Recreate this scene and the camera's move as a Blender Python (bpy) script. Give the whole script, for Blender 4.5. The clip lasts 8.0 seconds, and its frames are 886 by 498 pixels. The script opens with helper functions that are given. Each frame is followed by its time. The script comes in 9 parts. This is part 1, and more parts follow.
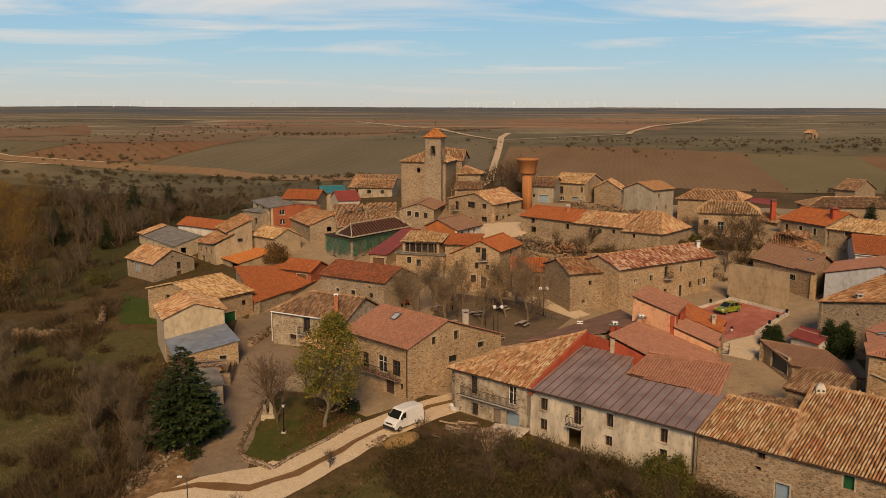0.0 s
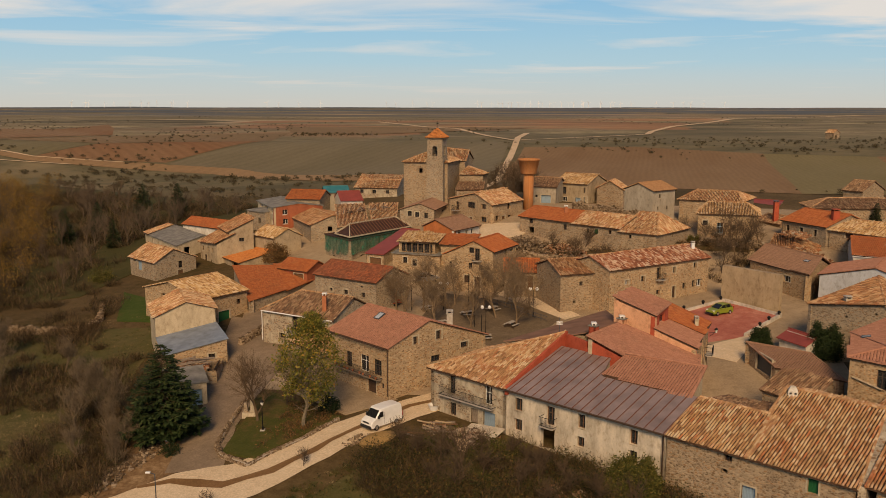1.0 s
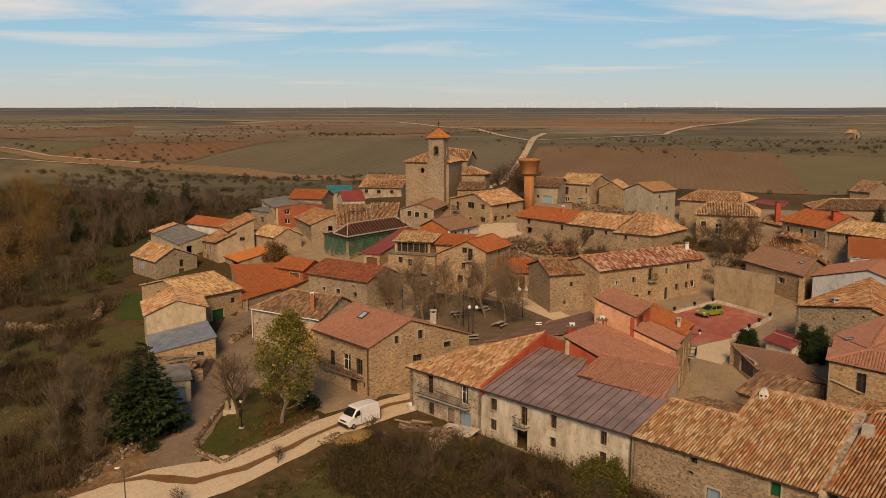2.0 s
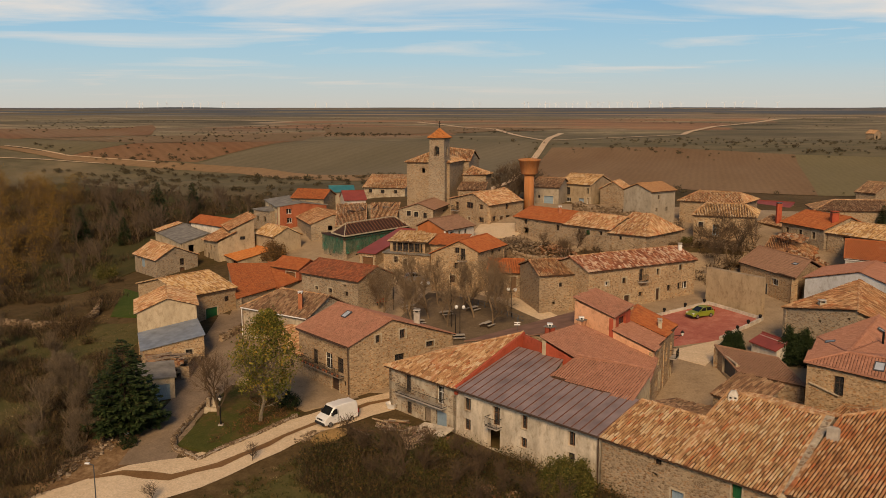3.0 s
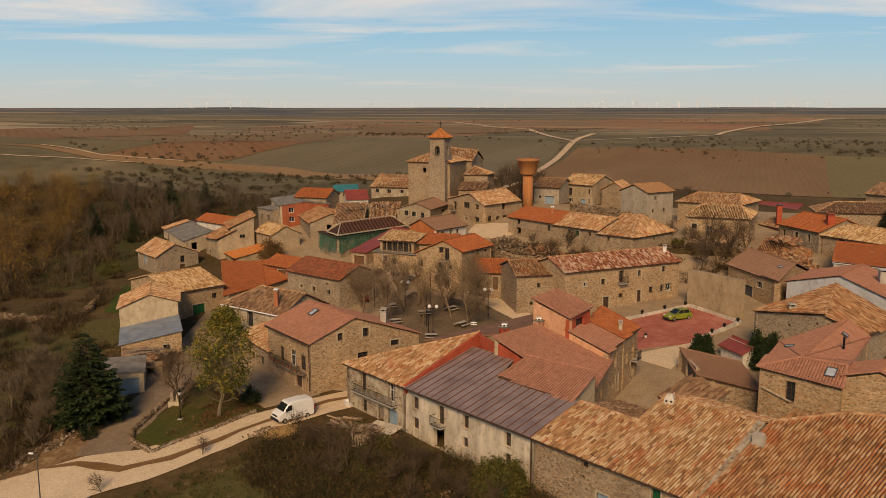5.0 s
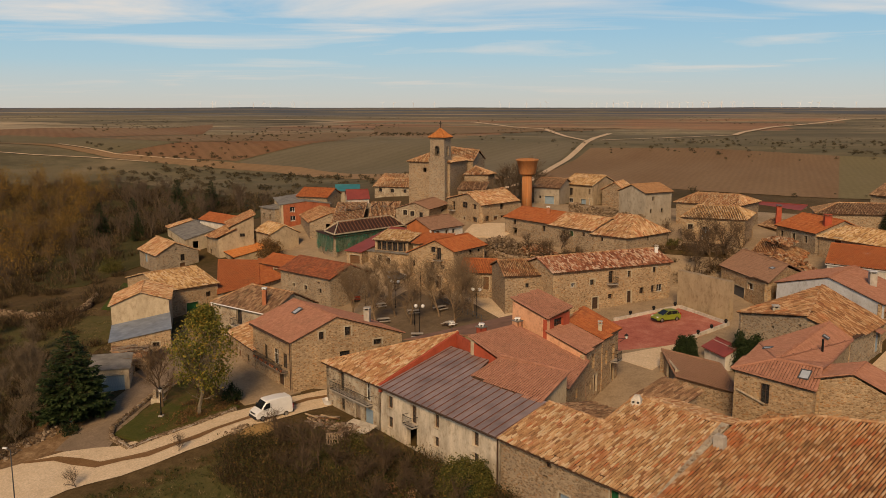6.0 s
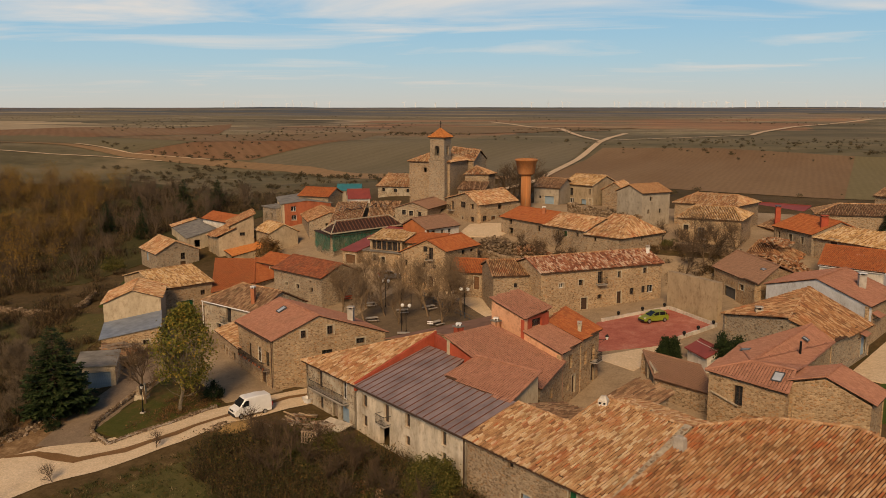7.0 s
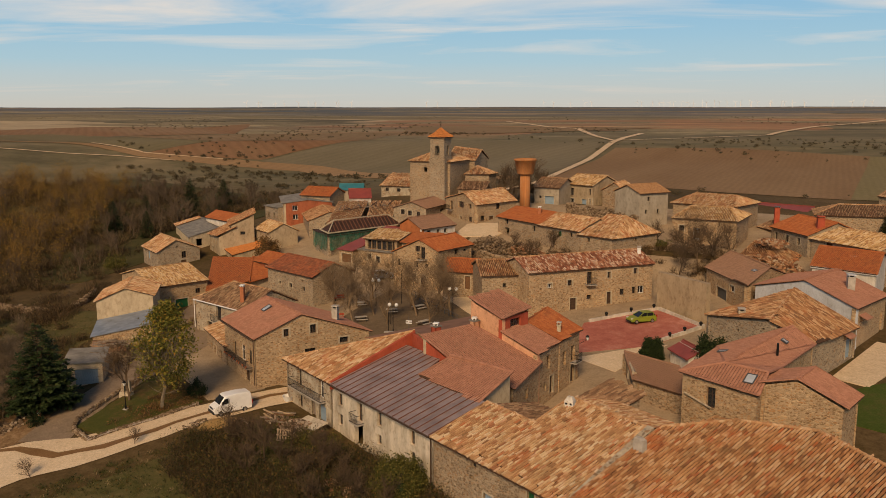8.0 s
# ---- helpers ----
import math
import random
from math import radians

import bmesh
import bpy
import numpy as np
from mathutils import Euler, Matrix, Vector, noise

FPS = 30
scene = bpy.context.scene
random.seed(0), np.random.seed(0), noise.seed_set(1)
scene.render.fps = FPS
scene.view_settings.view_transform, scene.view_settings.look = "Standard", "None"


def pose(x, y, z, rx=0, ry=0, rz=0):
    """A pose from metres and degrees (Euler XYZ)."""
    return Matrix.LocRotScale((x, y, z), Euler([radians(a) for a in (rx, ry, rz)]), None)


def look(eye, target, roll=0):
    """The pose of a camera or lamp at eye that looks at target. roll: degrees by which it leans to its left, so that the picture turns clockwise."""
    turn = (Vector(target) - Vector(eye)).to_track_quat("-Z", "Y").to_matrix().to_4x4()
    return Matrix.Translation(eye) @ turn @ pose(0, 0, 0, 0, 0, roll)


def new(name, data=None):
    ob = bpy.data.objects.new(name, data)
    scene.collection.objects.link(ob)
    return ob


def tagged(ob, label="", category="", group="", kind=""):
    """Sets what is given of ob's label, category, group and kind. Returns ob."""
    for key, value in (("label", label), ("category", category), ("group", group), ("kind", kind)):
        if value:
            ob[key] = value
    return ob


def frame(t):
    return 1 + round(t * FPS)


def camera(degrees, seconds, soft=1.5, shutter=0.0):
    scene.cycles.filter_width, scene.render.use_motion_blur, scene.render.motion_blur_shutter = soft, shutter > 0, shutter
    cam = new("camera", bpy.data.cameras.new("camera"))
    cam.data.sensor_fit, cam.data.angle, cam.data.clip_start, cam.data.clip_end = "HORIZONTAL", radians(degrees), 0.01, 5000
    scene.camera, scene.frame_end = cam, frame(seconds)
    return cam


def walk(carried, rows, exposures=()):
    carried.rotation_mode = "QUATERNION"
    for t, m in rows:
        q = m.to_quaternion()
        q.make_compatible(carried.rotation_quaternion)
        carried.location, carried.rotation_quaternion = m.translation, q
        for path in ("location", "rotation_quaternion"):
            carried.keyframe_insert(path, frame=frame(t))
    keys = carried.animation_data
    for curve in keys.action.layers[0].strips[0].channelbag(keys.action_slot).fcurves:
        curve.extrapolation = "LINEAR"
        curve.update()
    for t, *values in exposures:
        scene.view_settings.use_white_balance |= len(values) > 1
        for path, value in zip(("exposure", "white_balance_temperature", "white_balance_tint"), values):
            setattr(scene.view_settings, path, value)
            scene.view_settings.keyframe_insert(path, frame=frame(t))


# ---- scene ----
import functools

cam = camera(55.0, 8.0, soft=0.75)
PATH = [
    (0, 0.000, 0.000, 33.850, 0.000, -9.467, -0.126),
    (0.5, 2.592, -0.135, 33.874, 0.865, -9.462, -0.085),
    (1, 5.169, -0.218, 33.891, 1.714, -9.458, -0.051),
    (1.5, 7.731, -0.252, 33.903, 2.546, -9.454, -0.025),
    (2.2, 11.292, -0.221, 33.910, 3.689, -9.449, 0.001),
    (3, 15.330, -0.078, 33.910, 4.965, -9.445, 0.018),
    (3.5, 17.836, 0.067, 33.907, 5.749, -9.443, 0.023),
    (4, 20.329, 0.252, 33.902, 6.524, -9.443, 0.025),
    (4.5, 22.811, 0.475, 33.896, 7.293, -9.443, 0.026),
    (5.2, 26.266, 0.849, 33.887, 8.358, -9.445, 0.025),
    (6, 30.189, 1.357, 33.880, 9.567, -9.451, 0.024),
    (6.5, 32.628, 1.715, 33.878, 10.319, -9.456, 0.025),
    (7, 35.057, 2.103, 33.880, 11.071, -9.463, 0.029),
    (7.5, 37.478, 2.518, 33.885, 11.824, -9.471, 0.036),
    (8, 39.890, 2.958, 33.895, 12.579, -9.481, 0.048),
]
walk(cam, [(t, pose(x, y, z, 90 + pitch, roll, yaw)) for t, x, y, z, yaw, pitch, roll in PATH],
     [(0.0, -0.15, 8200, 16), (8.0, -0.20, 8200, 16)])

# ---- sky and sun: thin cloud, soft daylight ----
SUN_ELEV, SUN_AZ = 35.0, 181.0   # degrees; azimuth clockwise from +y
world = bpy.data.worlds.new("sky")
scene.world = world
world.use_nodes = True
wn, wl = world.node_tree.nodes, world.node_tree.links
wn.clear()
w_out, w_bg = wn.new("ShaderNodeOutputWorld"), wn.new("ShaderNodeBackground")
w_sky = wn.new("ShaderNodeTexSky")
w_sky.sky_type, w_sky.sun_disc = "NISHITA", False
w_sky.sun_elevation, w_sky.sun_rotation = radians(SUN_ELEV), radians(SUN_AZ)
w_sky.air_density, w_sky.dust_density, w_sky.ozone_density = 1.0, 2.5, 2.0
w_tc, w_sep = wn.new("ShaderNodeTexCoord"), wn.new("ShaderNodeSeparateXYZ")
wl.new(w_tc.outputs["Generated"], w_sep.inputs[0])


def w_math(op, a, b=0.0, clamp=False):
    n = wn.new("ShaderNodeMath")
    n.operation, n.use_clamp = op, clamp
    for i, v in enumerate((a, b)):
        if isinstance(v, (int, float)):
            n.inputs[i].default_value = v
        else:
            wl.new(v, n.inputs[i])
    return n.outputs[0]


def w_ramp(fac, stops):
    n = wn.new("ShaderNodeValToRGB")
    while len(n.color_ramp.elements) < len(stops):
        n.color_ramp.elements.new(0.5)
    for e, (p, c) in zip(n.color_ramp.elements, stops):
        e.position, e.color = p, (*c, 1)
    wl.new(fac, n.inputs[0])
    return n.outputs[0]


def w_mix(fac, a, b):
    n = wn.new("ShaderNodeMix")
    n.data_type = "RGBA"
    for i, v in ((0, fac), (6, a), (7, b)):
        if isinstance(v, (int, float)):
            n.inputs[i].default_value = v
        elif isinstance(v, tuple):
            n.inputs[i].default_value = (*v, 1)
        else:
            wl.new(v, n.inputs[i])
    return n.outputs[2]


# a layer of flat cloud: the direction is laid on a level sheet overhead
w_z = w_math("MAXIMUM", w_sep.outputs[2], 0.0)
w_den = w_math("ADD", w_z, 0.045)
w_com = wn.new("ShaderNodeCombineXYZ")
wl.new(w_math("DIVIDE", w_sep.outputs[0], w_den), w_com.inputs[0])
wl.new(w_math("DIVIDE", w_sep.outputs[1], w_den), w_com.inputs[1])
w_map = wn.new("ShaderNodeMapping")
w_map.inputs["Scale"].default_value = (0.5, 0.8, 1.0)
w_map.inputs["Location"].default_value = (0.6, 0.25, 0.0)
wl.new(w_com.outputs[0], w_map.inputs[0])
w_no = wn.new("ShaderNodeTexNoise")
w_no.inputs["Scale"].default_value, w_no.inputs["Detail"].default_value = 0.62, 8.0
w_no.inputs["Roughness"].default_value, w_no.inputs["Distortion"].default_value = 0.55, 0.5
wl.new(w_map.outputs[0], w_no.inputs[0])
w_lift = w_ramp(w_sep.outputs[2], [(0.03, (0.0, 0.0, 0.0)), (0.075, (0.25, 0.25, 0.25)), (0.12, (1, 1, 1)), (0.22, (0.7, 0.7, 0.7)), (0.45, (0.2, 0.2, 0.2))])
w_cloud = w_ramp(w_math("ADD", w_no.outputs[0], w_math("MULTIPLY", w_math("SUBTRACT", w_lift, 0.35), 0.16)), [(0.49, (0, 0, 0)), (0.68, (1, 1, 1))])
# haze near the horizon
w_haze = w_ramp(w_sep.outputs[2], [(0.0, (1, 1, 1)), (0.018, (0.62, 0.62, 0.62)), (0.05, (0.12, 0.12, 0.12)), (0.08, (0, 0, 0))])
w_blue = w_ramp(w_sep.outputs[2], [(0.0, (0.54, 0.76, 0.90)), (0.05, (0.36, 0.70, 0.98)), (0.13, (0.21, 0.57, 0.98)), (0.25, (0.10, 0.24, 0.46)), (0.7, (0.045, 0.10, 0.22))])
w_col = w_mix(w_haze, w_mix(w_cloud, w_blue, (0.76, 0.84, 0.93)), (0.62, 0.70, 0.74))
w_sum = wn.new("ShaderNodeMix")
w_sum.data_type, w_sum.blend_type = "RGBA", "ADD"
w_sum.inputs[0].default_value = 0.012
wl.new(w_col, w_sum.inputs[6])
wl.new(w_sky.outputs[0], w_sum.inputs[7])
wl.new(w_sum.outputs[2], w_bg.inputs[0])
w_bg.inputs[1].default_value = 0.9
wl.new(w_bg.outputs[0], w_out.inputs[0])

sun_data = bpy.data.lights.new("sun", "SUN")
sun_data.energy, sun_data.angle, sun_data.color = 3.4, radians(18), (1.0, 0.80, 0.565)
sun = new("sun", sun_data)
se, sa = radians(SUN_ELEV), radians(SUN_AZ)
sun.matrix_world = look((60, -40, 80), (60 - math.sin(sa) * math.cos(se), -40 - math.cos(sa) * math.cos(se), 80 - math.sin(se)))


# ---- lie of the land: heights on a coarse net, then the plain ----
NET_X = (-90, -50, -20, 10, 40, 80)
NET_Y = (60, 85, 105, 125, 138, 147, 165, 185, 210)
NET_Z = (
    (-7.0, -6.0, -4.5, -3.5, -1.5, 0.5),
    (-4.5, -3.0, -1.6, -0.3, 1.0, 2.6),
    (-4.0, -2.6, -0.2, 1.3, 2.9, 4.3),
    (-3.4, -1.2, 1.4, 3.7, 4.5, 5.8),
    (-3.1, 0.0, 2.6, 4.2, 5.0, 6.6),
    (-2.9, 0.6, 3.8, 7.2, 10.2, 8.8),
    (-1.5, 2.0, 5.8, 10.6, 11.2, 10.0),
    (0.5, 5.5, 10.0, 13.2, 12.6, 11.2),
    (2.5, 7.0, 11.6, 13.2, 13.0, 12.0),
)


def sstep(a, b, v):
    t = min(1.0, max(0.0, (v - a) / (b - a)))
    return t * t * (3 - 2 * t)


def net_at(v, net):
    v = min(max(v, net[0]), net[-1] - 1e-6)
    i = max(k for k in range(len(net) - 1) if net[k] <= v)
    t = (v - net[i]) / (net[i + 1] - net[i])
    return i, t


def ground_z(x, y):
    """Height of the ground in metres."""
    i, a = net_at(x, NET_X)
    j, b = net_at(y, NET_Y)
    near = (NET_Z[j][i] * (1 - a) + NET_Z[j][i + 1] * a) * (1 - b) + (NET_Z[j + 1][i] * (1 - a) + NET_Z[j + 1][i + 1] * a) * b
    k = sstep(195, 260, y)
    if k > 0 or abs(x) > 100:
        d = math.hypot(x, y)
        far = 6.5 + 6.0 * sstep(-80, 20, x)
        far += (16.5 - far) * sstep(340, 450, d) + 14.8 * max(0.0, min(1.0, (d - 450) / 4200))
        far += 0.8 * math.sin(x * 0.011 + 1.3) * math.sin(y * 0.009) * sstep(300, 700, d)
        k = max(k, sstep(100, 200, abs(x)) * sstep(150, 260, y))
        near = near * (1 - k) + far * k
    return near


# ---- materials ----
def shader(name, rough=0.85, metal=0.0, spec=0.3):
    m = bpy.data.materials.new(name)
    m.use_nodes = True
    b = m.node_tree.nodes["Principled BSDF"]
    b.inputs["Roughness"].default_value, b.inputs["Metallic"].default_value = rough, metal
    b.inputs["Specular IOR Level"].default_value = spec
    return m, m.node_tree.nodes, m.node_tree.links, b


def node(nodes, links, kind, ins=(), data_type=None, feature=None):
    n = nodes.new(kind)
    if data_type:
        n.data_type = data_type
    if feature:
        n.feature = feature
    for key, v in dict(ins).items():
        if isinstance(v, bpy.types.NodeSocket):
            links.new(v, n.inputs[key])
        else:
            n.inputs[key].default_value = v
    return n


def ramp(nodes, links, fac, stops, mode="LINEAR"):
    n = nodes.new("ShaderNodeValToRGB")
    n.color_ramp.interpolation = mode
    while len(n.color_ramp.elements) < len(stops):
        n.color_ramp.elements.new(0.5)
    for e, (p, c) in zip(n.color_ramp.elements, stops):
        e.position, e.color = p, (*c, 1) if not isinstance(c, (int, float)) else (c, c, c, 1)
    links.new(fac, n.inputs[0])
    return n.outputs[0]


def mixc(nodes, links, fac, a, b, blend="MIX"):
    n = nodes.new("ShaderNodeMix")
    n.data_type, n.blend_type = "RGBA", blend
    for i, v in ((0, fac), (6, a), (7, b)):
        if isinstance(v, bpy.types.NodeSocket):
            links.new(v, n.inputs[i])
        else:
            n.inputs[i].default_value = (*v, 1) if isinstance(v, tuple) else v
    return n.outputs[2]


def coords(nodes, links, scale=(1, 1, 1)):
    t = nodes.new("ShaderNodeTexCoord")
    return node(nodes, links, "ShaderNodeMapping", {"Vector": t.outputs["Object"], "Scale": scale}).outputs[0]


def noise_of(nodes, links, vec, scale, detail=4.0, rough=0.55):
    return node(nodes, links, "ShaderNodeTexNoise", {"Vector": vec, "Scale": scale, "Detail": detail, "Roughness": rough}).outputs[0]


def bump(nodes, links, b, height, strength=0.5, dist=0.03):
    n = node(nodes, links, "ShaderNodeBump", {"Height": height, "Strength": strength, "Distance": dist})
    links.new(n.outputs[0], b.inputs["Normal"])


def stone_material(name, dark, light, mortar, size=0.42, patch=0.0, patch_col=(0.4, 0.34, 0.26)):
    """Rubble or roughly squared stone in lime mortar; patch: how much of it is still rendered over."""
    m, n, l, b = shader(name, 0.92)
    v = coords(n, l, (1 / size, 1 / size, 1.9 / size))
    wob = node(n, l, "ShaderNodeTexNoise", {"Vector": v, "Scale": 0.9, "Detail": 2.0})
    v2 = node(n, l, "ShaderNodeMix", {0: 0.22, 4: v, 5: wob.outputs["Color"]}, data_type="VECTOR").outputs[1]
    cell = node(n, l, "ShaderNodeTexVoronoi", {"Vector": v2, "Scale": 1.2, "Randomness": 0.9})
    edge = node(n, l, "ShaderNodeTexVoronoi", {"Vector": v2, "Scale": 1.2, "Randomness": 0.9}, feature="DISTANCE_TO_EDGE")
    sep = node(n, l, "ShaderNodeSeparateColor", {0: cell.outputs["Color"]})
    mid = tuple((p + q) / 2 for p, q in zip(dark, light))
    warm = (mid[0] * 1.12, mid[1] * 0.86, mid[2] * 0.66)
    stone = ramp(n, l, sep.outputs[0], [(0.0, dark), (0.35, mid), (0.62, light), (0.82, warm), (1.0, tuple(c * 0.8 for c in dark))])
    grain = noise_of(n, l, coords(n, l), 9.0, 6.0)
    stone = mixc(n, l, 0.45, stone, ramp(n, l, grain, [(0.3, (0.55, 0.52, 0.5)), (0.7, (1.25, 1.22, 1.18))]), "MULTIPLY")
    joint = ramp(n, l, edge.outputs["Distance"], [(0.04, 1.0), (0.15, 0.0)])
    col = mixc(n, l, joint, stone, mortar)
    big = noise_of(n, l, coords(n, l), 0.35, 5.0)
    col = mixc(n, l, 0.6, col, ramp(n, l, big, [(0.32, (0.72, 0.68, 0.63)), (0.68, (1.15, 1.12, 1.05))]), "MULTIPLY")
    if patch:
        pn = noise_of(n, l, coords(n, l, (0.5, 0.5, 0.8)), 1.1, 6.0, 0.6)
        cut = 0.7 - patch * 0.4
        pm = ramp(n, l, pn, [(cut, 0.0), (cut + 0.05, 1.0)])
        stain = ramp(n, l, noise_of(n, l, coords(n, l, (1.5, 1.5, 0.4)), 1.4, 5.0), [(0.3, tuple(c * 0.5 for c in patch_col)), (0.5, tuple(c * 0.88 for c in patch_col)), (0.7, tuple(c * 1.08 for c in patch_col))])
        col = mixc(n, l, pm, col, stain)
    l.new(col, b.inputs["Base Color"])
    h = ramp(n, l, edge.outputs["Distance"], [(0.0, 0.0), (0.14, 1.0)])
    bump(n, l, b, mixc(n, l, 0.3, h, grain), 0.7, 0.05)
    return m


def plaster_material(name, col, stain=0.7, rough=0.9):
    m, n, l, b = shader(name, rough)
    big = noise_of(n, l, coords(n, l, (1, 1, 0.45)), 0.7, 6.0, 0.62)
    fine = noise_of(n, l, coords(n, l), 14.0, 4.0)
    c = mixc(n, l, 1.0, col, ramp(n, l, big, [(0.28, (stain, stain * 0.97, stain * 0.92)), (0.62, (1.06, 1.05, 1.03))]), "MULTIPLY")
    patch = noise_of(n, l, coords(n, l, (1, 1, 0.7)), 1.9, 6.0, 0.68)
    c = mixc(n, l, 0.75, c, ramp(n, l, patch, [(0.34, (0.66, 0.60, 0.54)), (0.47, (0.96, 0.94, 0.92)), (0.6, (1.05, 1.04, 1.03)), (0.7, (0.92, 0.80, 0.70))]), "MULTIPLY")
    c = mixc(n, l, 0.35, c, ramp(n, l, fine, [(0.35, (0.75, 0.75, 0.75)), (0.65, (1.15, 1.15, 1.15))]), "MULTIPLY")
    l.new(c, b.inputs["Base Color"])
    bump(n, l, b, fine, 0.3, 0.02)
    return m


def tile_material(name, stops, moss=(0.10, 0.085, 0.05), moss_amount=0.45, blush=0.0, blush_col=(0.44, 0.13, 0.05), even=0.2):
    """Clay tiles, each fired to its own colour, with lichen and soot in patches."""
    m, n, l, b = shader(name, 0.88, spec=0.2)
    geo = n.new("ShaderNodeNewGeometry")
    c = ramp(n, l, geo.outputs["Random Per Island"], stops)
    mean = tuple(sum(s[1][k] for s in stops) / len(stops) for k in range(3))
    c = mixc(n, l, even, c, mean)
    v = coords(n, l)
    big = noise_of(n, l, v, 0.55, 6.0, 0.62)
    if blush:
        patch = noise_of(n, l, coords(n, l, (1.0, 1.0, 1.0)), 0.33, 5.0, 0.65)
        c = mixc(n, l, ramp(n, l, patch, [(0.55, 0.0), (0.66, blush)]), c, blush_col)
    c = mixc(n, l, ramp(n, l, big, [(0.50, 0.0), (0.72, moss_amount)]), c, moss)
    fine = noise_of(n, l, v, 11.0, 5.0)
    c = mixc(n, l, 0.5, c, ramp(n, l, fine, [(0.3, (0.62, 0.6, 0.58)), (0.7, (1.22, 1.2, 1.18))]), "MULTIPLY")
    l.new(c, b.inputs["Base Color"])
    bump(n, l, b, fine, 0.35, 0.02)
    return m


def plain_material(name, col, rough=0.7, metal=0.0, vary=0.25, scale=3.0, spec=0.3):
    m, n, l, b = shader(name, rough, metal, spec)
    v = noise_of(n, l, coords(n, l), scale, 5.0)
    c = mixc(n, l, 1.0, col, ramp(n, l, v, [(0.3, (1 - vary,) * 3), (0.7, (1 + vary * 0.6,) * 3)]), "MULTIPLY")
    l.new(c, b.inputs["Base Color"])
    return m


def earth_material(name, stops, s1=0.05, s2=0.9, relief=0.4, rough=0.95):
    """Soil and sward: two scales of patches and a fine grain."""
    m, n, l, b = shader(name, rough, spec=0.1)
    v = coords(n, l)
    big = noise_of(n, l, v, s1, 6.0, 0.6)
    mid = noise_of(n, l, v, s2, 6.0, 0.65)
    fac = mixc(n, l, 0.45, big, mid)
    c = ramp(n, l, fac, stops)
    fine = noise_of(n, l, v, 5.0, 5.0, 0.7)
    c = mixc(n, l, 0.6, c, ramp(n, l, fine, [(0.3, (0.6, 0.58, 0.55)), (0.7, (1.3, 1.28, 1.22))]), "MULTIPLY")
    l.new(c, b.inputs["Base Color"])
    bump(n, l, b, mixc(n, l, 0.5, mid, fine), relief, 0.12)
    return m


def field_material(name, a, b_col, turn, line=1.6, furrow=0.35):
    """Ploughed or sown land with drill lines and damp patches."""
    m, n, l, b = shader(name, 0.95, spec=0.05)
    t = n.new("ShaderNodeTexCoord")
    mp = node(n, l, "ShaderNodeMapping", {"Vector": t.outputs["Object"], "Rotation": (0, 0, radians(turn))})
    wv = node(n, l, "ShaderNodeTexWave", {"Vector": mp.outputs[0], "Scale": 0.05 / line * 3, "Distortion": 3.0, "Detail": 3.0, "Detail Scale": 0.6})
    big = noise_of(n, l, node(n, l, "ShaderNodeMapping", {"Vector": mp.outputs[0], "Scale": (1, 0.25, 1)}).outputs[0], 0.02, 6.0, 0.6)
    c = ramp(n, l, big, [(0.32, a), (0.68, b_col)])
    c = mixc(n, l, furrow, c, ramp(n, l, wv.outputs[1], [(0.2, (0.70, 0.68, 0.66)), (0.8, (1.2, 1.19, 1.17))]), "MULTIPLY")
    fine = noise_of(n, l, mp.outputs[0], 0.7, 6.0, 0.7)
    c = mixc(n, l, 0.5, c, ramp(n, l, fine, [(0.3, (0.72, 0.7, 0.68)), (0.7, (1.2, 1.18, 1.15))]), "MULTIPLY")
    l.new(c, b.inputs["Base Color"])
    return m


def leaf_material(name, stops, rough=0.7):
    m, n, l, b = shader(name, rough, spec=0.15)
    geo = n.new("ShaderNodeNewGeometry")
    l.new(ramp(n, l, geo.outputs["Random Per Island"], stops), b.inputs["Base Color"])
    return m


def glass_material():
    m, n, l, b = shader("window_glass", 0.06, spec=0.5)
    b.inputs["Base Color"].default_value = (0.14, 0.15, 0.16, 1)
    b.inputs["Transmission Weight"].default_value = 0.85
    b.inputs["IOR"].default_value = 1.45
    return m


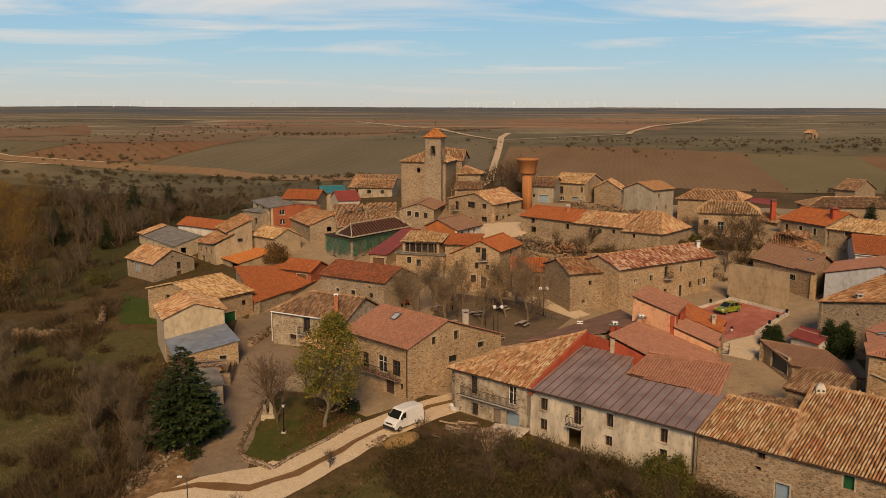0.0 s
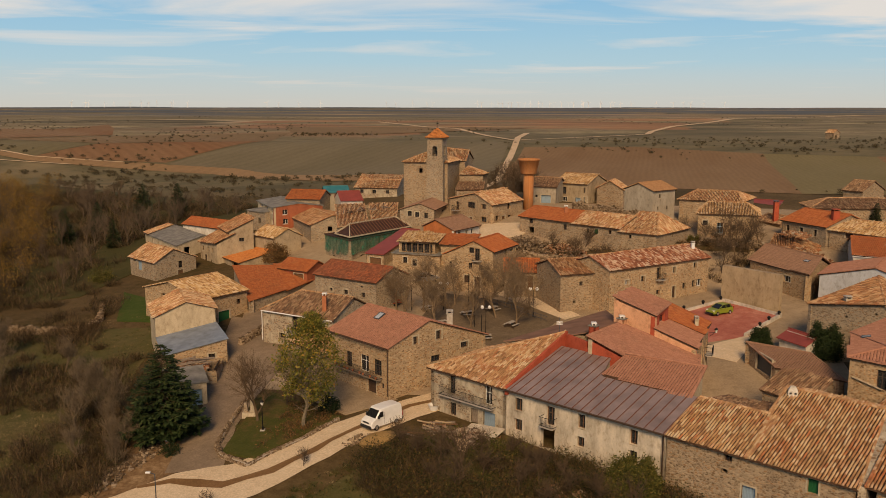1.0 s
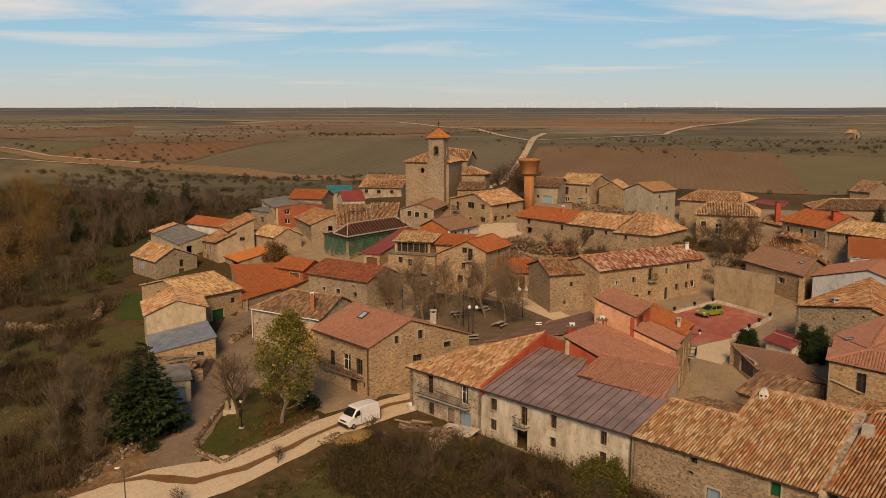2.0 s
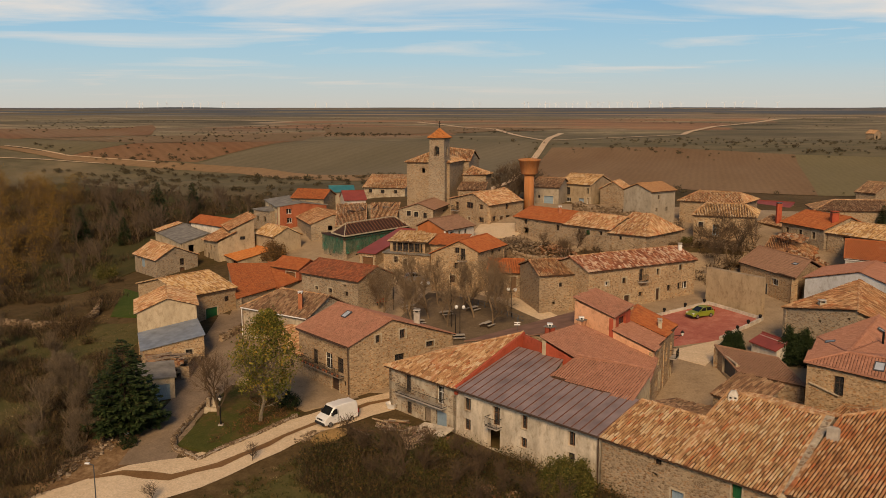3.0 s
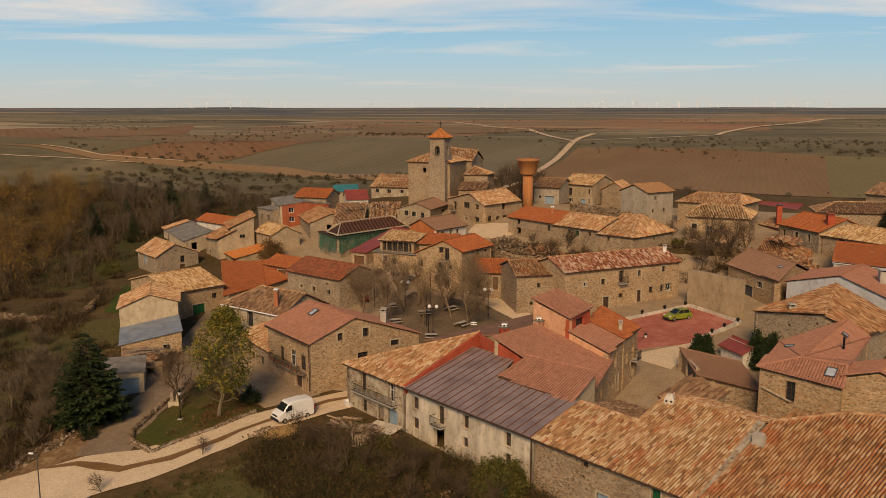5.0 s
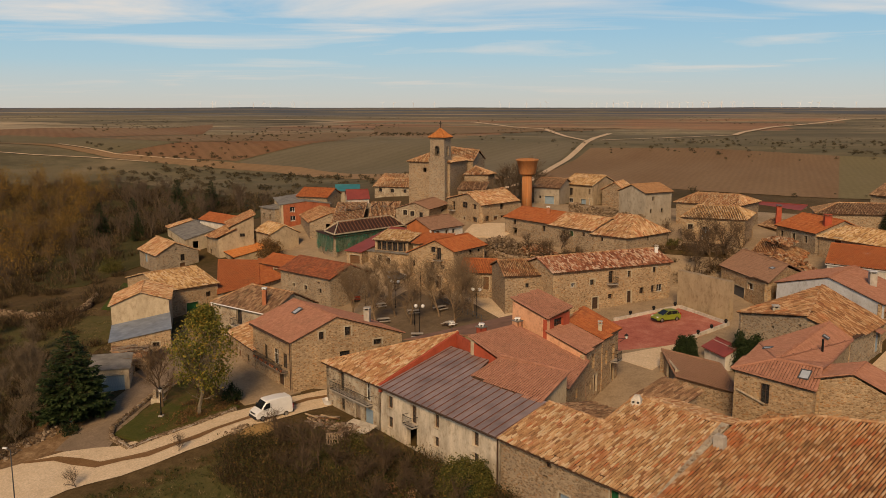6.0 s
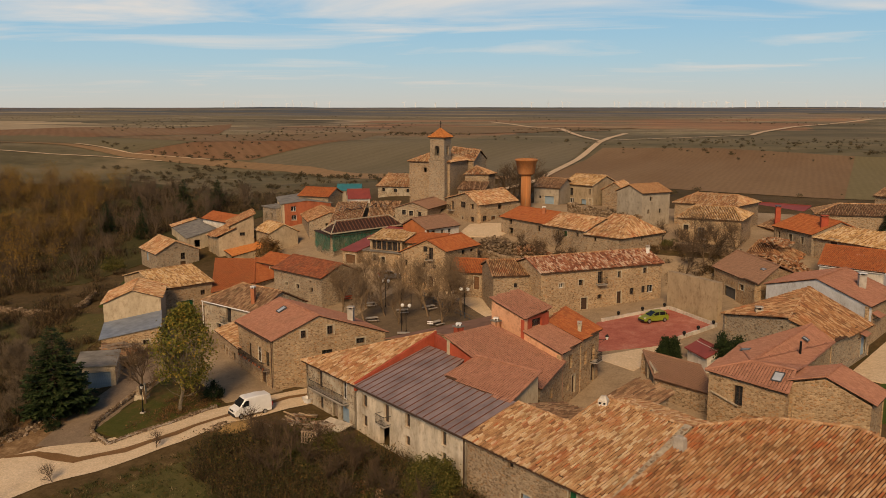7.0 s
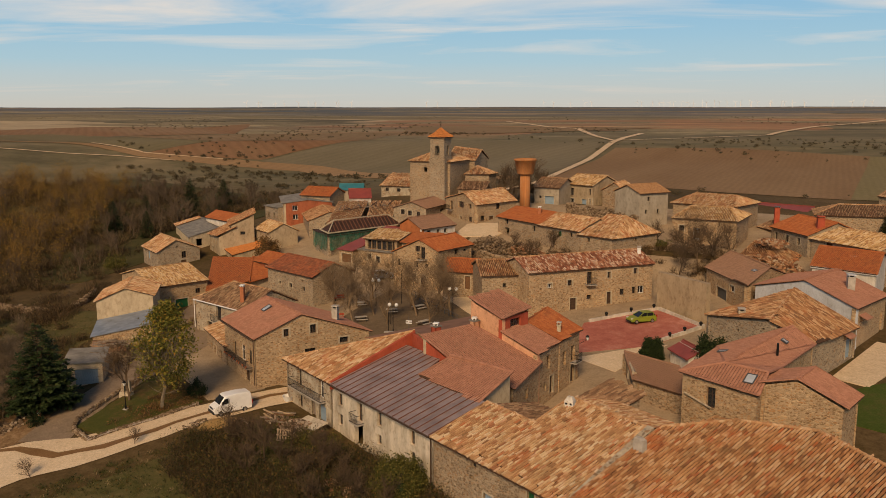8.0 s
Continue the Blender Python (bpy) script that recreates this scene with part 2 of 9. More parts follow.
WALLS = {
    "stone": stone_material("rubble_stone", (0.19, 0.130, 0.080), (0.47, 0.36, 0.245), (0.36, 0.28, 0.195), 0.27),
    "warm": stone_material("golden_stone", (0.24, 0.150, 0.082), (0.58, 0.43, 0.275), (0.42, 0.315, 0.205), 0.27),
    "grey": stone_material("grey_stone", (0.18, 0.135, 0.095), (0.45, 0.365, 0.27), (0.36, 0.295, 0.215), 0.27),
    "patched": stone_material("stone_with_old_render", (0.19, 0.14, 0.10), (0.42, 0.34, 0.25), (0.42, 0.35, 0.26), 0.4, 0.55, (0.50, 0.42, 0.31)),
    "oldrender": plaster_material("flaking_lime_render", (0.62, 0.54, 0.43), 0.55),
    "render": plaster_material("beige_render", (0.50, 0.41, 0.29), 0.75),
    "ochre": plaster_material("ochre_render", (0.41, 0.32, 0.215), 0.6),
    "white": plaster_material("white_render", (0.62, 0.58, 0.52), 0.75),
    "bluewhite": plaster_material("pale_blue_render", (0.50, 0.52, 0.55), 0.85),
    "salmon": plaster_material("salmon_render", (0.66, 0.36, 0.22), 0.85),
    "brick": plaster_material("red_brick_render", (0.36, 0.11, 0.055), 0.7),
    "redpaint": plaster_material("red_paint", (0.42, 0.085, 0.045), 0.75),
    "orangewall": plaster_material("orange_render", (0.52, 0.17, 0.06), 0.8),
    "pale": plaster_material("pale_cement_render", (0.37, 0.32, 0.25), 0.75),
}
OLD = [(0.0, (0.20, 0.10, 0.05)), (0.08, (0.37, 0.19, 0.09)), (0.34, (0.48, 0.265, 0.13)), (0.56, (0.57, 0.355, 0.185)), (0.76, (0.66, 0.47, 0.285)), (0.88, (0.66, 0.51, 0.345)), (0.95, (0.50, 0.17, 0.07)), (1.0, (0.30, 0.13, 0.065))]
ROOFS = {
    "tile": tile_material("old_clay_tile", OLD, moss_amount=0.4, blush=0.5, even=0.15),
    "tilerust": tile_material("rusty_lichened_clay_tile", [(p_, (c_[0] * 0.90, c_[1] * 0.78, c_[2] * 0.72)) for p_, c_ in OLD], moss_amount=0.5, blush=0.8, even=0.12),
    "tilemix": tile_material("patched_clay_tile", [(0.0, (0.16, 0.075, 0.04)), (0.3, (0.30, 0.14, 0.065)), (0.6, (0.42, 0.22, 0.105)), (0.85, (0.54, 0.36, 0.21)), (1.0, (0.24, 0.09, 0.045))], moss_amount=0.4, blush=0.5),
    "tilepale": tile_material("straw_clay_tile", [(0.0, (0.24, 0.12, 0.05)), (0.25, (0.48, 0.27, 0.11)), (0.5, (0.60, 0.38, 0.18)), (0.75, (0.66, 0.47, 0.27)), (0.92, (0.70, 0.55, 0.37)), (1.0, (0.34, 0.15, 0.07))], moss_amount=0.3),
    "tilered": tile_material("red_old_clay_tile", [(0.0, (0.17, 0.06, 0.035)), (0.25, (0.32, 0.11, 0.06)), (0.5, (0.42, 0.18, 0.10)), (0.68, (0.52, 0.31, 0.20)), (0.85, (0.66, 0.50, 0.37)), (1.0, (0.26, 0.09, 0.05))], moss_amount=0.2, even=0.05),
    "tiledark": tile_material("weathered_clay_tile", [(0.0, (0.12, 0.07, 0.045)), (0.3, (0.24, 0.13, 0.075)), (0.6, (0.34, 0.20, 0.115)), (0.85, (0.46, 0.31, 0.19)), (1.0, (0.20, 0.10, 0.06))], moss_amount=0.5),
    "orange": tile_material("new_orange_tile", [(0.0, (0.46, 0.15, 0.045)), (0.5, (0.56, 0.20, 0.06)), (1.0, (0.62, 0.26, 0.09))], moss_amount=0.12),
    "red": tile_material("bright_red_tile", [(0.0, (0.34, 0.096, 0.036)), (0.5, (0.42, 0.127, 0.046)), (1.0, (0.48, 0.165, 0.062))], moss_amount=0.25),
    "redtile": tile_material("terracotta_concrete_tile", [(0.0, (0.35, 0.160, 0.103)), (0.5, (0.41, 0.192, 0.125)), (1.0, (0.465, 0.226, 0.148))], moss_amount=0.2),
    "darkred": tile_material("dark_red_tile", [(0.0, (0.17, 0.055, 0.03)), (0.4, (0.26, 0.085, 0.045)), (0.75, (0.33, 0.12, 0.065)), (1.0, (0.40, 0.12, 0.05))], moss_amount=0.35),
    "brown": tile_material("brown_concrete_tile", [(0.0, (0.27, 0.15, 0.095)), (0.5, (0.31, 0.175, 0.112)), (1.0, (0.35, 0.20, 0.13))], moss_amount=0.15),
    "grey": plain_material("fibre_cement_sheet", (0.22, 0.20, 0.17), 0.9, vary=0.4, scale=0.8),
    "bluesheet": plain_material("blue_grey_sheet", (0.23, 0.27, 0.32), 0.55, 0.2, vary=0.3, scale=0.9),
    "redsheet": plain_material("faded_red_sheet", (0.30, 0.065, 0.048), 0.5, 0.1, vary=0.2, scale=0.7),
    "tealsheet": plain_material("teal_sheet", (0.035, 0.20, 0.22), 0.5, 0.1, vary=0.2, scale=0.7),
    "deck": plain_material("red_brown_deck_boards", (0.06, 0.028, 0.02), 0.8, vary=0.4, scale=1.2),
    "brownsheet": plain_material("brown_roof_sheet", (0.25, 0.135, 0.09), 0.92, vary=0.25, scale=0.6, spec=0.1),
    "ochretile": tile_material("orange_brown_tile", [(0.0, (0.36, 0.19, 0.09)), (0.5, (0.42, 0.225, 0.11)), (1.0, (0.47, 0.26, 0.13))], moss_amount=0.15),
    "metal": plain_material("brown_standing_seam_sheet", (0.285, 0.212, 0.195), 0.34, 0.12, vary=0.3, scale=0.5),
}
# deck below the tiles, dark brown to paint the shade in the channels
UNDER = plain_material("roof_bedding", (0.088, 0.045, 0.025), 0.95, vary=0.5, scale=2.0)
RIDGE = tile_material("ridge_tile", [(0.0, (0.36, 0.17, 0.08)), (0.5, (0.52, 0.29, 0.14)), (1.0, (0.62, 0.43, 0.27))])
GLASS = glass_material()
# pale blue-grey base paints the sky's reflection in the roof windows
ROOFGLASS = plain_material("roof_window_glass_over_blind", (0.42, 0.46, 0.50), 0.12, vary=0.15, scale=1.0, spec=0.7)
DARKWOOD = plain_material("dark_stained_wood", (0.07, 0.04, 0.025), 0.7, vary=0.4, scale=6.0)
BROWNWOOD = plain_material("brown_wood", (0.17, 0.085, 0.04), 0.7, vary=0.4, scale=6.0)
OLDWOOD = plain_material("grey_weathered_wood", (0.26, 0.20, 0.15), 0.9, vary=0.4, scale=4.0)
WHITEPAINT = plain_material("white_paint", (0.72, 0.70, 0.66), 0.5, vary=0.1)
GREENPAINT = plain_material("green_paint", (0.008, 0.10, 0.035), 0.55, vary=0.2, scale=1.5)
GREYPAINT = plain_material("slate_grey_paint", (0.07, 0.075, 0.08), 0.5, vary=0.2)
BLUEPAINT = plain_material("faded_blue_paint", (0.24, 0.33, 0.40), 0.6, vary=0.25)
IRON = plain_material("black_iron", (0.018, 0.017, 0.016), 0.5, 0.6, vary=0.2)
CEMENT = plain_material("cement", (0.42, 0.37, 0.31), 0.9, vary=0.25, scale=2.0)
PALESTONE = plain_material("pale_dressed_stone", (0.46, 0.38, 0.27), 0.9, vary=0.3, scale=3.0)
TERRACOTTA = plain_material("terracotta", (0.42, 0.15, 0.07), 0.85, vary=0.2)
BARK = plain_material("bark", (0.11, 0.072, 0.042), 0.95, vary=0.4, scale=7.0)
TWIG = plain_material("bare_twigs", (0.135, 0.086, 0.048), 0.95, vary=0.3, scale=2.0)


# ---- building blocks ----
def thing(name, at, label, category, group="", kind=""):
    ob = new(name)
    ob.empty_display_size = 0.5
    ob.location = at
    return tagged(ob, label, category, group, kind)


def mesh_of(name, verts, faces, mats, idx=None, smooth=False):
    me = bpy.data.meshes.new(name)
    me.from_pydata([tuple(v) for v in verts], [], faces)
    for m in mats:
        me.materials.append(m)
    if idx is not None:
        me.polygons.foreach_set("material_index", idx)
    if smooth:
        me.polygons.foreach_set("use_smooth", [True] * len(me.polygons))
    me.update()
    return me


def piece(name, me, parent=None, label="", at=None, kind=""):
    """One mesh object under a thing or part."""
    ob = new(name, me)
    ob.parent = parent
    if at is not None:
        ob.matrix_basis = at if isinstance(at, Matrix) else Matrix.Translation(at)
    return tagged(ob, label, kind=kind)


def box_faces(k):
    return [(k, k + 3, k + 2, k + 1), (k + 4, k + 5, k + 6, k + 7), (k, k + 1, k + 5, k + 4), (k + 1, k + 2, k + 6, k + 5), (k + 2, k + 3, k + 7, k + 6), (k + 3, k, k + 4, k + 7)]


class Solid:
    """Collects boxes, bars, tubes and sheets for one mesh."""

    def __init__(self):
        self.v, self.f = [], []

    def box(self, x0, y0, z0, x1, y1, z1, taper=0.0):
        k = len(self.v)
        t = taper
        self.v += [(x0, y0, z0), (x1, y0, z0), (x1, y1, z0), (x0, y1, z0), (x0 + t, y0 + t, z1), (x1 - t, y0 + t, z1), (x1 - t, y1 - t, z1), (x0 + t, y1 - t, z1)]
        self.f += box_faces(k)
        return self

    def bar(self, a, b, w, h=None):
        """A straight bar of width w and height h from a to b."""
        a, b = Vector(a), Vector(b)
        d = (b - a).normalized()
        s = d.cross(Vector((0, 0, 1)))
        s = (s if s.length > 1e-3 else Vector((1, 0, 0))).normalized() * (w / 2)
        u = s.cross(d).normalized() * ((h or w) / 2)
        k = len(self.v)
        self.v += [a - s - u, a + s - u, b + s - u, b - s - u, a - s + u, a + s + u, b + s + u, b - s + u]
        self.f += box_faces(k)
        return self

    def tube(self, a, b, r0, r1, n=8, caps=True):
        a, b = Vector(a), Vector(b)
        d = (b - a).normalized()
        s = d.cross(Vector((0, 0, 1)))
        s = (s if s.length > 1e-3 else Vector((1, 0, 0))).normalized()
        u = s.cross(d)
        k = len(self.v)
        for p, r in ((a, r0), (b, r1)):
            self.v += [p + (s * math.cos(2 * math.pi * i / n) + u * math.sin(2 * math.pi * i / n)) * r for i in range(n)]
        self.f += [(k + i, k + (i + 1) % n, k + n + (i + 1) % n, k + n + i) for i in range(n)]
        if caps:
            self.f += [tuple(range(k + n - 1, k - 1, -1)), tuple(range(k + n, k + 2 * n))]
        return self

    def lathe(self, profile, n=16, at=(0, 0, 0)):
        k = len(self.v)
        for r, z in profile:
            self.v += [(at[0] + r * math.cos(2 * math.pi * i / n), at[1] + r * math.sin(2 * math.pi * i / n), at[2] + z) for i in range(n)]
        for j in range(len(profile) - 1):
            self.f += [(k + j * n + i, k + j * n + (i + 1) % n, k + (j + 1) * n + (i + 1) % n, k + (j + 1) * n + i) for i in range(n)]
        self.f += [tuple(range(k + n - 1, k - 1, -1)), tuple(range(k + (len(profile) - 1) * n, k + len(profile) * n))]
        return self

    def slab(self, poly, down):
        """A flat polygon with thickness, down being the vector to its underside."""
        k, n = len(self.v), len(poly)
        self.v += [Vector(p) for p in poly] + [Vector(p) + Vector(down) for p in poly]
        self.f += [tuple(range(k, k + n)), tuple(range(k + 2 * n - 1, k + n - 1, -1))]
        self.f += [(k + i, k + n + i, k + n + (i + 1) % n, k + (i + 1) % n) for i in range(n)]
        return self

    def mesh(self, name, *mats, smooth=False):
        return mesh_of(name, self.v, self.f, mats, smooth=smooth)


def clip_half(poly, keep):
    """Part of a flat polygon (a, b) where keep(a, b) >= 0, keep being linear."""
    out = []
    for i, p in enumerate(poly):
        q = poly[(i + 1) % len(poly)]
        dp, dq = keep(*p), keep(*q)
        if dp >= 0:
            out.append(p)
        if (dp > 0 > dq) or (dp < 0 < dq):
            t = dp / (dp - dq)
            out.append((p[0] + (q[0] - p[0]) * t, p[1] + (q[1] - p[1]) * t))
    return out


def wall_mesh(name, a, b, tops, base, holes, mat, thick=0.5):
    """A wall from a to b (plan points, left to right from outside) whose upper edge runs through tops [(along, z)];
    holes [(middle, z, width, height)] go right through it."""
    a, b = Vector((a[0], a[1], 0)), Vector((b[0], b[1], 0))
    length = (b - a).length
    u = (b - a) / length
    inward = Vector((-u.y, u.x, 0))
    rects = [(s - w / 2, z, s + w / 2, z + h) for s, z, w, h in holes]
    xs = sorted({0.0, length, *[round(v, 3) for r in rects for v in (r[0], r[2]) if 0 < v < length], *[t[0] for t in tops]})
    zmax = max(t[1] for t in tops)
    zs = sorted({base, zmax, *[round(v, 3) for r in rects for v in (r[1], r[3]) if base < v < zmax]})
    verts, faces = [], []

    known = {}

    def vid(x, off, zz):
        key = (round(x, 3), round(off, 3), round(zz, 3))
        if key not in known:
            known[key] = len(verts)
            verts.append(a + u * x + inward * off + Vector((0, 0, zz)))
        return known[key]

    def put(poly, off, flip):
        ids = []
        for p in poly:
            i = vid(p[0], off, p[1])
            if i not in ids:
                ids.append(i)
        if len(ids) > 2:
            faces.append(tuple(ids[::-1] if flip else ids))

    for x0, x1 in zip(xs, xs[1:]):
        if x1 - x0 < 1e-4:
            continue
        xm = (x0 + x1) / 2
        seg = next(((p, q) for p, q in zip(tops, tops[1:]) if p[0] - 1e-6 <= xm <= q[0] + 1e-6), (tops[-2], tops[-1]))
        (sx0, sz0), (sx1, sz1) = seg
        g = (sz1 - sz0) / max(sx1 - sx0, 1e-6)
        for z0, z1 in zip(zs, zs[1:]):
            if z1 - z0 < 1e-4 or any(r[0] - 1e-3 < xm < r[2] + 1e-3 and r[1] - 1e-3 < (z0 + z1) / 2 < r[3] + 1e-3 for r in rects):
                continue
            poly = clip_half([(x0, z0), (x1, z0), (x1, z1), (x0, z1)], lambda x, z: sz0 + g * (x - sx0) - z)
            if len(poly) > 2:
                put(poly, 0.0, False)
                put(poly, thick, True)
    for x0, z0, x1, z1 in rects:
        ring = [(x0, z0), (x1, z0), (x1, z1), (x0, z1)]
        for p, q in zip(ring, ring[1:] + ring[:1]):
            i0, i1, i2, i3 = (vid(pt[0], off, pt[1]) for pt, off in ((p, 0.0), (q, 0.0), (q, thick), (p, thick)))
            faces.append((i0, i3, i2, i1))
    for x in (0.0, length):
        zt = tops[0][1] if x == 0 else tops[-1][1]
        rows = sorted(z for z in zs if z < zt) + [zt]
        for z0, z1 in zip(rows, rows[1:]):
            i0, i1, i2, i3 = vid(x, 0.0, z0), vid(x, 0.0, z1), vid(x, thick, z1), vid(x, thick, z0)
            faces.append((i0, i1, i2, i3) if x == 0 else (i0, i3, i2, i1))
    return mesh_of(name, verts, faces, [mat])


KINDS = {  # tile width, exposed course, rise of the roll
    "tilerust": (0.27, 0.62, 0.14),
    "tile": (0.27, 0.62, 0.14), "tilemix": (0.27, 0.62, 0.14), "tilepale": (0.27, 0.60, 0.13), "tilered": (0.29, 0.55, 0.12), "tiledark": (0.27, 0.60, 0.13),
    "orange": (0.26, 0.40, 0.085), "red": (0.27, 0.40, 0.07), "redtile": (0.30, 0.38, 0.055), "darkred": (0.28, 0.38, 0.07), "brown": (0.30, 0.38, 0.05), "ochretile": (0.30, 0.38, 0.05),
}
rng = np.random.default_rng(7)


def tile_mesh(poly, kind):
    """Rolled tiles in courses over a flat polygon of a roof, whose lowest edge is the eave."""
    width, course, roll = KINDS[kind]
    old = kind.startswith("tile")
    P = np.array(poly, float)
    nrm = np.zeros(3)
    for i in range(len(P)):
        nrm += np.cross(P[i] - P[0], P[(i + 1) % len(P)] - P[0])
    nrm /= np.linalg.norm(nrm)
    nrm *= 1 if nrm[2] > 0 else -1
    e = np.cross((0, 0, 1), nrm)
    e = e / np.linalg.norm(e) if np.linalg.norm(e) > 1e-6 else np.array((1.0, 0, 0))
    s = np.cross(nrm, e)
    if s[2] < 0:
        s, e = -s, -e
    o = P[P[:, 2].argmin()]
    A, B = (P - o) @ e, (P - o) @ s
    ga = np.arange(A.min() + width / 2, A.max(), width)
    gb = np.arange(B.min(), B.max(), course)
    aa, bb = [g.ravel() for g in np.meshgrid(ga, gb)]
    inside = np.ones(len(aa), bool)
    area = sum(A[i] * B[(i + 1) % len(A)] - A[(i + 1) % len(A)] * B[i] for i in range(len(A)))
    for i in range(len(A)):
        j = (i + 1) % len(A)
        side = (A[j] - A[i]) * (bb + course * 0.45 - B[i]) - (B[j] - B[i]) * (aa - A[i])
        inside &= side * np.sign(area) > -0.02
    aa, bb = aa[inside], bb[inside]
    n = len(aa)
    jit = 0.03 if old else 0.004
    if old:
        step_ = rng.uniform(-0.5, 0.5, len(ga) + 1) * course * 0.8
        bb = bb + np.where(bb > B.min() + 0.3, step_[((aa - ga[0]) / width).round().astype(int)], 0.0)
    aa, bb = aa + rng.normal(0, jit * 0.4, n), bb + rng.normal(0, jit, n)
    sag = 0.05 * np.sin(aa * 0.7 + P[0, 0]) * np.sin(bb * 0.9) if old else 0
    lift = rng.uniform(0, 0.02 if old else 0.004, n) + sag
    yaw = rng.normal(0, 0.022 if old else 0.004, n)
    half = width * (0.365 if old else 0.47)
    prof = [(-half, 0.0), (-half * 0.55, roll * 0.8), (0.0, roll), (half * 0.55, roll * 0.8), (half, 0.0)]
    long = course * (1.10 if old else 1.18)
    out = []
    for along, sc, up in ((0.0, 1.0, 0.018 if old else 0.03), (long, 0.88, 0.0)):
        for a, h in prof:
            q = a * sc + yaw * (along - long / 2)
            out.append(o + (aa + q)[:, None] * e + (bb + along)[:, None] * s + (h * sc + up + lift + 0.02)[:, None] * nrm)
    v = np.stack(out, 1).reshape(-1, 3)
    k = np.arange(n)[:, None] * 10
    f = np.concatenate([k + np.array([i, i + 1, i + 6, i + 5]) for i in range(4)] + [k + np.array([0, 4, 3, 1])], 0)
    return v, f.tolist(), nrm


def ridge_line(sol, a, b, r=0.13):
    """Half-round ridge tiles from a to b."""
    a, b = Vector(a), Vector(b)
    n = max(1, round((b - a).length / 0.42))
    for i in range(n):
        p, q = a.lerp(b, i / n), a.lerp(b, (i + 1.12) / n)
        sol.tube(p + Vector((0, 0, 0.03)), q, r, r * 0.88, 8)


def planar(poly):
    """The polygon with its heights brought onto one plane."""
    P = np.array([tuple(p) for p in poly], float)
    if len(P) > 3:
        M = np.c_[P[:, :2] - P[0, :2], np.ones(len(P))]
        P[:, 2] = M @ np.linalg.lstsq(M, P[:, 2], rcond=None)[0]
    return [tuple(p) for p in P]


def roof_parts(root, org, planes, kind, ridges=(), label=""):
    """planes: flat polygons in world metres; org: the thing's place."""
    org = Vector(org)
    deck = Solid()
    deck.v, deck.f = [], []
    tv, tf = [], []
    for poly in planes:
        pts = [Vector(p) - org for p in planar(poly)]
        deck.slab(pts, (0, 0, -0.12))
        if kind in KINDS:
            v, f, _ = tile_mesh([tuple(p) for p in pts], kind)
            k = sum(len(x) for x in tv)
            tv.append(v)
            tf += [[i + k for i in q] for q in f]
    sheet = kind not in KINDS
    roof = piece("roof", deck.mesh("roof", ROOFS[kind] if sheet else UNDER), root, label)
    if tv:
        piece("roof_tiles", mesh_of("roof_tiles", np.concatenate(tv), tf, [ROOFS[kind]]), roof, kind="stuff")
        verge = Solid()
        for poly in planes:
            pts = [Vector(p) - org for p in planar(poly)]
            for p, q in zip(pts, pts[1:] + pts[:1]):
                if abs(p.z - q.z) > 0.25:
                    m = max(1, round((q - p).length / 0.45))
                    for i in range(m):
                        verge.bar(p.lerp(q, i / m) + Vector((0, 0, 0.05)), p.lerp(q, (i + 1.08) / m) + Vector((0, 0, 0.06)), 0.2, 0.13)
        piece("verge_tiles", verge.mesh("verge_tiles", ROOFS[kind]), roof, kind="stuff") if verge.v else None
    if ridges:
        sol = Solid()
        for a, b in ridges:
            ridge_line(sol, Vector(a) - org, Vector(b) - org, 0.14 if not sheet else 0.07)
        piece("ridge_tiles", sol.mesh("ridge_tiles", RIDGE if kind.startswith("tile") else ROOFS[kind]), roof, kind="stuff")
    return roof


@functools.lru_cache(None)
def window_meshes(w, h, kind):
    """Frame, pane and sill of a window w by h: origin at the middle of its foot, y going inward."""
    fr = Solid()
    t = 0.07
    fr.box(-w / 2, 0, 0, -w / 2 + t, 0.07, h).box(w / 2 - t, 0, 0, w / 2, 0.07, h).box(-w / 2 + t, 0, h - t, w / 2 - t, 0.07, h).box(-w / 2 + t, 0, 0, w / 2 - t, 0.07, t)
    if w > 0.55:
        fr.box(-0.035, 0.002, t, 0.035, 0.068, h - t)
    if h > 1.5:
        fr.box(-w / 2 + t, 0.004, h * 0.62, w / 2 - t, 0.066, h * 0.62 + 0.05)
    pane = Solid().box(-w / 2 + t, 0.025, t, w / 2 - t, 0.04, h - t)
    sill = Solid().box(-w / 2 - 0.12, -0.30, -0.10, w / 2 + 0.12, 0.0, -0.004)
    mat = {"white": WHITEPAINT, "brown": BROWNWOOD, "green": BLUEPAINT}.get(kind, DARKWOOD)
    return fr.mesh("window", mat), pane.mesh("pane", GLASS), sill.mesh("sill", PALESTONE)


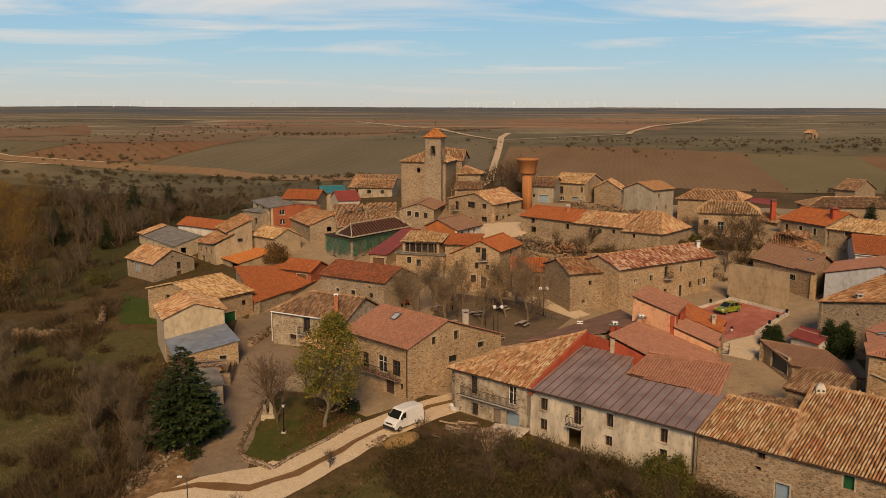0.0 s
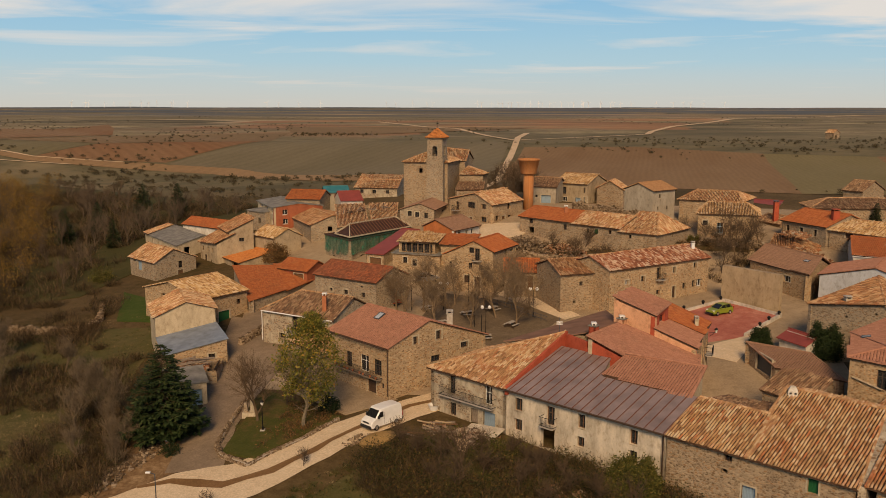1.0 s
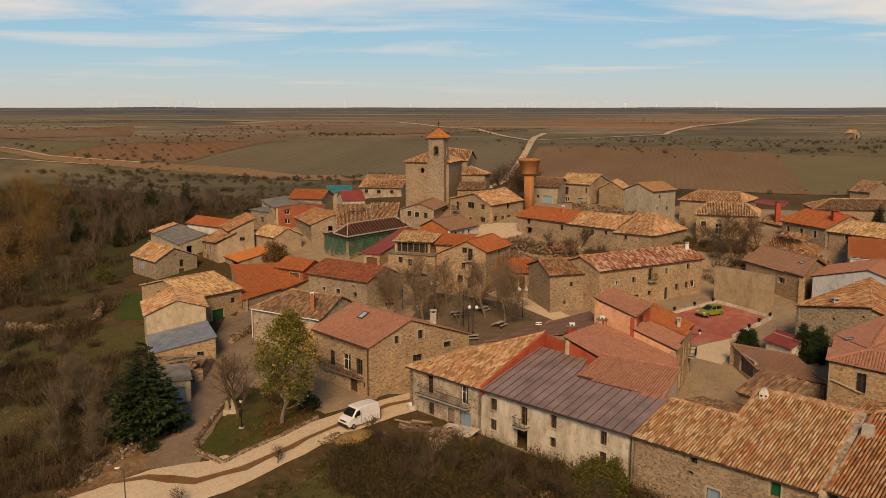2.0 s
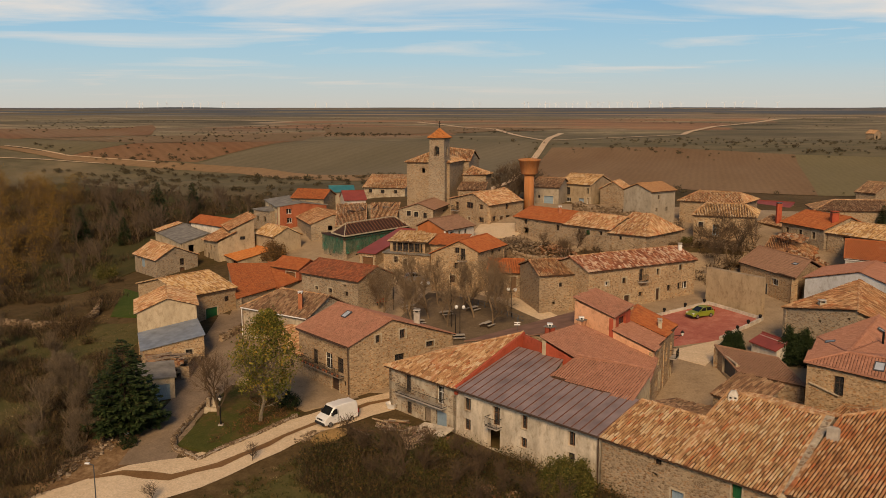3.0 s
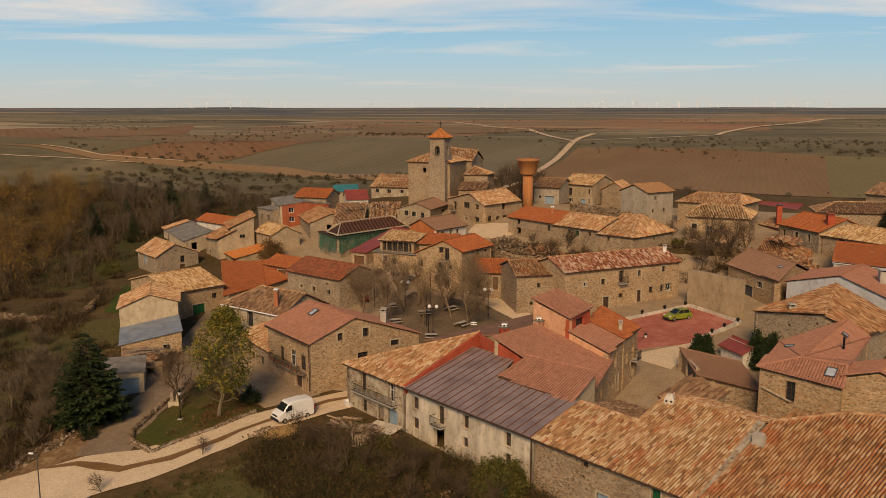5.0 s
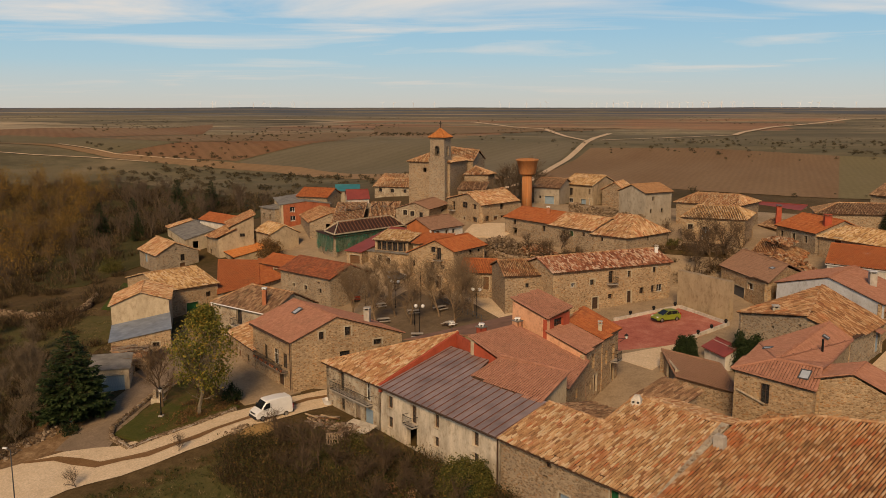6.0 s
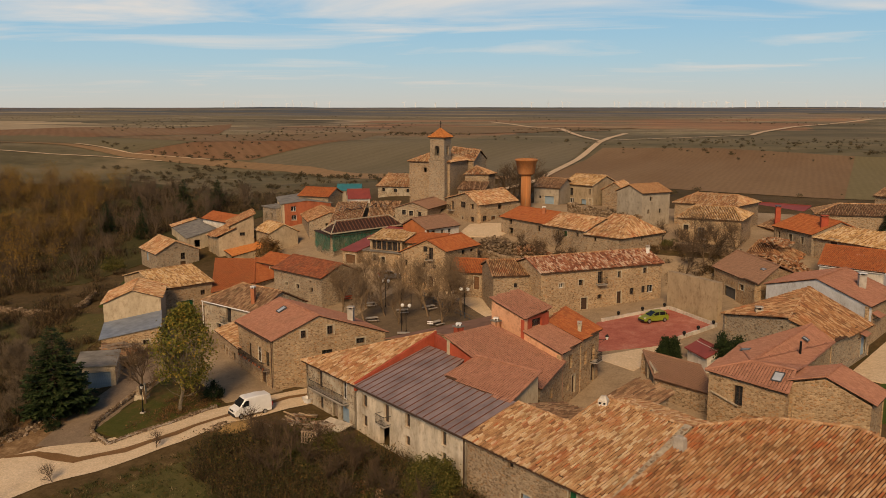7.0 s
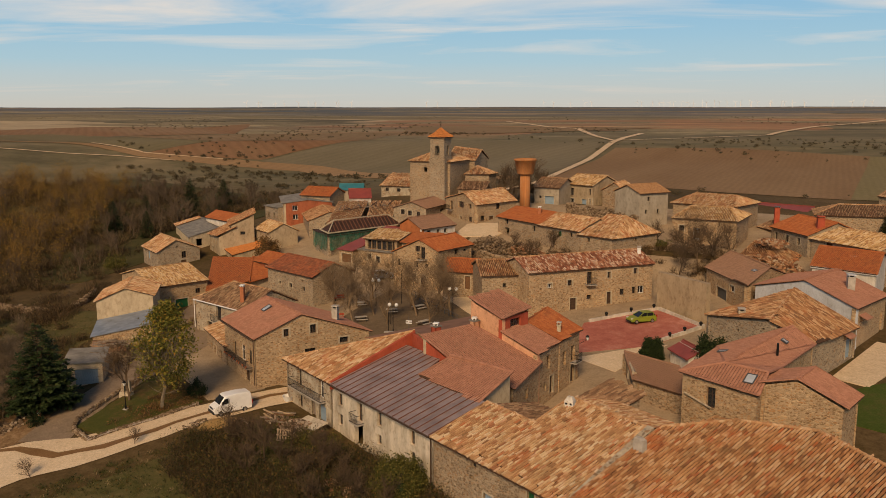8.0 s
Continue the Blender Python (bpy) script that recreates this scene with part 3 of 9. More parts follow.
@functools.lru_cache(None)
def door_mesh(w, h, kind):
    """A plank or panelled leaf in its frame."""
    d = Solid()
    d.box(-w / 2, 0, 0, -w / 2 + 0.08, 0.1, h).box(w / 2 - 0.08, 0, 0, w / 2, 0.1, h).box(-w / 2 + 0.08, 0, h - 0.08, w / 2 - 0.08, 0.1, h)
    n = max(3, round((w - 0.16) / 0.28))
    planks = []
    for i in range(n):
        planks.append(-w / 2 + 0.08 + (w - 0.16) * i / n)
    d.box(-w / 2 + 0.08, 0.06, 0, w / 2 - 0.08, 0.085, h - 0.08)
    mat = {"green": GREENPAINT, "greydoor": GREYPAINT, "bluedoor": BLUEPAINT, "olddoor": OLDWOOD, "browndoor": BROWNWOOD, "ochredoor": BROWNWOOD}.get(kind, DARKWOOD)
    board = Solid().box(0.006, 0.03, 0, (w - 0.16) / n - 0.006, 0.058, h - 0.09).mesh("plank", mat)
    return d.mesh("door", mat), board, planks


def surround_mesh(w, h, mat, t=0.14):
    s = Solid()
    s.box(-w / 2 - t, -0.03, -0.02, -w / 2, 0.2, h + t).box(w / 2, -0.03, -0.02, w / 2 + t, 0.2, h + t).box(-w / 2, -0.03, h, w / 2, 0.2, h + t)
    return s.mesh("surround", mat)


def balcony(root, m, w, flowers=False):
    """A slab on brackets with an iron railing; m: pose at the middle of the door's foot."""
    slab = piece("balcony", Solid().box(-w / 2, -0.85, -0.12, w / 2, 0.0, -0.02).mesh("balcony", OLDWOOD if flowers else CEMENT), root, "", m)
    for z, nm in ((0.06, "bottom_rail"), (0.95, "railing")):
        rail = Solid()
        rail.box(-w / 2 + 0.03, -0.83, z, w / 2 - 0.03, -0.79, z + 0.04)
        for x in (-w / 2 + 0.03, w / 2 - 0.07):
            rail.box(x, -0.80, z, x + 0.04, 0.0, z + 0.04)
        piece(nm, rail.mesh(nm, IRON), slab)
    bars = Solid()
    n = int(w / 0.16)
    for i in range(n + 1):
        x = -w / 2 + 0.05 + (w - 0.1) * i / n
        bars.box(x - 0.012, -0.822, 0.1, x + 0.012, -0.798, 0.95)
    piece("balusters", bars.mesh("balusters", IRON), slab, kind="stuff")
    return slab


def fit_opening(root, org, a, b, op):
    """Puts a window, door or shutter into a hole of the wall from a to b."""
    _, s, z, w, h, kind = op
    a, b, org = Vector((*a, 0)), Vector((*b, 0)), Vector(org)
    u = (b - a).normalized()
    ang = math.atan2(u.y, u.x)
    m = Matrix.Translation(a + u * s + Vector((0, 0, z)) - org) @ Matrix.Rotation(ang, 4, "Z")
    inner = m @ Matrix.Translation((0, 0.3, 0))
    w, h = round(w * 20) / 20, round(h * 20) / 20
    if kind == "hole":
        return
    if kind in ("door", "green", "greydoor", "bluedoor", "olddoor", "browndoor", "ochredoor"):
        door_me, board, planks = door_mesh(w, h, kind)
        d = piece("door", door_me, root, {"green": "green painted double garage door"}.get(kind, ""), m @ Matrix.Translation((0, 0.22, 0)))
        for i, px in enumerate(planks):
            piece("plank", board, d, "", (px, 0.008 * (i % 2), 0))
        piece("surround", surround_mesh(w, h, PALESTONE), d, "", Matrix.Translation((0, -0.22, 0)))
        return
    fr, pane, sill = window_meshes(w, h, "white" if "white" in kind else "green" if "green" in kind else "brown" if "brown" in kind else "dark")
    win = piece("window", fr, root, "", inner)
    glass = piece("pane", pane, win)
    glass.visible_shadow = False
    if "balc" in kind:
        balcony(win, Matrix.Translation((0, -0.3, 0)), w + (5.2 if "wide" in kind else 0.7), flowers="flower" in kind)
    else:
        piece("sill", sill, win)
    if "frame" in kind:
        piece("surround", surround_mesh(w, h, PALESTONE if "yellow" not in kind else WALLS["ochre"], 0.18), win, "", Matrix.Translation((0, -0.3, 0)))
    if "shut" in kind:
        for sx in (-1, 1):
            leaf = Solid().box(sx * (w / 2 + 0.02), -0.36, 0.02, sx * (w / 2 + 0.02) + sx * w * 0.48, -0.32, h - 0.02)
            piece("shutter", leaf.mesh("shutter", WHITEPAINT if "pale" in kind else BLUEPAINT), win)


def ground_low(pts):
    return min(ground_z(x, y) for x, y in pts)


def house(name, c, r, l, z, zr, frac, ridge, zfar, hip, roof, wall, ops, label, over=0.35, sides=None, group="village houses", thick=0.5):
    """A four-cornered house: c the corner nearest the street, r and l its neighbours; z the eave, zr the ridge.
    ridge "l": the ridge runs along c-l, "r": along c-r. zfar: height of the other eave. sides: wall kinds for c-r, r-b, b-l, l-c."""
    C, R, L = Vector((*c, 0)), Vector((*r, 0)), Vector((*l, 0))
    B = L + R - C
    flip = ridge == "r"
    P, Q = (L, R) if flip else (R, L)      # P: across the ridge, Q: along it
    across, along = (P - C), (Q - C)
    F = along + C + across
    mono = frac > 0.995
    g0, g1 = C + across * frac, Q + across * frac
    base = ground_low([(p.x, p.y) for p in (C, R, B, L)]) - 0.6
    org = ((C.x + B.x) / 2, (C.y + B.y) / 2, ground_z((C.x + B.x) / 2, (C.y + B.y) / 2))
    root = thing(name, org, label, "house", group)
    up = lambda v, h: Vector((v.x, v.y, h))  # noqa: E731
    na, nl = across.normalized(), along.normalized()
    h0, h1 = hip
    # roof planes, with eaves and verges standing out
    run0, run1 = across.length * frac, across.length * (1 - frac)
    d0 = (zr - z) / max(run0, 0.1) * over
    v0, v1 = (0 if h0 else 0.18), (0 if h1 else 0.18)
    e0, e1 = C - na * over - nl * (v0 or over), Q - na * over + nl * (v1 or over)
    k0, k1 = up(g0 + nl * (h0 - v0), zr), up(g1 - nl * (h1 - v1), zr)
    planes = [[up(e0, z - d0), up(e1, z - d0), k1, k0]]
    ridges = [(k0, k1)]
    if not mono:
        d1 = (zr - zfar) / max(run1, 0.1) * over
        f0, f1 = P + na * over - nl * (v0 or over), F + na * over + nl * (v1 or over)
        planes.append([up(f1, zfar - d1), up(f0, zfar - d1), k0, k1])
        if h0:
            planes.append([up(f0, zfar - d1), up(e0, z - d0), k0])
            ridges += [(up(e0, z - d0), k0), (up(f0, zfar - d1), k0)]
        if h1:
            planes.append([up(e1, z - d0), up(f1, zfar - d1), k1])
            ridges += [(up(e1, z - d0), k1), (up(f1, zfar - d1), k1)]
    lift = Vector((0, 0, 0.16))
    planes = [[p + lift for p in poly] for poly in planes]
    ridges = [(a + lift * 1.3, b + lift * 1.3) for a, b in ridges]
    roof_parts(root, org, planes, roof, ridges)
    # walls
    cor = {0: (C, R), 1: (R, B), 2: (B, L), 3: (L, C)}
    eave = {0: C, 1: P, 2: F, 3: Q}
    height = lambda v: zfar if (v - P).length < 1e-4 or (v - F).length < 1e-4 else z  # noqa: E731
    for i, (a, b) in cor.items():
        n = (b - a).length
        za, zb = height(a), height(b)
        if mono:
            za, zb = (zr if (v - P).length < 1e-4 or (v - F).length < 1e-4 else z for v in (a, b))
        tops = [(0.0, za), (n, zb)]
        gable = (i in (0, 2)) != flip
        if gable and not mono and not ((h0 if ((a - C).length < 1e-4 or (b - C).length < 1e-4) else h1)):
            gp = g0 if ((a - C).length < 1e-4 or (b - C).length < 1e-4) else g1
            tops.insert(1, ((gp - a).length, zr))
        mine = [o for o in ops if o[0] == i]
        kind = (sides or {}).get(i, wall)
        oo = Vector(org)
        me = wall_mesh("wall", (a - oo)[:2], (b - oo)[:2], [(s, t - org[2]) for s, t in tops], base - org[2], [(o[1], o[2] - org[2], o[3], o[4]) for o in mine], WALLS[kind], thick)
        wl_ = piece("wall", me, root)
        for o in mine:
            fit_opening(root, org, (a.x, a.y), (b.x, b.y), o)
    return root, org


def chimney(root, org, x, y, z0, z1, w=0.6, mat=None, cap=None):
    """A stack from inside the roof up to z1, with a cap on four feet."""
    o = Vector(org)
    s = Solid().box(x - w / 2, y - w / 2, z0, x + w / 2, y + w / 2, z1)
    s.box(x - w / 2 - 0.06, y - w / 2 - 0.06, z1 - 0.12, x + w / 2 + 0.06, y + w / 2 + 0.06, z1)
    s.v = [Vector(v) - o for v in s.v]
    st = piece("chimney", s.mesh("chimney", mat or CEMENT), root)
    c = Solid()
    for sx in (-1, 1):
        for sy in (-1, 1):
            c.box(x + sx * w * 0.36 - 0.06, y + sy * w * 0.36 - 0.06, z1, x + sx * w * 0.36 + 0.06, y + sy * w * 0.36 + 0.06, z1 + 0.22)
    c.box(x - w / 2 - 0.08, y - w / 2 - 0.08, z1 + 0.22, x + w / 2 + 0.08, y + w / 2 + 0.08, z1 + 0.32, 0.05)
    c.v = [Vector(v) - o for v in c.v]
    piece("chimney_cap", c.mesh("chimney_cap", cap or CEMENT), st)


def skylight(root, org, at, along, upslope, w=0.8, h=1.1):
    """A roof window lying on a slope; along and upslope: unit vectors in the roof plane."""
    a, u = Vector(along).normalized(), Vector(upslope).normalized()
    n = a.cross(u).normalized()
    n = n if n.z > 0 else -n
    m = Matrix((( *a, 0), (*u, 0), (*n, 0), (0, 0, 0, 1))).transposed()
    m.translation = Vector(at) - Vector(org) + n * 0.2
    f = Solid().box(-w / 2, -h / 2, -0.05, w / 2, -h / 2 + 0.09, 0.1).box(-w / 2, h / 2 - 0.09, -0.05, w / 2, h / 2, 0.1)
    f.box(-w / 2, -h / 2 + 0.09, -0.05, -w / 2 + 0.09, h / 2 - 0.09, 0.1).box(w / 2 - 0.09, -h / 2 + 0.09, -0.05, w / 2, h / 2 - 0.09, 0.1)
    fr = piece("skylight", f.mesh("skylight", GREYPAINT), root, "", m)
    piece("pane", Solid().box(-w / 2 + 0.09, -h / 2 + 0.09, 0.02, w / 2 - 0.09, h / 2 - 0.09, 0.05).mesh("pane", ROOFGLASS), fr)


def mass(name, outline, planes, roof, wall, label, ops=(), ridges=(), sides=None, base=None, category="house", thick=0.5, lift=0.16, group="village houses"):
    """A building of free outline: outline [(x, y, z of wall head)] anticlockwise, planes: flat roof polygons.
    ops: (wall number, along, z, width, height, kind)."""
    xs, ys = [p[0] for p in outline], [p[1] for p in outline]
    cx, cy = sum(xs) / len(xs), sum(ys) / len(ys)
    org = (cx, cy, ground_z(cx, cy))
    if base is None:
        base = ground_low([p[:2] for p in outline]) - 0.6
    root = thing(name, org, label, category, group)
    up = Vector((0, 0, lift))
    roof_parts(root, org, [[Vector(p) + up for p in poly] for poly in planes], roof, [(Vector(a) + up * 1.3, Vector(b) + up * 1.3) for a, b in ridges])
    for i, a in enumerate(outline):
        b = outline[(i + 1) % len(outline)]
        n = math.hypot(b[0] - a[0], b[1] - a[1])
        mine = [o for o in ops if o[0] == i]
        me = wall_mesh("wall", (a[0] - cx, a[1] - cy), (b[0] - cx, b[1] - cy), [(0.0, a[2] - org[2]), (n, b[2] - org[2])], base - org[2],
                       [(o[1], o[2] - org[2], o[3], o[4]) for o in mine], WALLS[(sides or {}).get(i, wall)], thick)
        piece("wall", me, root)
        for o in mine:
            fit_opening(root, org, a[:2], b[:2], o)
    return root, org


# ---- ground: one sheet to the horizon ----
GROUND = earth_material("rough_pasture", [(0.28, (0.040, 0.038, 0.012)), (0.40, (0.065, 0.048, 0.018)), (0.50, (0.095, 0.062, 0.028)), (0.62, (0.14, 0.094, 0.045)), (0.78, (0.075, 0.048, 0.022))])
g_nodes, g_links = GROUND.node_tree.nodes, GROUND.node_tree.links
g_b = g_nodes["Principled BSDF"]
g_near = g_b.inputs["Base Color"].links[0].from_socket
g_pos = node(g_nodes, g_links, "ShaderNodeSeparateXYZ", {0: g_nodes.new("ShaderNodeTexCoord").outputs["Object"]})
g_tilt = node(g_nodes, g_links, "ShaderNodeMapping", {"Vector": coords(g_nodes, g_links), "Rotation": (0, 0, radians(14)), "Scale": (1 / 420, 1 / 300, 0.0)}).outputs[0]
g_wob = node(g_nodes, g_links, "ShaderNodeTexNoise", {"Vector": g_tilt, "Scale": 1.3, "Detail": 4.0, "Roughness": 0.6})
g_bent = node(g_nodes, g_links, "ShaderNodeMix", {0: 0.28, 4: g_tilt, 5: g_wob.outputs["Color"]}, data_type="VECTOR").outputs[1]
g_cell = node(g_nodes, g_links, "ShaderNodeTexVoronoi", {"Vector": g_bent, "Scale": 1.0, "Randomness": 1.0})
g_rim = node(g_nodes, g_links, "ShaderNodeTexVoronoi", {"Vector": g_bent, "Scale": 1.0, "Randomness": 1.0}, feature="DISTANCE_TO_EDGE")
g_pick = node(g_nodes, g_links, "ShaderNodeSeparateColor", {0: g_cell.outputs["Color"]})
g_far = ramp(g_nodes, g_links, g_pick.outputs[0], [(0.0, (0.20, 0.160, 0.094)), (0.20, (0.29, 0.21, 0.125)), (0.36, (0.125, 0.105, 0.064)), (0.52, (0.40, 0.31, 0.20)), (0.62, (0.21, 0.165, 0.098)), (0.76, (0.30, 0.165, 0.092)), (0.88, (0.115, 0.098, 0.062))], "CONSTANT")
# pale tracks and banks along some of the edges
g_bank = mixc(g_nodes, g_links, 1.0, ramp(g_nodes, g_links, g_rim.outputs["Distance"], [(0.010, 1.0), (0.035, 0.0)]), ramp(g_nodes, g_links, noise_of(g_nodes, g_links, g_tilt, 0.9, 2.0), [(0.48, 0.0), (0.56, 0.8)]), "MULTIPLY")
g_far = mixc(g_nodes, g_links, g_bank, g_far, (0.46, 0.355, 0.235))
# rough grazing with low dark scrub
g_flat = coords(g_nodes, g_links, (1, 1, 0))
g_wild = ramp(g_nodes, g_links, noise_of(g_nodes, g_links, g_flat, 0.0045, 5.0, 0.6), [(0.47, 0.0), (0.56, 1.0)])
g_near_wild = node(g_nodes, g_links, "ShaderNodeMapRange", {0: g_pos.outputs[1], 1: 560.0, 2: 420.0}).outputs[0]
g_wild = mixc(g_nodes, g_links, g_near_wild, g_wild, (1.0, 1.0, 1.0))
g_far = mixc(g_nodes, g_links, g_wild, g_far, ramp(g_nodes, g_links, noise_of(g_nodes, g_links, g_flat, 0.03, 6.0, 0.7), [(0.32, (0.12, 0.102, 0.062)), (0.46, (0.215, 0.175, 0.105)), (0.60, (0.285, 0.225, 0.138)), (0.72, (0.40, 0.325, 0.22))]))
g_dots = mixc(g_nodes, g_links, 1.0, ramp(g_nodes, g_links, noise_of(g_nodes, g_links, g_flat, 0.11, 3.0, 0.6), [(0.60, 0.0), (0.68, 0.85)]), g_wild, "MULTIPLY")
g_far = mixc(g_nodes, g_links, g_dots, g_far, (0.060, 0.052, 0.030))
g_meadow = ramp(g_nodes, g_links, noise_of(g_nodes, g_links, g_flat, 0.025, 6.0, 0.7), [(0.32, (0.092, 0.080, 0.044)), (0.5, (0.150, 0.124, 0.070)), (0.66, (0.215, 0.165, 0.094))])
g_far = mixc(g_nodes, g_links, g_near_wild, g_far, g_meadow)
g_streak = noise_of(g_nodes, g_links, coords(g_nodes, g_links, (0.0022, 0.013, 0)), 1.0, 5.0, 0.65)
g_far = mixc(g_nodes, g_links, node(g_nodes, g_links, "ShaderNodeMapRange", {0: g_pos.outputs[1], 1: 450.0, 2: 700.0}).outputs[0], g_far, mixc(g_nodes, g_links, 1.0, g_far, ramp(g_nodes, g_links, g_streak, [(0.36, (0.58, 0.58, 0.60)), (0.48, (0.92, 0.91, 0.90)), (0.58, (1.15, 1.13, 1.08)), (0.66, (1.7, 1.62, 1.5))]), "MULTIPLY"))
g_fine = noise_of(g_nodes, g_links, g_flat, 0.09, 6.0, 0.7)
g_far = mixc(g_nodes, g_links, 0.45, g_far, ramp(g_nodes, g_links, g_fine, [(0.35, (0.70, 0.68, 0.65)), (0.62, (1.22, 1.2, 1.15))]), "MULTIPLY")
# wooded patches towards the rim of the plain, their colour blued with painted distance haze
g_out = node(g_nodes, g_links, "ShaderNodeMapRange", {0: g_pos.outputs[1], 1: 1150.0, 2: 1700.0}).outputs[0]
g_hazed_wood = mixc(g_nodes, g_links, 1.0, ramp(g_nodes, g_links, noise_of(g_nodes, g_links, coords(g_nodes, g_links, (0.0009, 0.0026, 0)), 1.0, 5.0, 0.65), [(0.46, 0.0), (0.51, 0.92)]), g_out, "MULTIPLY")
g_far = mixc(g_nodes, g_links, g_hazed_wood, g_far, (0.088, 0.102, 0.120))
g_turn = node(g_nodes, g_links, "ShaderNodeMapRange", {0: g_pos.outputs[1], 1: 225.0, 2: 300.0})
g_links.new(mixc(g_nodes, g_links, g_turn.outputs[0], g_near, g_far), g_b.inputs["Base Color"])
gx = [-4700, -3800, -3000, -2400, -1900, -1500, -1200, -950, -760, -620, -500, -410, -340, -280, -230, -190, -160, -140, -125]
gx = np.array(gx + list(np.arange(-115, 125.1, 2.5)) + [-v for v in gx[::-1]])
gy = np.array([-400, -250, -150, -90, -50, -20, 0, 20, 40] + list(np.arange(50, 262, 2.5)) + list(np.arange(265, 330, 6)) + list(np.arange(335, 520, 14)) + [540, 580, 640, 720, 820, 950, 1100, 1300, 1550, 1850, 2200, 2600, 3100, 3700, 4300, 4800])
verts = [(x, y, ground_z(x, y)) for y in gy for x in gx]
nx_ = len(gx)
faces = [(j * nx_ + i, j * nx_ + i + 1, (j + 1) * nx_ + i + 1, (j + 1) * nx_ + i) for j in range(len(gy) - 1) for i in range(nx_ - 1)]
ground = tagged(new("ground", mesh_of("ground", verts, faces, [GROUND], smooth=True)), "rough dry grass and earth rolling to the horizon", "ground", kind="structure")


def drape(name, corners, mat, label, lift, step=3.0, category="road", kind="structure", rim=True):
    """A four-cornered patch laid on the ground, finely divided so that it follows it."""
    a, b, c, d = [Vector((*p, 0)) for p in corners]
    n = max(2, int(max((b - a).length, (c - d).length) / step))
    m = max(2, int(max((d - a).length, (c - b).length) / step))
    v = []
    for j in range(m + 1):
        for i in range(n + 1):
            p = a.lerp(b, i / n).lerp(d.lerp(c, i / n), j / m)
            v.append((p.x, p.y, ground_z(p.x, p.y) + lift))
    f = [(j * (n + 1) + i, j * (n + 1) + i + 1, (j + 1) * (n + 1) + i + 1, (j + 1) * (n + 1) + i) for j in range(m) for i in range(n)]
    # the rim reaches down into the ground
    ring = [i for i in range(n + 1)] + [j * (n + 1) + n for j in range(1, m + 1)] + [m * (n + 1) + i for i in range(n - 1, -1, -1)] + [j * (n + 1) for j in range(m - 1, 0, -1)]
    if rim:
        k, w = len(v), len(ring)
        v += [v[i] for i in ring]
        v += [(v[i][0], v[i][1], v[i][2] - lift - 0.15) for i in ring]
        f += [(k + i, k + w + i, k + w + (i + 1) % w, k + (i + 1) % w) for i in range(w)]
    return tagged(new(name, mesh_of(name, v, f, [mat], smooth=lift < 0.16 or not rim)), label, category, kind=kind)


def ribbon(name, line, mat, label, lift, category="road", kind="structure", across=4, ragged=0.0):
    """A way along line [(x, y, half width)], laid on the ground."""
    pts = []
    for (x0, y0, w0), (x1, y1, w1) in zip(line, line[1:]):
        n = max(1, int(math.hypot(x1 - x0, y1 - y0) / 2.0))
        pts += [(x0 + (x1 - x0) * i / n, y0 + (y1 - y0) * i / n, w0 + (w1 - w0) * i / n) for i in range(n)]
    pts.append(line[-1])
    v = []
    for i, (x, y, w) in enumerate(pts):
        a, b = pts[max(0, i - 1)], pts[min(len(pts) - 1, i + 1)]
        d = Vector((b[0] - a[0], b[1] - a[1], 0)).normalized()
        s = Vector((-d.y, d.x, 0))
        for k in range(across + 1):
            q = w * (2 * k / across - 1) * (1 + (ragged * (noise.noise((x * 0.7, y * 0.7, k)) if k in (0, across) else 0)))
            px, py = x + s.x * q, y + s.y * q
            v.append((px, py, ground_z(px, py) + lift))
    m = across + 1
    f = [(i * m + k, (i + 1) * m + k, (i + 1) * m + k + 1, i * m + k + 1) for i in range(len(pts) - 1) for k in range(across)]
    return tagged(new(name, mesh_of(name, v, f, [mat], smooth=True)), label, category, kind=kind)


STREET = earth_material("village_street", [(0.3, (0.235, 0.168, 0.105)), (0.5, (0.34, 0.25, 0.162)), (0.7, (0.45, 0.34, 0.225))], 0.08, 0.7, 0.2)
CONCRETE = earth_material("new_concrete", [(0.3, (0.53, 0.395, 0.26)), (0.5, (0.63, 0.485, 0.33)), (0.7, (0.70, 0.555, 0.395))], 0.15, 1.2, 0.1)
ASPHALT = earth_material("worn_asphalt", [(0.3, (0.19, 0.138, 0.094)), (0.5, (0.25, 0.183, 0.127)), (0.7, (0.32, 0.24, 0.168))], 0.1, 0.8, 0.1)
WETSAND = earth_material("wet_silt", [(0.3, (0.16, 0.085, 0.035)), (0.7, (0.25, 0.14, 0.065))], 0.3, 1.5, 0.1, 0.6)
REDPAVE = earth_material("red_paving", [(0.32, (0.29, 0.085, 0.065)), (0.5, (0.41, 0.135, 0.10)), (0.66, (0.52, 0.23, 0.175))], 0.16, 0.7, 0.08)
LAWN = earth_material("autumn_lawn", [(0.3, (0.045, 0.06, 0.012)), (0.5, (0.075, 0.075, 0.02)), (0.62, (0.14, 0.085, 0.035)), (0.75, (0.17, 0.095, 0.045))], 0.12, 0.8, 0.5)
GRASS = earth_material("green_grass", [(0.3, (0.035, 0.065, 0.010)), (0.55, (0.06, 0.085, 0.018)), (0.75, (0.10, 0.085, 0.03))], 0.1, 0.8, 0.5)
PLAZA = earth_material("plaza_earth", [(0.3, (0.105, 0.075, 0.048)), (0.5, (0.155, 0.112, 0.072)), (0.7, (0.21, 0.155, 0.104))], 0.1, 0.9, 0.2)
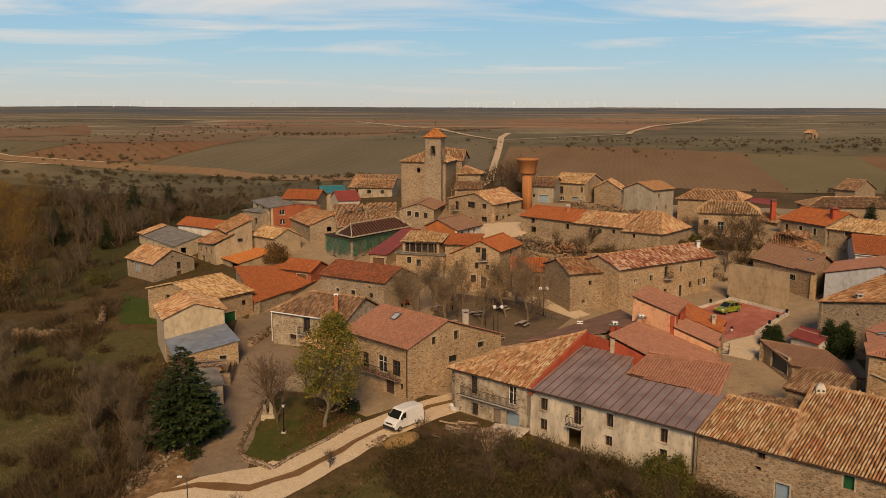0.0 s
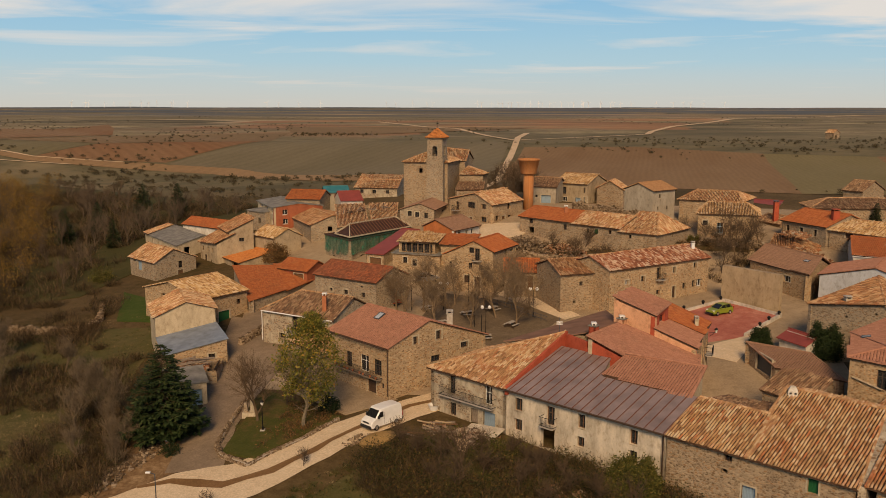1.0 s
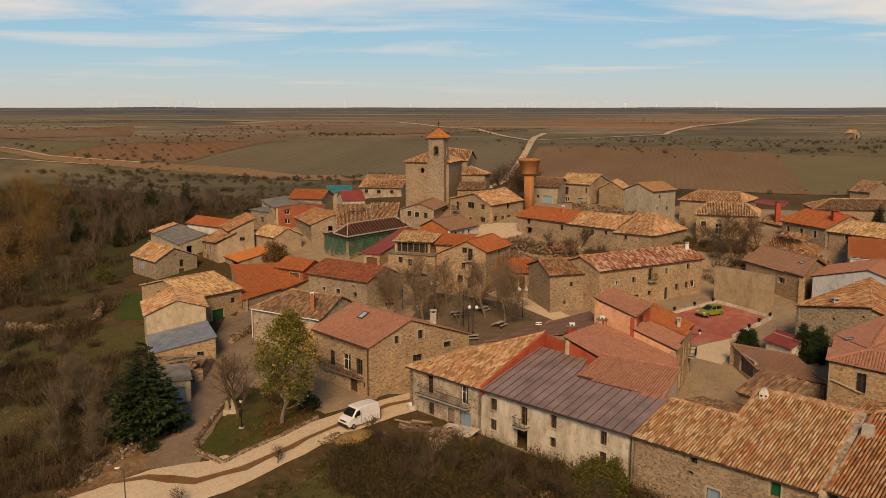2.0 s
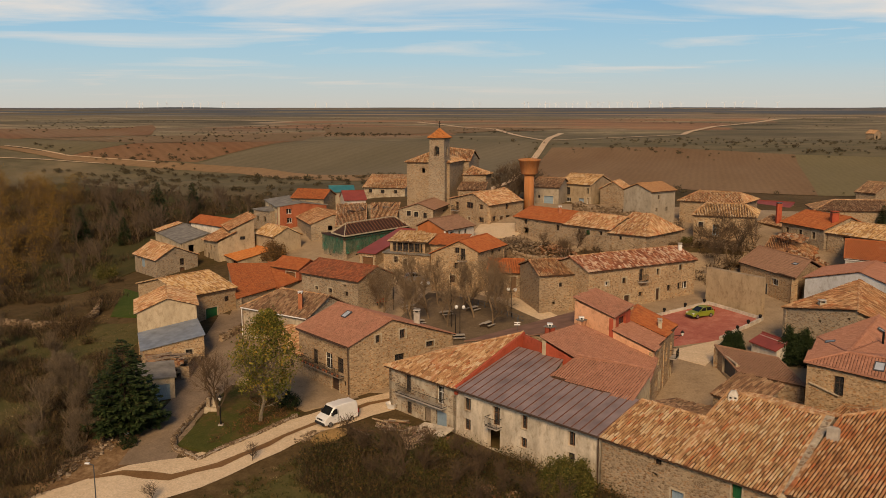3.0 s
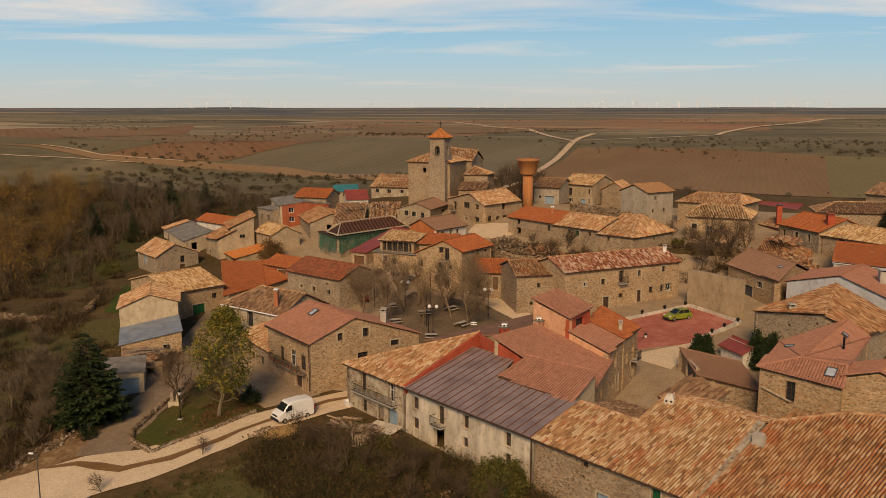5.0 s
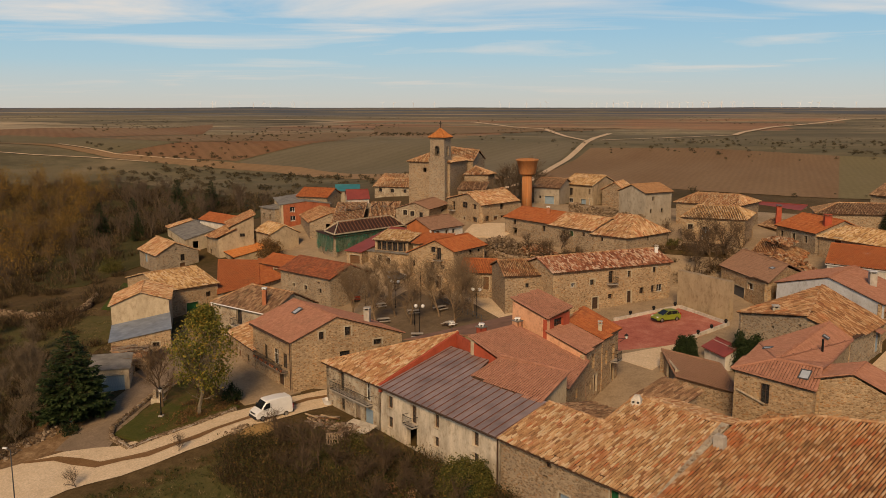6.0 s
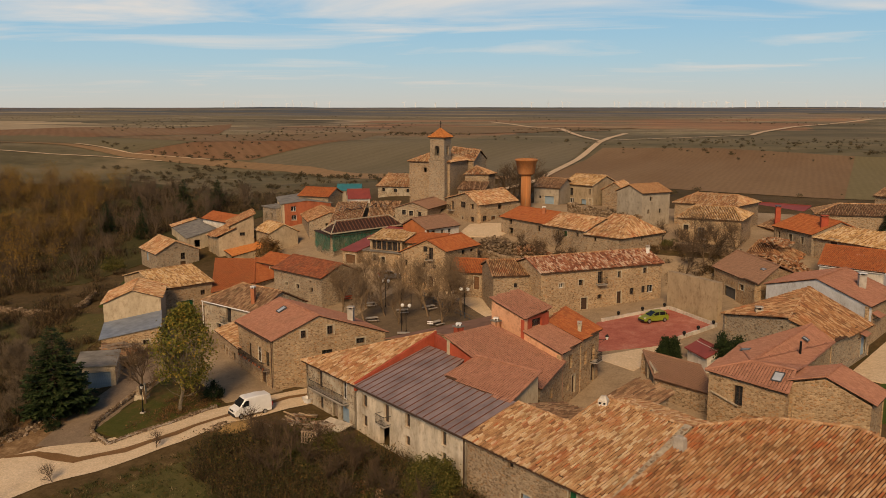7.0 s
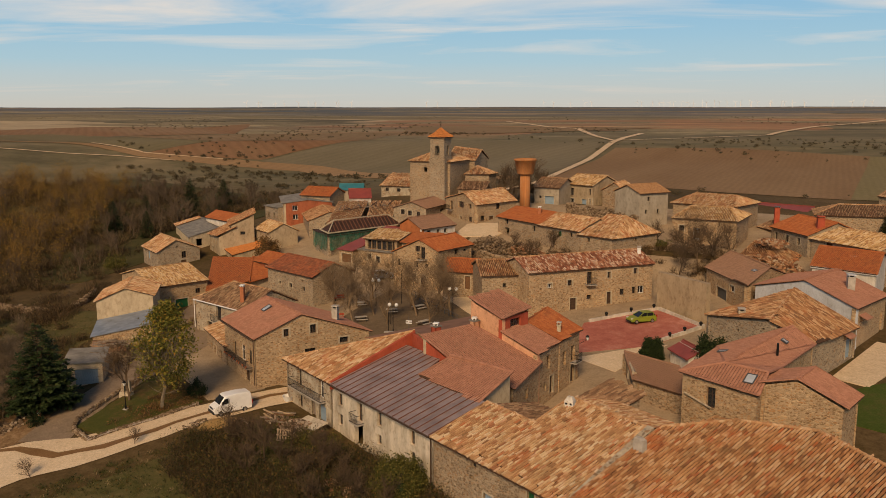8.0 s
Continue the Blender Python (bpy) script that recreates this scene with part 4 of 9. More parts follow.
BANK = earth_material("bare_bank", [(0.36, (0.11, 0.064, 0.032)), (0.5, (0.22, 0.132, 0.068)), (0.64, (0.36, 0.24, 0.135))], 0.35, 1.6, 0.5)
drape("street", [(-25.5, 101), (49, 88), (66, 190), (-40, 186)], STREET, "worn earth and cement village streets between the houses", 0.05)
drape("street", [(48, 103), (59.5, 100), (86, 190), (60, 190)], STREET, "worn earth and cement village streets between the houses", 0.058)
drape("lawn", [(57.5, 94), (80, 80), (92, 112), (66.0, 101)], GRASS, "dark green grass below the lower houses", 0.10, 2.0, "lawn")
ribbon("concrete_road", [(12, 99.5, 2.4), (5, 96.6, 2.4), (-2, 92.3, 2.5), (-8, 87.2, 2.7), (-12.5, 82.2, 2.9), (-16.8, 78.0, 3.5), (-21.5, 75.8, 4.4), (-27, 70.5, 5.2), (-34, 62, 5.5), (-42, 52, 5.5)], CONCRETE, "pale new concrete road", 0.10, ragged=0.06)
ribbon("asphalt_lane", [(-22.3, 79.8, 2.9), (-23.3, 89.5, 2.7), (-23.3, 98, 3.0), (-22.7, 106.6, 3.4), (-21.5, 116, 4.2), (-24.5, 126, 4.6), (-27, 133, 4.0)], ASPHALT, "worn grey-brown asphalt lane", 0.08)
ribbon("silt_stain", [(6, 97.0, 0.3), (-1.5, 93.4, 0.38), (-6.4, 88.6, 0.38), (-10.7, 83.5, 0.42), (-14.4, 79.4, 0.46), (-18.6, 77.0, 0.6), (-24.0, 77.9, 0.65), (-27.0, 77.0, 0.25)], WETSAND, "line of wet silt washed along the road", 0.125, "stain", ragged=0.7)
drape("pavement", [(-19.0, 101.5), (-8.6, 91.6), (-3.0, 95.4), (-13.4, 106.0)], STREET, "cement forecourt before the stone house", 0.09, 2.0, "pavement")
drape("square", [(32.6, 108.6), (42.6, 111.6), (50.0, 119.4), (43.9, 127.2)], REDPAVE, "faded red paved square used for parking", 0.09, 2.0, "square")
drape("square_edge", [(32.6, 108.6), (43.9, 127.2), (40.0, 124.6), (33.9, 120.4)], REDPAVE, "faded red paving at the edge of the square", 0.09, 2.0, "square")
ribbon("path", [(20.5, 121.0, 1.5), (17.8, 125.0, 1.8), (14.6, 130.0, 1.8), (10.2, 136.0, 1.5)], CONCRETE, "pale cement path beside the plaza", 0.12, "path")
drape("pavement", [(33.6, 107.2), (38.6, 102.8), (45.0, 112.4), (42.5, 111.8)], CONCRETE, "pale cement apron before the red square", 0.095, 2.0, "pavement")
drape("plaza", [(-3.5, 116), (12, 110), (20.5, 123.5), (1.0, 137)], PLAZA, "bare earth plaza under plane trees", 0.09, 2.0, "plaza")
drape("lawn", [(-20.4, 83.2), (-16.6, 81.8), (-9.0, 91.0), (-19.6, 99.5)], LAWN, "small lawn strewn with fallen leaves", 0.22, 1.5, "lawn")
drape("lawn", [(-58, 151), (-48.5, 143), (-45, 131), (-52, 133)], GRASS, "green grass beside the stone house", 0.10, 2.0, "lawn")
drape("lawn", [(68, 96), (95, 92), (98, 106), (70, 104)], GRASS, "bright green grass below the houses", 0.12, 2.0, "lawn")
FLOOR = earth_material("woodland_floor", [(0.3, (0.036, 0.038, 0.013)), (0.5, (0.062, 0.056, 0.020)), (0.7, (0.105, 0.078, 0.034))], 0.08, 0.8, 0.6)
drape("woodland_floor", [(-190, 128), (-66, 150), (-44, 228), (-150, 300)], FLOOR, "dark leaf-strewn floor of the stream-side wood", 0.12, 4.0, "ground")
drape("meadow", [(-125, 66), (-34, 66), (-42, 128), (-130, 140)], earth_material("dull_meadow", [(0.3, (0.050, 0.060, 0.017)), (0.5, (0.098, 0.086, 0.032)), (0.65, (0.145, 0.105, 0.048)), (0.8, (0.085, 0.062, 0.028))], 0.06, 0.9, 0.5), "dull green and brown rough meadow on the slope", 0.08, 4.0, "meadow")
drape("meadow", [(-22, 58), (22, 50), (9.5, 82.5), (-3.0, 83.0)], bpy.data.materials["dull_meadow"], "dull rough grass below the road", 0.07, 2.5, "meadow")
drape("yard", [(6.5, 160.0), (15.0, 158.8), (19.0, 168.0), (8.0, 168.0)], CONCRETE, "pale cement yard before the stone house", 0.22, 1.5, "yard")
drape("yard", [(62.6, 103.0), (66.0, 100.6), (74.5, 112.0), (70.4, 115.4)], CONCRETE, "pale concrete yard below the houses", 0.14, 2.0, "yard")
drape("pavement", [(-27.6, 96.6), (-23.5, 96.5), (-24.0, 126.0), (-32.4, 131.0)], ASPHALT, "worn grey-brown paving between the houses and the lane", 0.07, 2.0, "pavement", rim=False)
drape("bank", [(-32.5, 70), (-23.5, 73), (-25.2, 91.5), (-30.5, 92.5)], BANK, "bare stony bank beside the lane", 0.06, 1.5, "bank")

# ---- fields on the plain ----
DIRT = earth_material("dirt_road_gravel", [(0.3, (0.55, 0.39, 0.25)), (0.5, (0.63, 0.46, 0.30)), (0.7, (0.70, 0.53, 0.365))], 0.1, 0.8, 0.2)
F_GREY = field_material("sown_grey_field", (0.150, 0.126, 0.078), (0.205, 0.168, 0.108), 20, 2.4, 0.14)
F_RED = field_material("red_ploughland", (0.225, 0.112, 0.056), (0.255, 0.165, 0.095), -35, 2.6, 0.2)
F_BROWN = field_material("brown_ploughland", (0.205, 0.120, 0.063), (0.275, 0.178, 0.10), 12, 0.9, 0.13)
F_UMBER = field_material("umber_ploughland", (0.20, 0.135, 0.075), (0.245, 0.165, 0.095), -35, 2.6, 0.2)
F_GREEN = field_material("sprouting_field", (0.185, 0.150, 0.074), (0.23, 0.185, 0.098), 12, 0.9, 0.1)
F_TAN = field_material("stubble_field", (0.27, 0.165, 0.085), (0.32, 0.205, 0.112), 10, 2.4, 0.12)
F_OLIVE = field_material("olive_fallow", (0.155, 0.128, 0.070), (0.195, 0.158, 0.088), 0, 2.4, 0.12)


def field(corners, mat, label, lift=0.12, step=9.0):
    drape("field", corners, mat, label, lift, step, "field", rim=False)


field([(-123, 362), (12, 262), (26, 440), (-99, 441)], F_GREY, "grey-brown sown field")
field([(-182, 361), (-125, 364), (-100, 441), (-172, 408)], F_RED, "red ploughed field")
field([(-330, 420), (-182, 364), (-173, 409), (-320, 470)], F_OLIVE, "olive fallow field beside the track", step=12.0)
field([(-250, 448), (-173, 410), (-98, 444), (-112, 560)], F_UMBER, "brown ploughed field beyond the red one", step=12.0)
field([(-420, 470), (-255, 440), (-262, 620), (-402, 640)], F_RED, "red ploughed field beyond the hedge", step=14.0)
field([(-253, 450), (-205, 500), (-262, 640), (-330, 790)], F_RED, "tongue of red ploughland", 0.2, 14.0)
field([(-112, 564), (-60, 545), (60, 700), (-150, 720)], F_UMBER, "brown field beyond the scrub", 0.3, 14.0)
field([(13.4, 254), (60, 228), (83, 406), (31.6, 407)], F_BROWN, "brown ploughed field on the slope")
field([(60, 228), (90, 218), (131, 369), (83, 406)], F_BROWN, "brown ploughed field on the slope")
field([(90, 218), (128, 216), (170, 350), (131, 369)], F_GREEN, "sprouting olive-green field")
field([(128, 216), (320, 235), (330, 340), (170, 350)], F_RED, "red-brown ploughed field", step=12.0)
ribbon("stubble_strip", [(-330, 392, 3), (-222, 374, 3), (-180, 357, 4), (-135, 354, 7), (-96, 349, 8), (-60, 325, 9), (-32, 297, 9), (6, 262, 4)], F_TAN, "strip of pale orange stubble", 0.2, "field", ragged=0.15)
ribbon("dirt_road", [(7, 212, 1.1), (13.5, 246, 1.1), (21, 342, 1.3), (28, 419, 1.5), (34, 500, 1.8), (44.5, 582, 2.0)], DIRT, "pale dirt road climbing over the fields", 0.32)
ribbon("dirt_track", [(-222, 379, 0.7), (-204, 372, 0.7), (-182, 361.5, 0.7), (-142, 360, 0.55)], DIRT, "pale dirt track between the fields", 0.32)
ribbon("dirt_track", [(-330, 342, 0.7), (-212, 346, 0.7), (-189, 350, 0.6), (-160, 350, 0.5)], DIRT, "pale dirt track between the fields", 0.32)
ribbon("dirt_track", [(30, 455, 1.4), (18, 519, 1.6), (-3, 671, 2.2), (-30, 709, 2.4), (-90, 900, 3.0)], DIRT, "pale dirt track between the fields", 0.4)
ribbon("dirt_track", [(33, 460, 1.2), (119, 550, 1.8), (132, 601, 2.2), (181, 743, 2.8), (340, 1105, 3.8), (700, 1500, 4.5)], DIRT, "pale dirt track over the grazing land", 0.5)

# low hills at the rim of the plain, distance haze painted into their blue-grey
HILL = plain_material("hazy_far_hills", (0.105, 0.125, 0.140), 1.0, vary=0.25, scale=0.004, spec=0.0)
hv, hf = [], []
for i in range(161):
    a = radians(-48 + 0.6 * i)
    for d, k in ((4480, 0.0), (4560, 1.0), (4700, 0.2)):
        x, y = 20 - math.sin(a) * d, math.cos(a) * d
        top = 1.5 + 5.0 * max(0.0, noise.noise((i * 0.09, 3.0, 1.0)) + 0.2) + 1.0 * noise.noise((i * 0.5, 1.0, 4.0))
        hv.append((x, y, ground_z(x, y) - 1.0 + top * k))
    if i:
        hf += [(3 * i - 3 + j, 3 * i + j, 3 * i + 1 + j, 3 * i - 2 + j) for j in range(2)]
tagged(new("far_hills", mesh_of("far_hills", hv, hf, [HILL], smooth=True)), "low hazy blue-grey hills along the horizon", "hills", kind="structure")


R_h1 = house("stone_house", (-3.96, 95.25), (7.45, 104.60), (-12.11, 103.31), 6.2, 8.56, 0.39, "l", 5.4, (0, 0), "redtile", "warm",
      [(3, 3.7, 2.26, 1.31, 2.01, 'win'), (3, 6.79, 2.35, 1.8, 2.11, 'win white'), (3, 9.27, 2.39, 1.6, 2.0, 'win'), (3, 8.22, -0.17, 1.63, 1.96, 'door'), (3, 10.17, 1.0, 0.66, 0.71, 'win'), (0, 3.85, 6.03, 0.68, 0.98, 'win frame'), (0, 7.3, 6.07, 0.79, 1.14, 'win frame'), (0, 11.31, 4.37, 1.15, 0.73, 'win frame'), (0, 6.87, 3.34, 1.42, 0.86, 'win')],
      "two-storey golden stone house with terracotta roof and flowered balcony")
R_W = house("stone_house", (-13.08, 111.62), (-8.80, 119.54), (-24.08, 117.57), 5.3, 7.50, 0.50, "l", 5.3, (0, 3.5), "tiledark", "patched",
      [(3, 5.87, 2.79, 1.27, 2.27, 'win balc'), (3, 3.49, 1.59, 1.2, 0.74, 'win frame')],
      "low rendered stone house with weathered clay tile hip roof")
house("gable_house", (-38.25, 113.50), (-30.75, 116.80), (-42.0, 121.6), 5, 6.80, 0.52, "l", 5.6, (0, 0), "tile", "render",
      [],
      "beige rendered gable house with orange clay tiles")
house("stone_house", (-35.76, 125.53), (-30.45, 133.18), (-47.70, 134.71), 4.7, 6.46, 0.53, "r", 4.7, (0, 0), "tilepale", "warm",
      [(0, 4.58, -0.13, 2.26, 2.42, 'green'), (0, 7.58, 2.72, 0.94, 0.91, 'win brown'), (3, 5.28, 3.29, 1.21, 1.2, 'win')],
      "stone house with straw-coloured tile roof and green garage door")
house("stone_house", (-8.89, 127.02), (-4.48, 133.45), (-19.47, 133.71), 7.35, 9.00, 0.52, "l", 7.35, (0, 0), "darkred", "grey",
      [(3, 3.39, 4.96, 0.67, 0.56, 'win frame'), (3, 6.43, 4.82, 0.92, 0.74, 'win frame'), (3, 9.96, 4.75, 0.76, 0.73, 'win'), (3, 9.68, 6.26, 0.64, 0.27, 'hole')],
      "long grey stone house with dark red roof")
house("stone_house", (-54.47, 157.52), (-48.89, 164.75), (-62.05, 164.66), 4.5, 6.62, 0.44, "l", 4.5, (0, 0), "tile", "grey",
      [(3, 4.08, 2.34, 1.84, 1.78, 'bluedoor'), (3, 2.1, 3.83, 1.25, 0.6, 'hole'), (0, 5.67, 2.85, 0.99, 1.38, 'win frame yellow'), (0, 4.22, 5.22, 0.37, 0.34, 'hole'), (0, 5.57, 1.24, 1.24, 1.27, 'browndoor')],
      "small grey stone house with yellow-framed window and old tiles")
R_barn = house("barn", (-54.60, 171.00), (-48.30, 178.60), (-68.00, 188.60), 5.7, 7.10, 0.62, "l", 5.9, (0, 0), "grey", "render",
      [(3, 5.2, 3.6, 1.2, 1.5, 'win white frame'), (3, 9.4, 3.5, 1.2, 1.5, 'win white frame'), (3, 13.4, 3.6, 1.2, 1.5, 'win white frame'), (3, 17.4, 3.7, 1.2, 1.4, 'win white frame'), (0, 2.2, 3.6, 1.4, 1.6, 'hole')],
      "rendered barn with grey sheet roof and white-framed windows")
house("shed", (-38.92, 160.23), (-32.58, 165.12), (-45.58, 168.86), 4.1, 5.80, 1.00, "l", 4.1, (0, 0), "orange", "ochre",
      [(3, 8.6, 2.35, 3.72, 1.64, 'hole')],
      "low shed with bright orange tile roof and dark doorway")
house("brick_house", (-37.03, 181.99), (-27.13, 186.78), (-44.07, 196.56), 12.3, 13.00, 0.50, "l", 12.3, (0, 0), "grey", "render",
      [(0, 2.52, 10.69, 1.13, 1.14, 'win white'), (0, 2.59, 8.66, 1.13, 1.14, 'win white'), (3, 4.06, 10.83, 2.88, 1.09, 'win white'), (3, 9.52, 10.78, 2.73, 1.2, 'win white'), (3, 14.31, 10.81, 1.74, 1.17, 'win white'), (3, 4.38, 8.2, 2.88, 1.24, 'win white'), (3, 9.86, 8.35, 2.73, 1.2, 'win white'), (3, 14.67, 8.57, 1.74, 1.18, 'win white')],
      "red and cream town house with white shutters and grey roof", sides={0: "brick"})
R_g = house("house_under_repair", (-16.90, 156.20), (-6.40, 171.60), (-22.60, 163.60), 9.3, 9.6, 0.50, "r", 9.3, (3, 3), "deck", "grey",
      [(3, 2.87, 4.74, 1.24, 0.91, 'win'), (0, 3.49, 5.19, 0.95, 1.0, 'win')],
      "stone house under repair with bare rafters and green netting")
house("stone_house", (9.23, 136.01), (13.42, 144.00), (1.43, 137.57), 10.7, 12.31, 0.40, "r", 10.1, (0, 0), "red", "warm",
      [(3, 4.4, 10.42, 0.77, 0.94, 'win'), (3, 5.37, 9.25, 0.77, 1.97, 'win balc'), (3, 0.93, 7.87, 0.49, 1.04, 'win'), (3, 4.21, 7.78, 0.58, 1.04, 'win'), (3, 5.95, 7.69, 0.58, 0.75, 'win'), (3, 3.67, 5.47, 0.88, 1.23, 'door'), (3, 5.38, 4.54, 0.97, 1.99, 'door'), (0, 4.86, 9.53, 0.91, 0.86, 'win'), (0, 7.24, 9.77, 0.93, 0.49, 'win')],
      "three-storey stone gable house with bright red roof")
house("rendered_house", (2.65, 152.13), (7.30, 159.41), (-3.23, 158.24), 11.8, 13.24, 0.59, "r", 11.8, (0, 0), "brown", "white",
      [(0, 1.8, 10.55, 0.99, 0.94, 'win'), (0, 4.15, 10.27, 0.68, 1.17, 'door'), (0, 6.11, 10.68, 0.86, 0.75, 'win')],
      "white house with orange gable and brown roof", sides={3: "orangewall"})
house("stone_house", (-1.85, 173.65), (0.40, 184.36), (-8.86, 173.87), 13, 14.24, 0.44, "r", 13, (0, 0), "brown", "grey",
      [(3, 1.96, 11.73, 0.84, 1.06, 'win frame'), (3, 3.51, 11.53, 0.83, 1.06, 'win frame'), (3, 5.35, 11.32, 0.71, 1.06, 'win'), (0, 8.19, 11.09, 2.33, 1.11, 'win')],
      "small stone house with brown gable roof")
house("stone_house", (9.88, 167.25), (16.42, 177.29), (1.22, 178.95), 14.7, 16.57, 0.38, "r", 14.7, (0, 0), "tile", "warm",
      [(3, 2.81, 12.7, 1.38, 1.78, 'win brown balc'), (3, 7.53, 13.54, 2.64, 1.28, 'win brown'), (3, 11.75, 13.74, 1.48, 1.02, 'win brown'), (3, 7.46, 10.26, 1.11, 1.52, 'browndoor'), (3, 11.78, 11.12, 1.9, 1.03, 'win brown'), (0, 6.54, 13.43, 1.19, 1.16, 'win brown'), (0, 4.53, 10.5, 1.36, 1.73, 'browndoor'), (0, 6.98, 10.94, 1.59, 1.28, 'win brown'), (0, 2.02, 11.46, 1.33, 1.03, 'win brown')],
      "large stone house with orange tile gable roof")
R_oa = house("stone_house", (23.89, 153.35), (30.23, 159.74), (15.08, 162.11), 13.25, 14.80, 0.50, "l", 13.2, (0, 0), "red", "stone",
      [(3, 2.81, 12.17, 0.92, 0.97, 'win'), (3, 2.92, 10.25, 1.38, 1.29, 'hole'), (3, 10.91, 11.79, 0.85, 1.03, 'win')],
      "stone row house with bright red roof")
house("stone_house", (31.39, 146.42), (37.59, 152.74), (23.89, 153.35), 13.1, 14.85, 0.50, "l", 13.1, (0, 0), "tile", "stone",
      [(3, 3.52, 11.75, 0.53, 0.81, 'win'), (3, 5.42, 11.76, 0.9, 0.9, 'green'), (3, 8.22, 11.99, 0.63, 0.69, 'win')],
      "stone row house with straw-coloured clay tiles")
house("stone_house", (36.95, 142.85), (44.30, 151.70), (31.39, 146.42), 12.6, 15.30, 0.62, "l", 12.6, (3, 0), "tile", "stone",
      [(3, 1.93, 11.61, 0.5, 0.68, 'win'), (0, 5.95, 11.6, 0.52, 0.68, 'win')],
      "corner house with hipped orange clay tile roof")
house("rendered_house", (24.50, 186.89), (27.25, 194.40), (18.85, 188.96), 16.6, 18.20, 0.50, "l", 16.6, (0, 0), "tiledark", "pale",
      [(3, 3.67, 12.9, 2.22, 1.87, 'bluedoor'), (3, 1.5, 14.17, 0.53, 0.62, 'win')],
      "cement rendered house with wide blue garage door")
house("rendered_house", (31.51, 188.68), (36.95, 195.85), (25.01, 193.62), 17, 18.80, 0.50, "l", 17, (0, 0), "tilepale", "ochre",
      [(3, 2.29, 14.61, 1.07, 1.64, 'win frame yellow'), (3, 7.62, 15.1, 0.88, 1.24, 'win frame yellow'), (3, 2.42, 12.96, 1.23, 1.01, 'win white frame'), (3, 5.84, 12.6, 1.35, 1.38, 'bluedoor'), (3, 7.69, 12.86, 0.89, 1.37, 'win white frame')],
      "ochre rendered house with white window frames")
house("rendered_house", (41.26, 166.80), (46.60, 171.30), (36.60, 171.60), 17.7, 19.0, 0.50, "r", 17.7, (0, 0), "ochretile", "pale",
      [(0, 2.2, 16.2, 0.6, 0.8, 'win'), (0, 1.7, 13.8, 0.55, 0.8, 'win'), (0, 4.6, 13.8, 0.55, 0.8, 'win')],
      "tall pale cement gable house with orange roof")
house("stone_house", (57.30, 153.00), (60.50, 163.00), (47.20, 155.60), 14.7, 16.30, 0.50, "l", 14.7, (2.2, 1.6), "tilepale", "warm",
      [(3, 1.3, 12.6, 0.85, 0.95, 'win frame'), (3, 3.9, 11.3, 1.1, 1.9, 'win green balc')],
      "square stone house with glazed balcony and straw-coloured tiles")
house("stone_house", (58.60, 166.80), (63.60, 175.20), (47.60, 171.60), 15.6, 17.10, 0.50, "l", 15.6, (2, 2), "tile", "stone",
      [],
      "stone house with orange clay tile roof")
R_t = house("stone_house", (68.06, 149.70), (77.30, 152.60), (63.90, 159.60), 13.1, 15.05, 0.50, "l", 13, (0, 0), "red", "grey",
      [(3, 1.5, 11.2, 0.8, 1.2, 'win'), (3, 4.9, 11.2, 0.9, 1.2, 'win frame'), (3, 8.2, 11.2, 0.8, 1.2, 'win frame'), (3, 5.0, 9.3, 1.4, 0.7, 'win')],
      "grey stone house with bright red roof and red chimney")
house("stone_house", (76.30, 139.20), (84.10, 144.20), (68.60, 149.60), 12.6, 14.20, 0.50, "l", 12.7, (0, 0), "tilepale", "stone",
      [(3, 3.57, 11.67, 1.36, 1.18, 'door'), (3, 5.93, 11.21, 0.72, 0.54, 'win')],
      "stone house with pale clay tiles and dark balcony")
R_u = house("rendered_house", (73.14, 128.67), (78.37, 142.54), (65.80, 133.57), 11, 12.93, 0.43, "l", 11, (0, 0), "red", "white",
      [],
      "cream rendered house with bright red roof and cornice")
R_w = house("stone_house", (66.97, 112.44), (72.56, 121.06), (56.87, 124.16), 9.6, 11.68, 0.49, "r", 9.6, (0, 0), "redtile", "warm",
      [(0, 8.99, 4.77, 0.85, 3.15, 'win')],
      "house with pale blue gable and terracotta roof", sides={3: "bluewhite"})
house("shed", (40.72, 95.50), (46.47, 90.86), (39.76, 102.74), 4.2, 5.10, 1.00, "r", 4.2, (0, 0), "brown", "stone",
      [(3, 4.42, 2.72, 3.82, 2.08, 'greydoor')],
      "stone shed with red tile lean-to roof and grey gate")
house("stone_house", (18.84, 123.25), (26.07, 125.79), (16.02, 131.27), 9.5, 10.95, 0.50, "r", 9.6, (0, 0), "tilemix", "stone",
      [(0, 3.36, 7.66, 0.53, 0.68, 'win'), (0, 6.28, 7.44, 0.53, 0.6, 'win'), (0, 2.31, 5.07, 0.44, 0.43, 'hole')],
      "old stone house with straw-coloured tile roof")
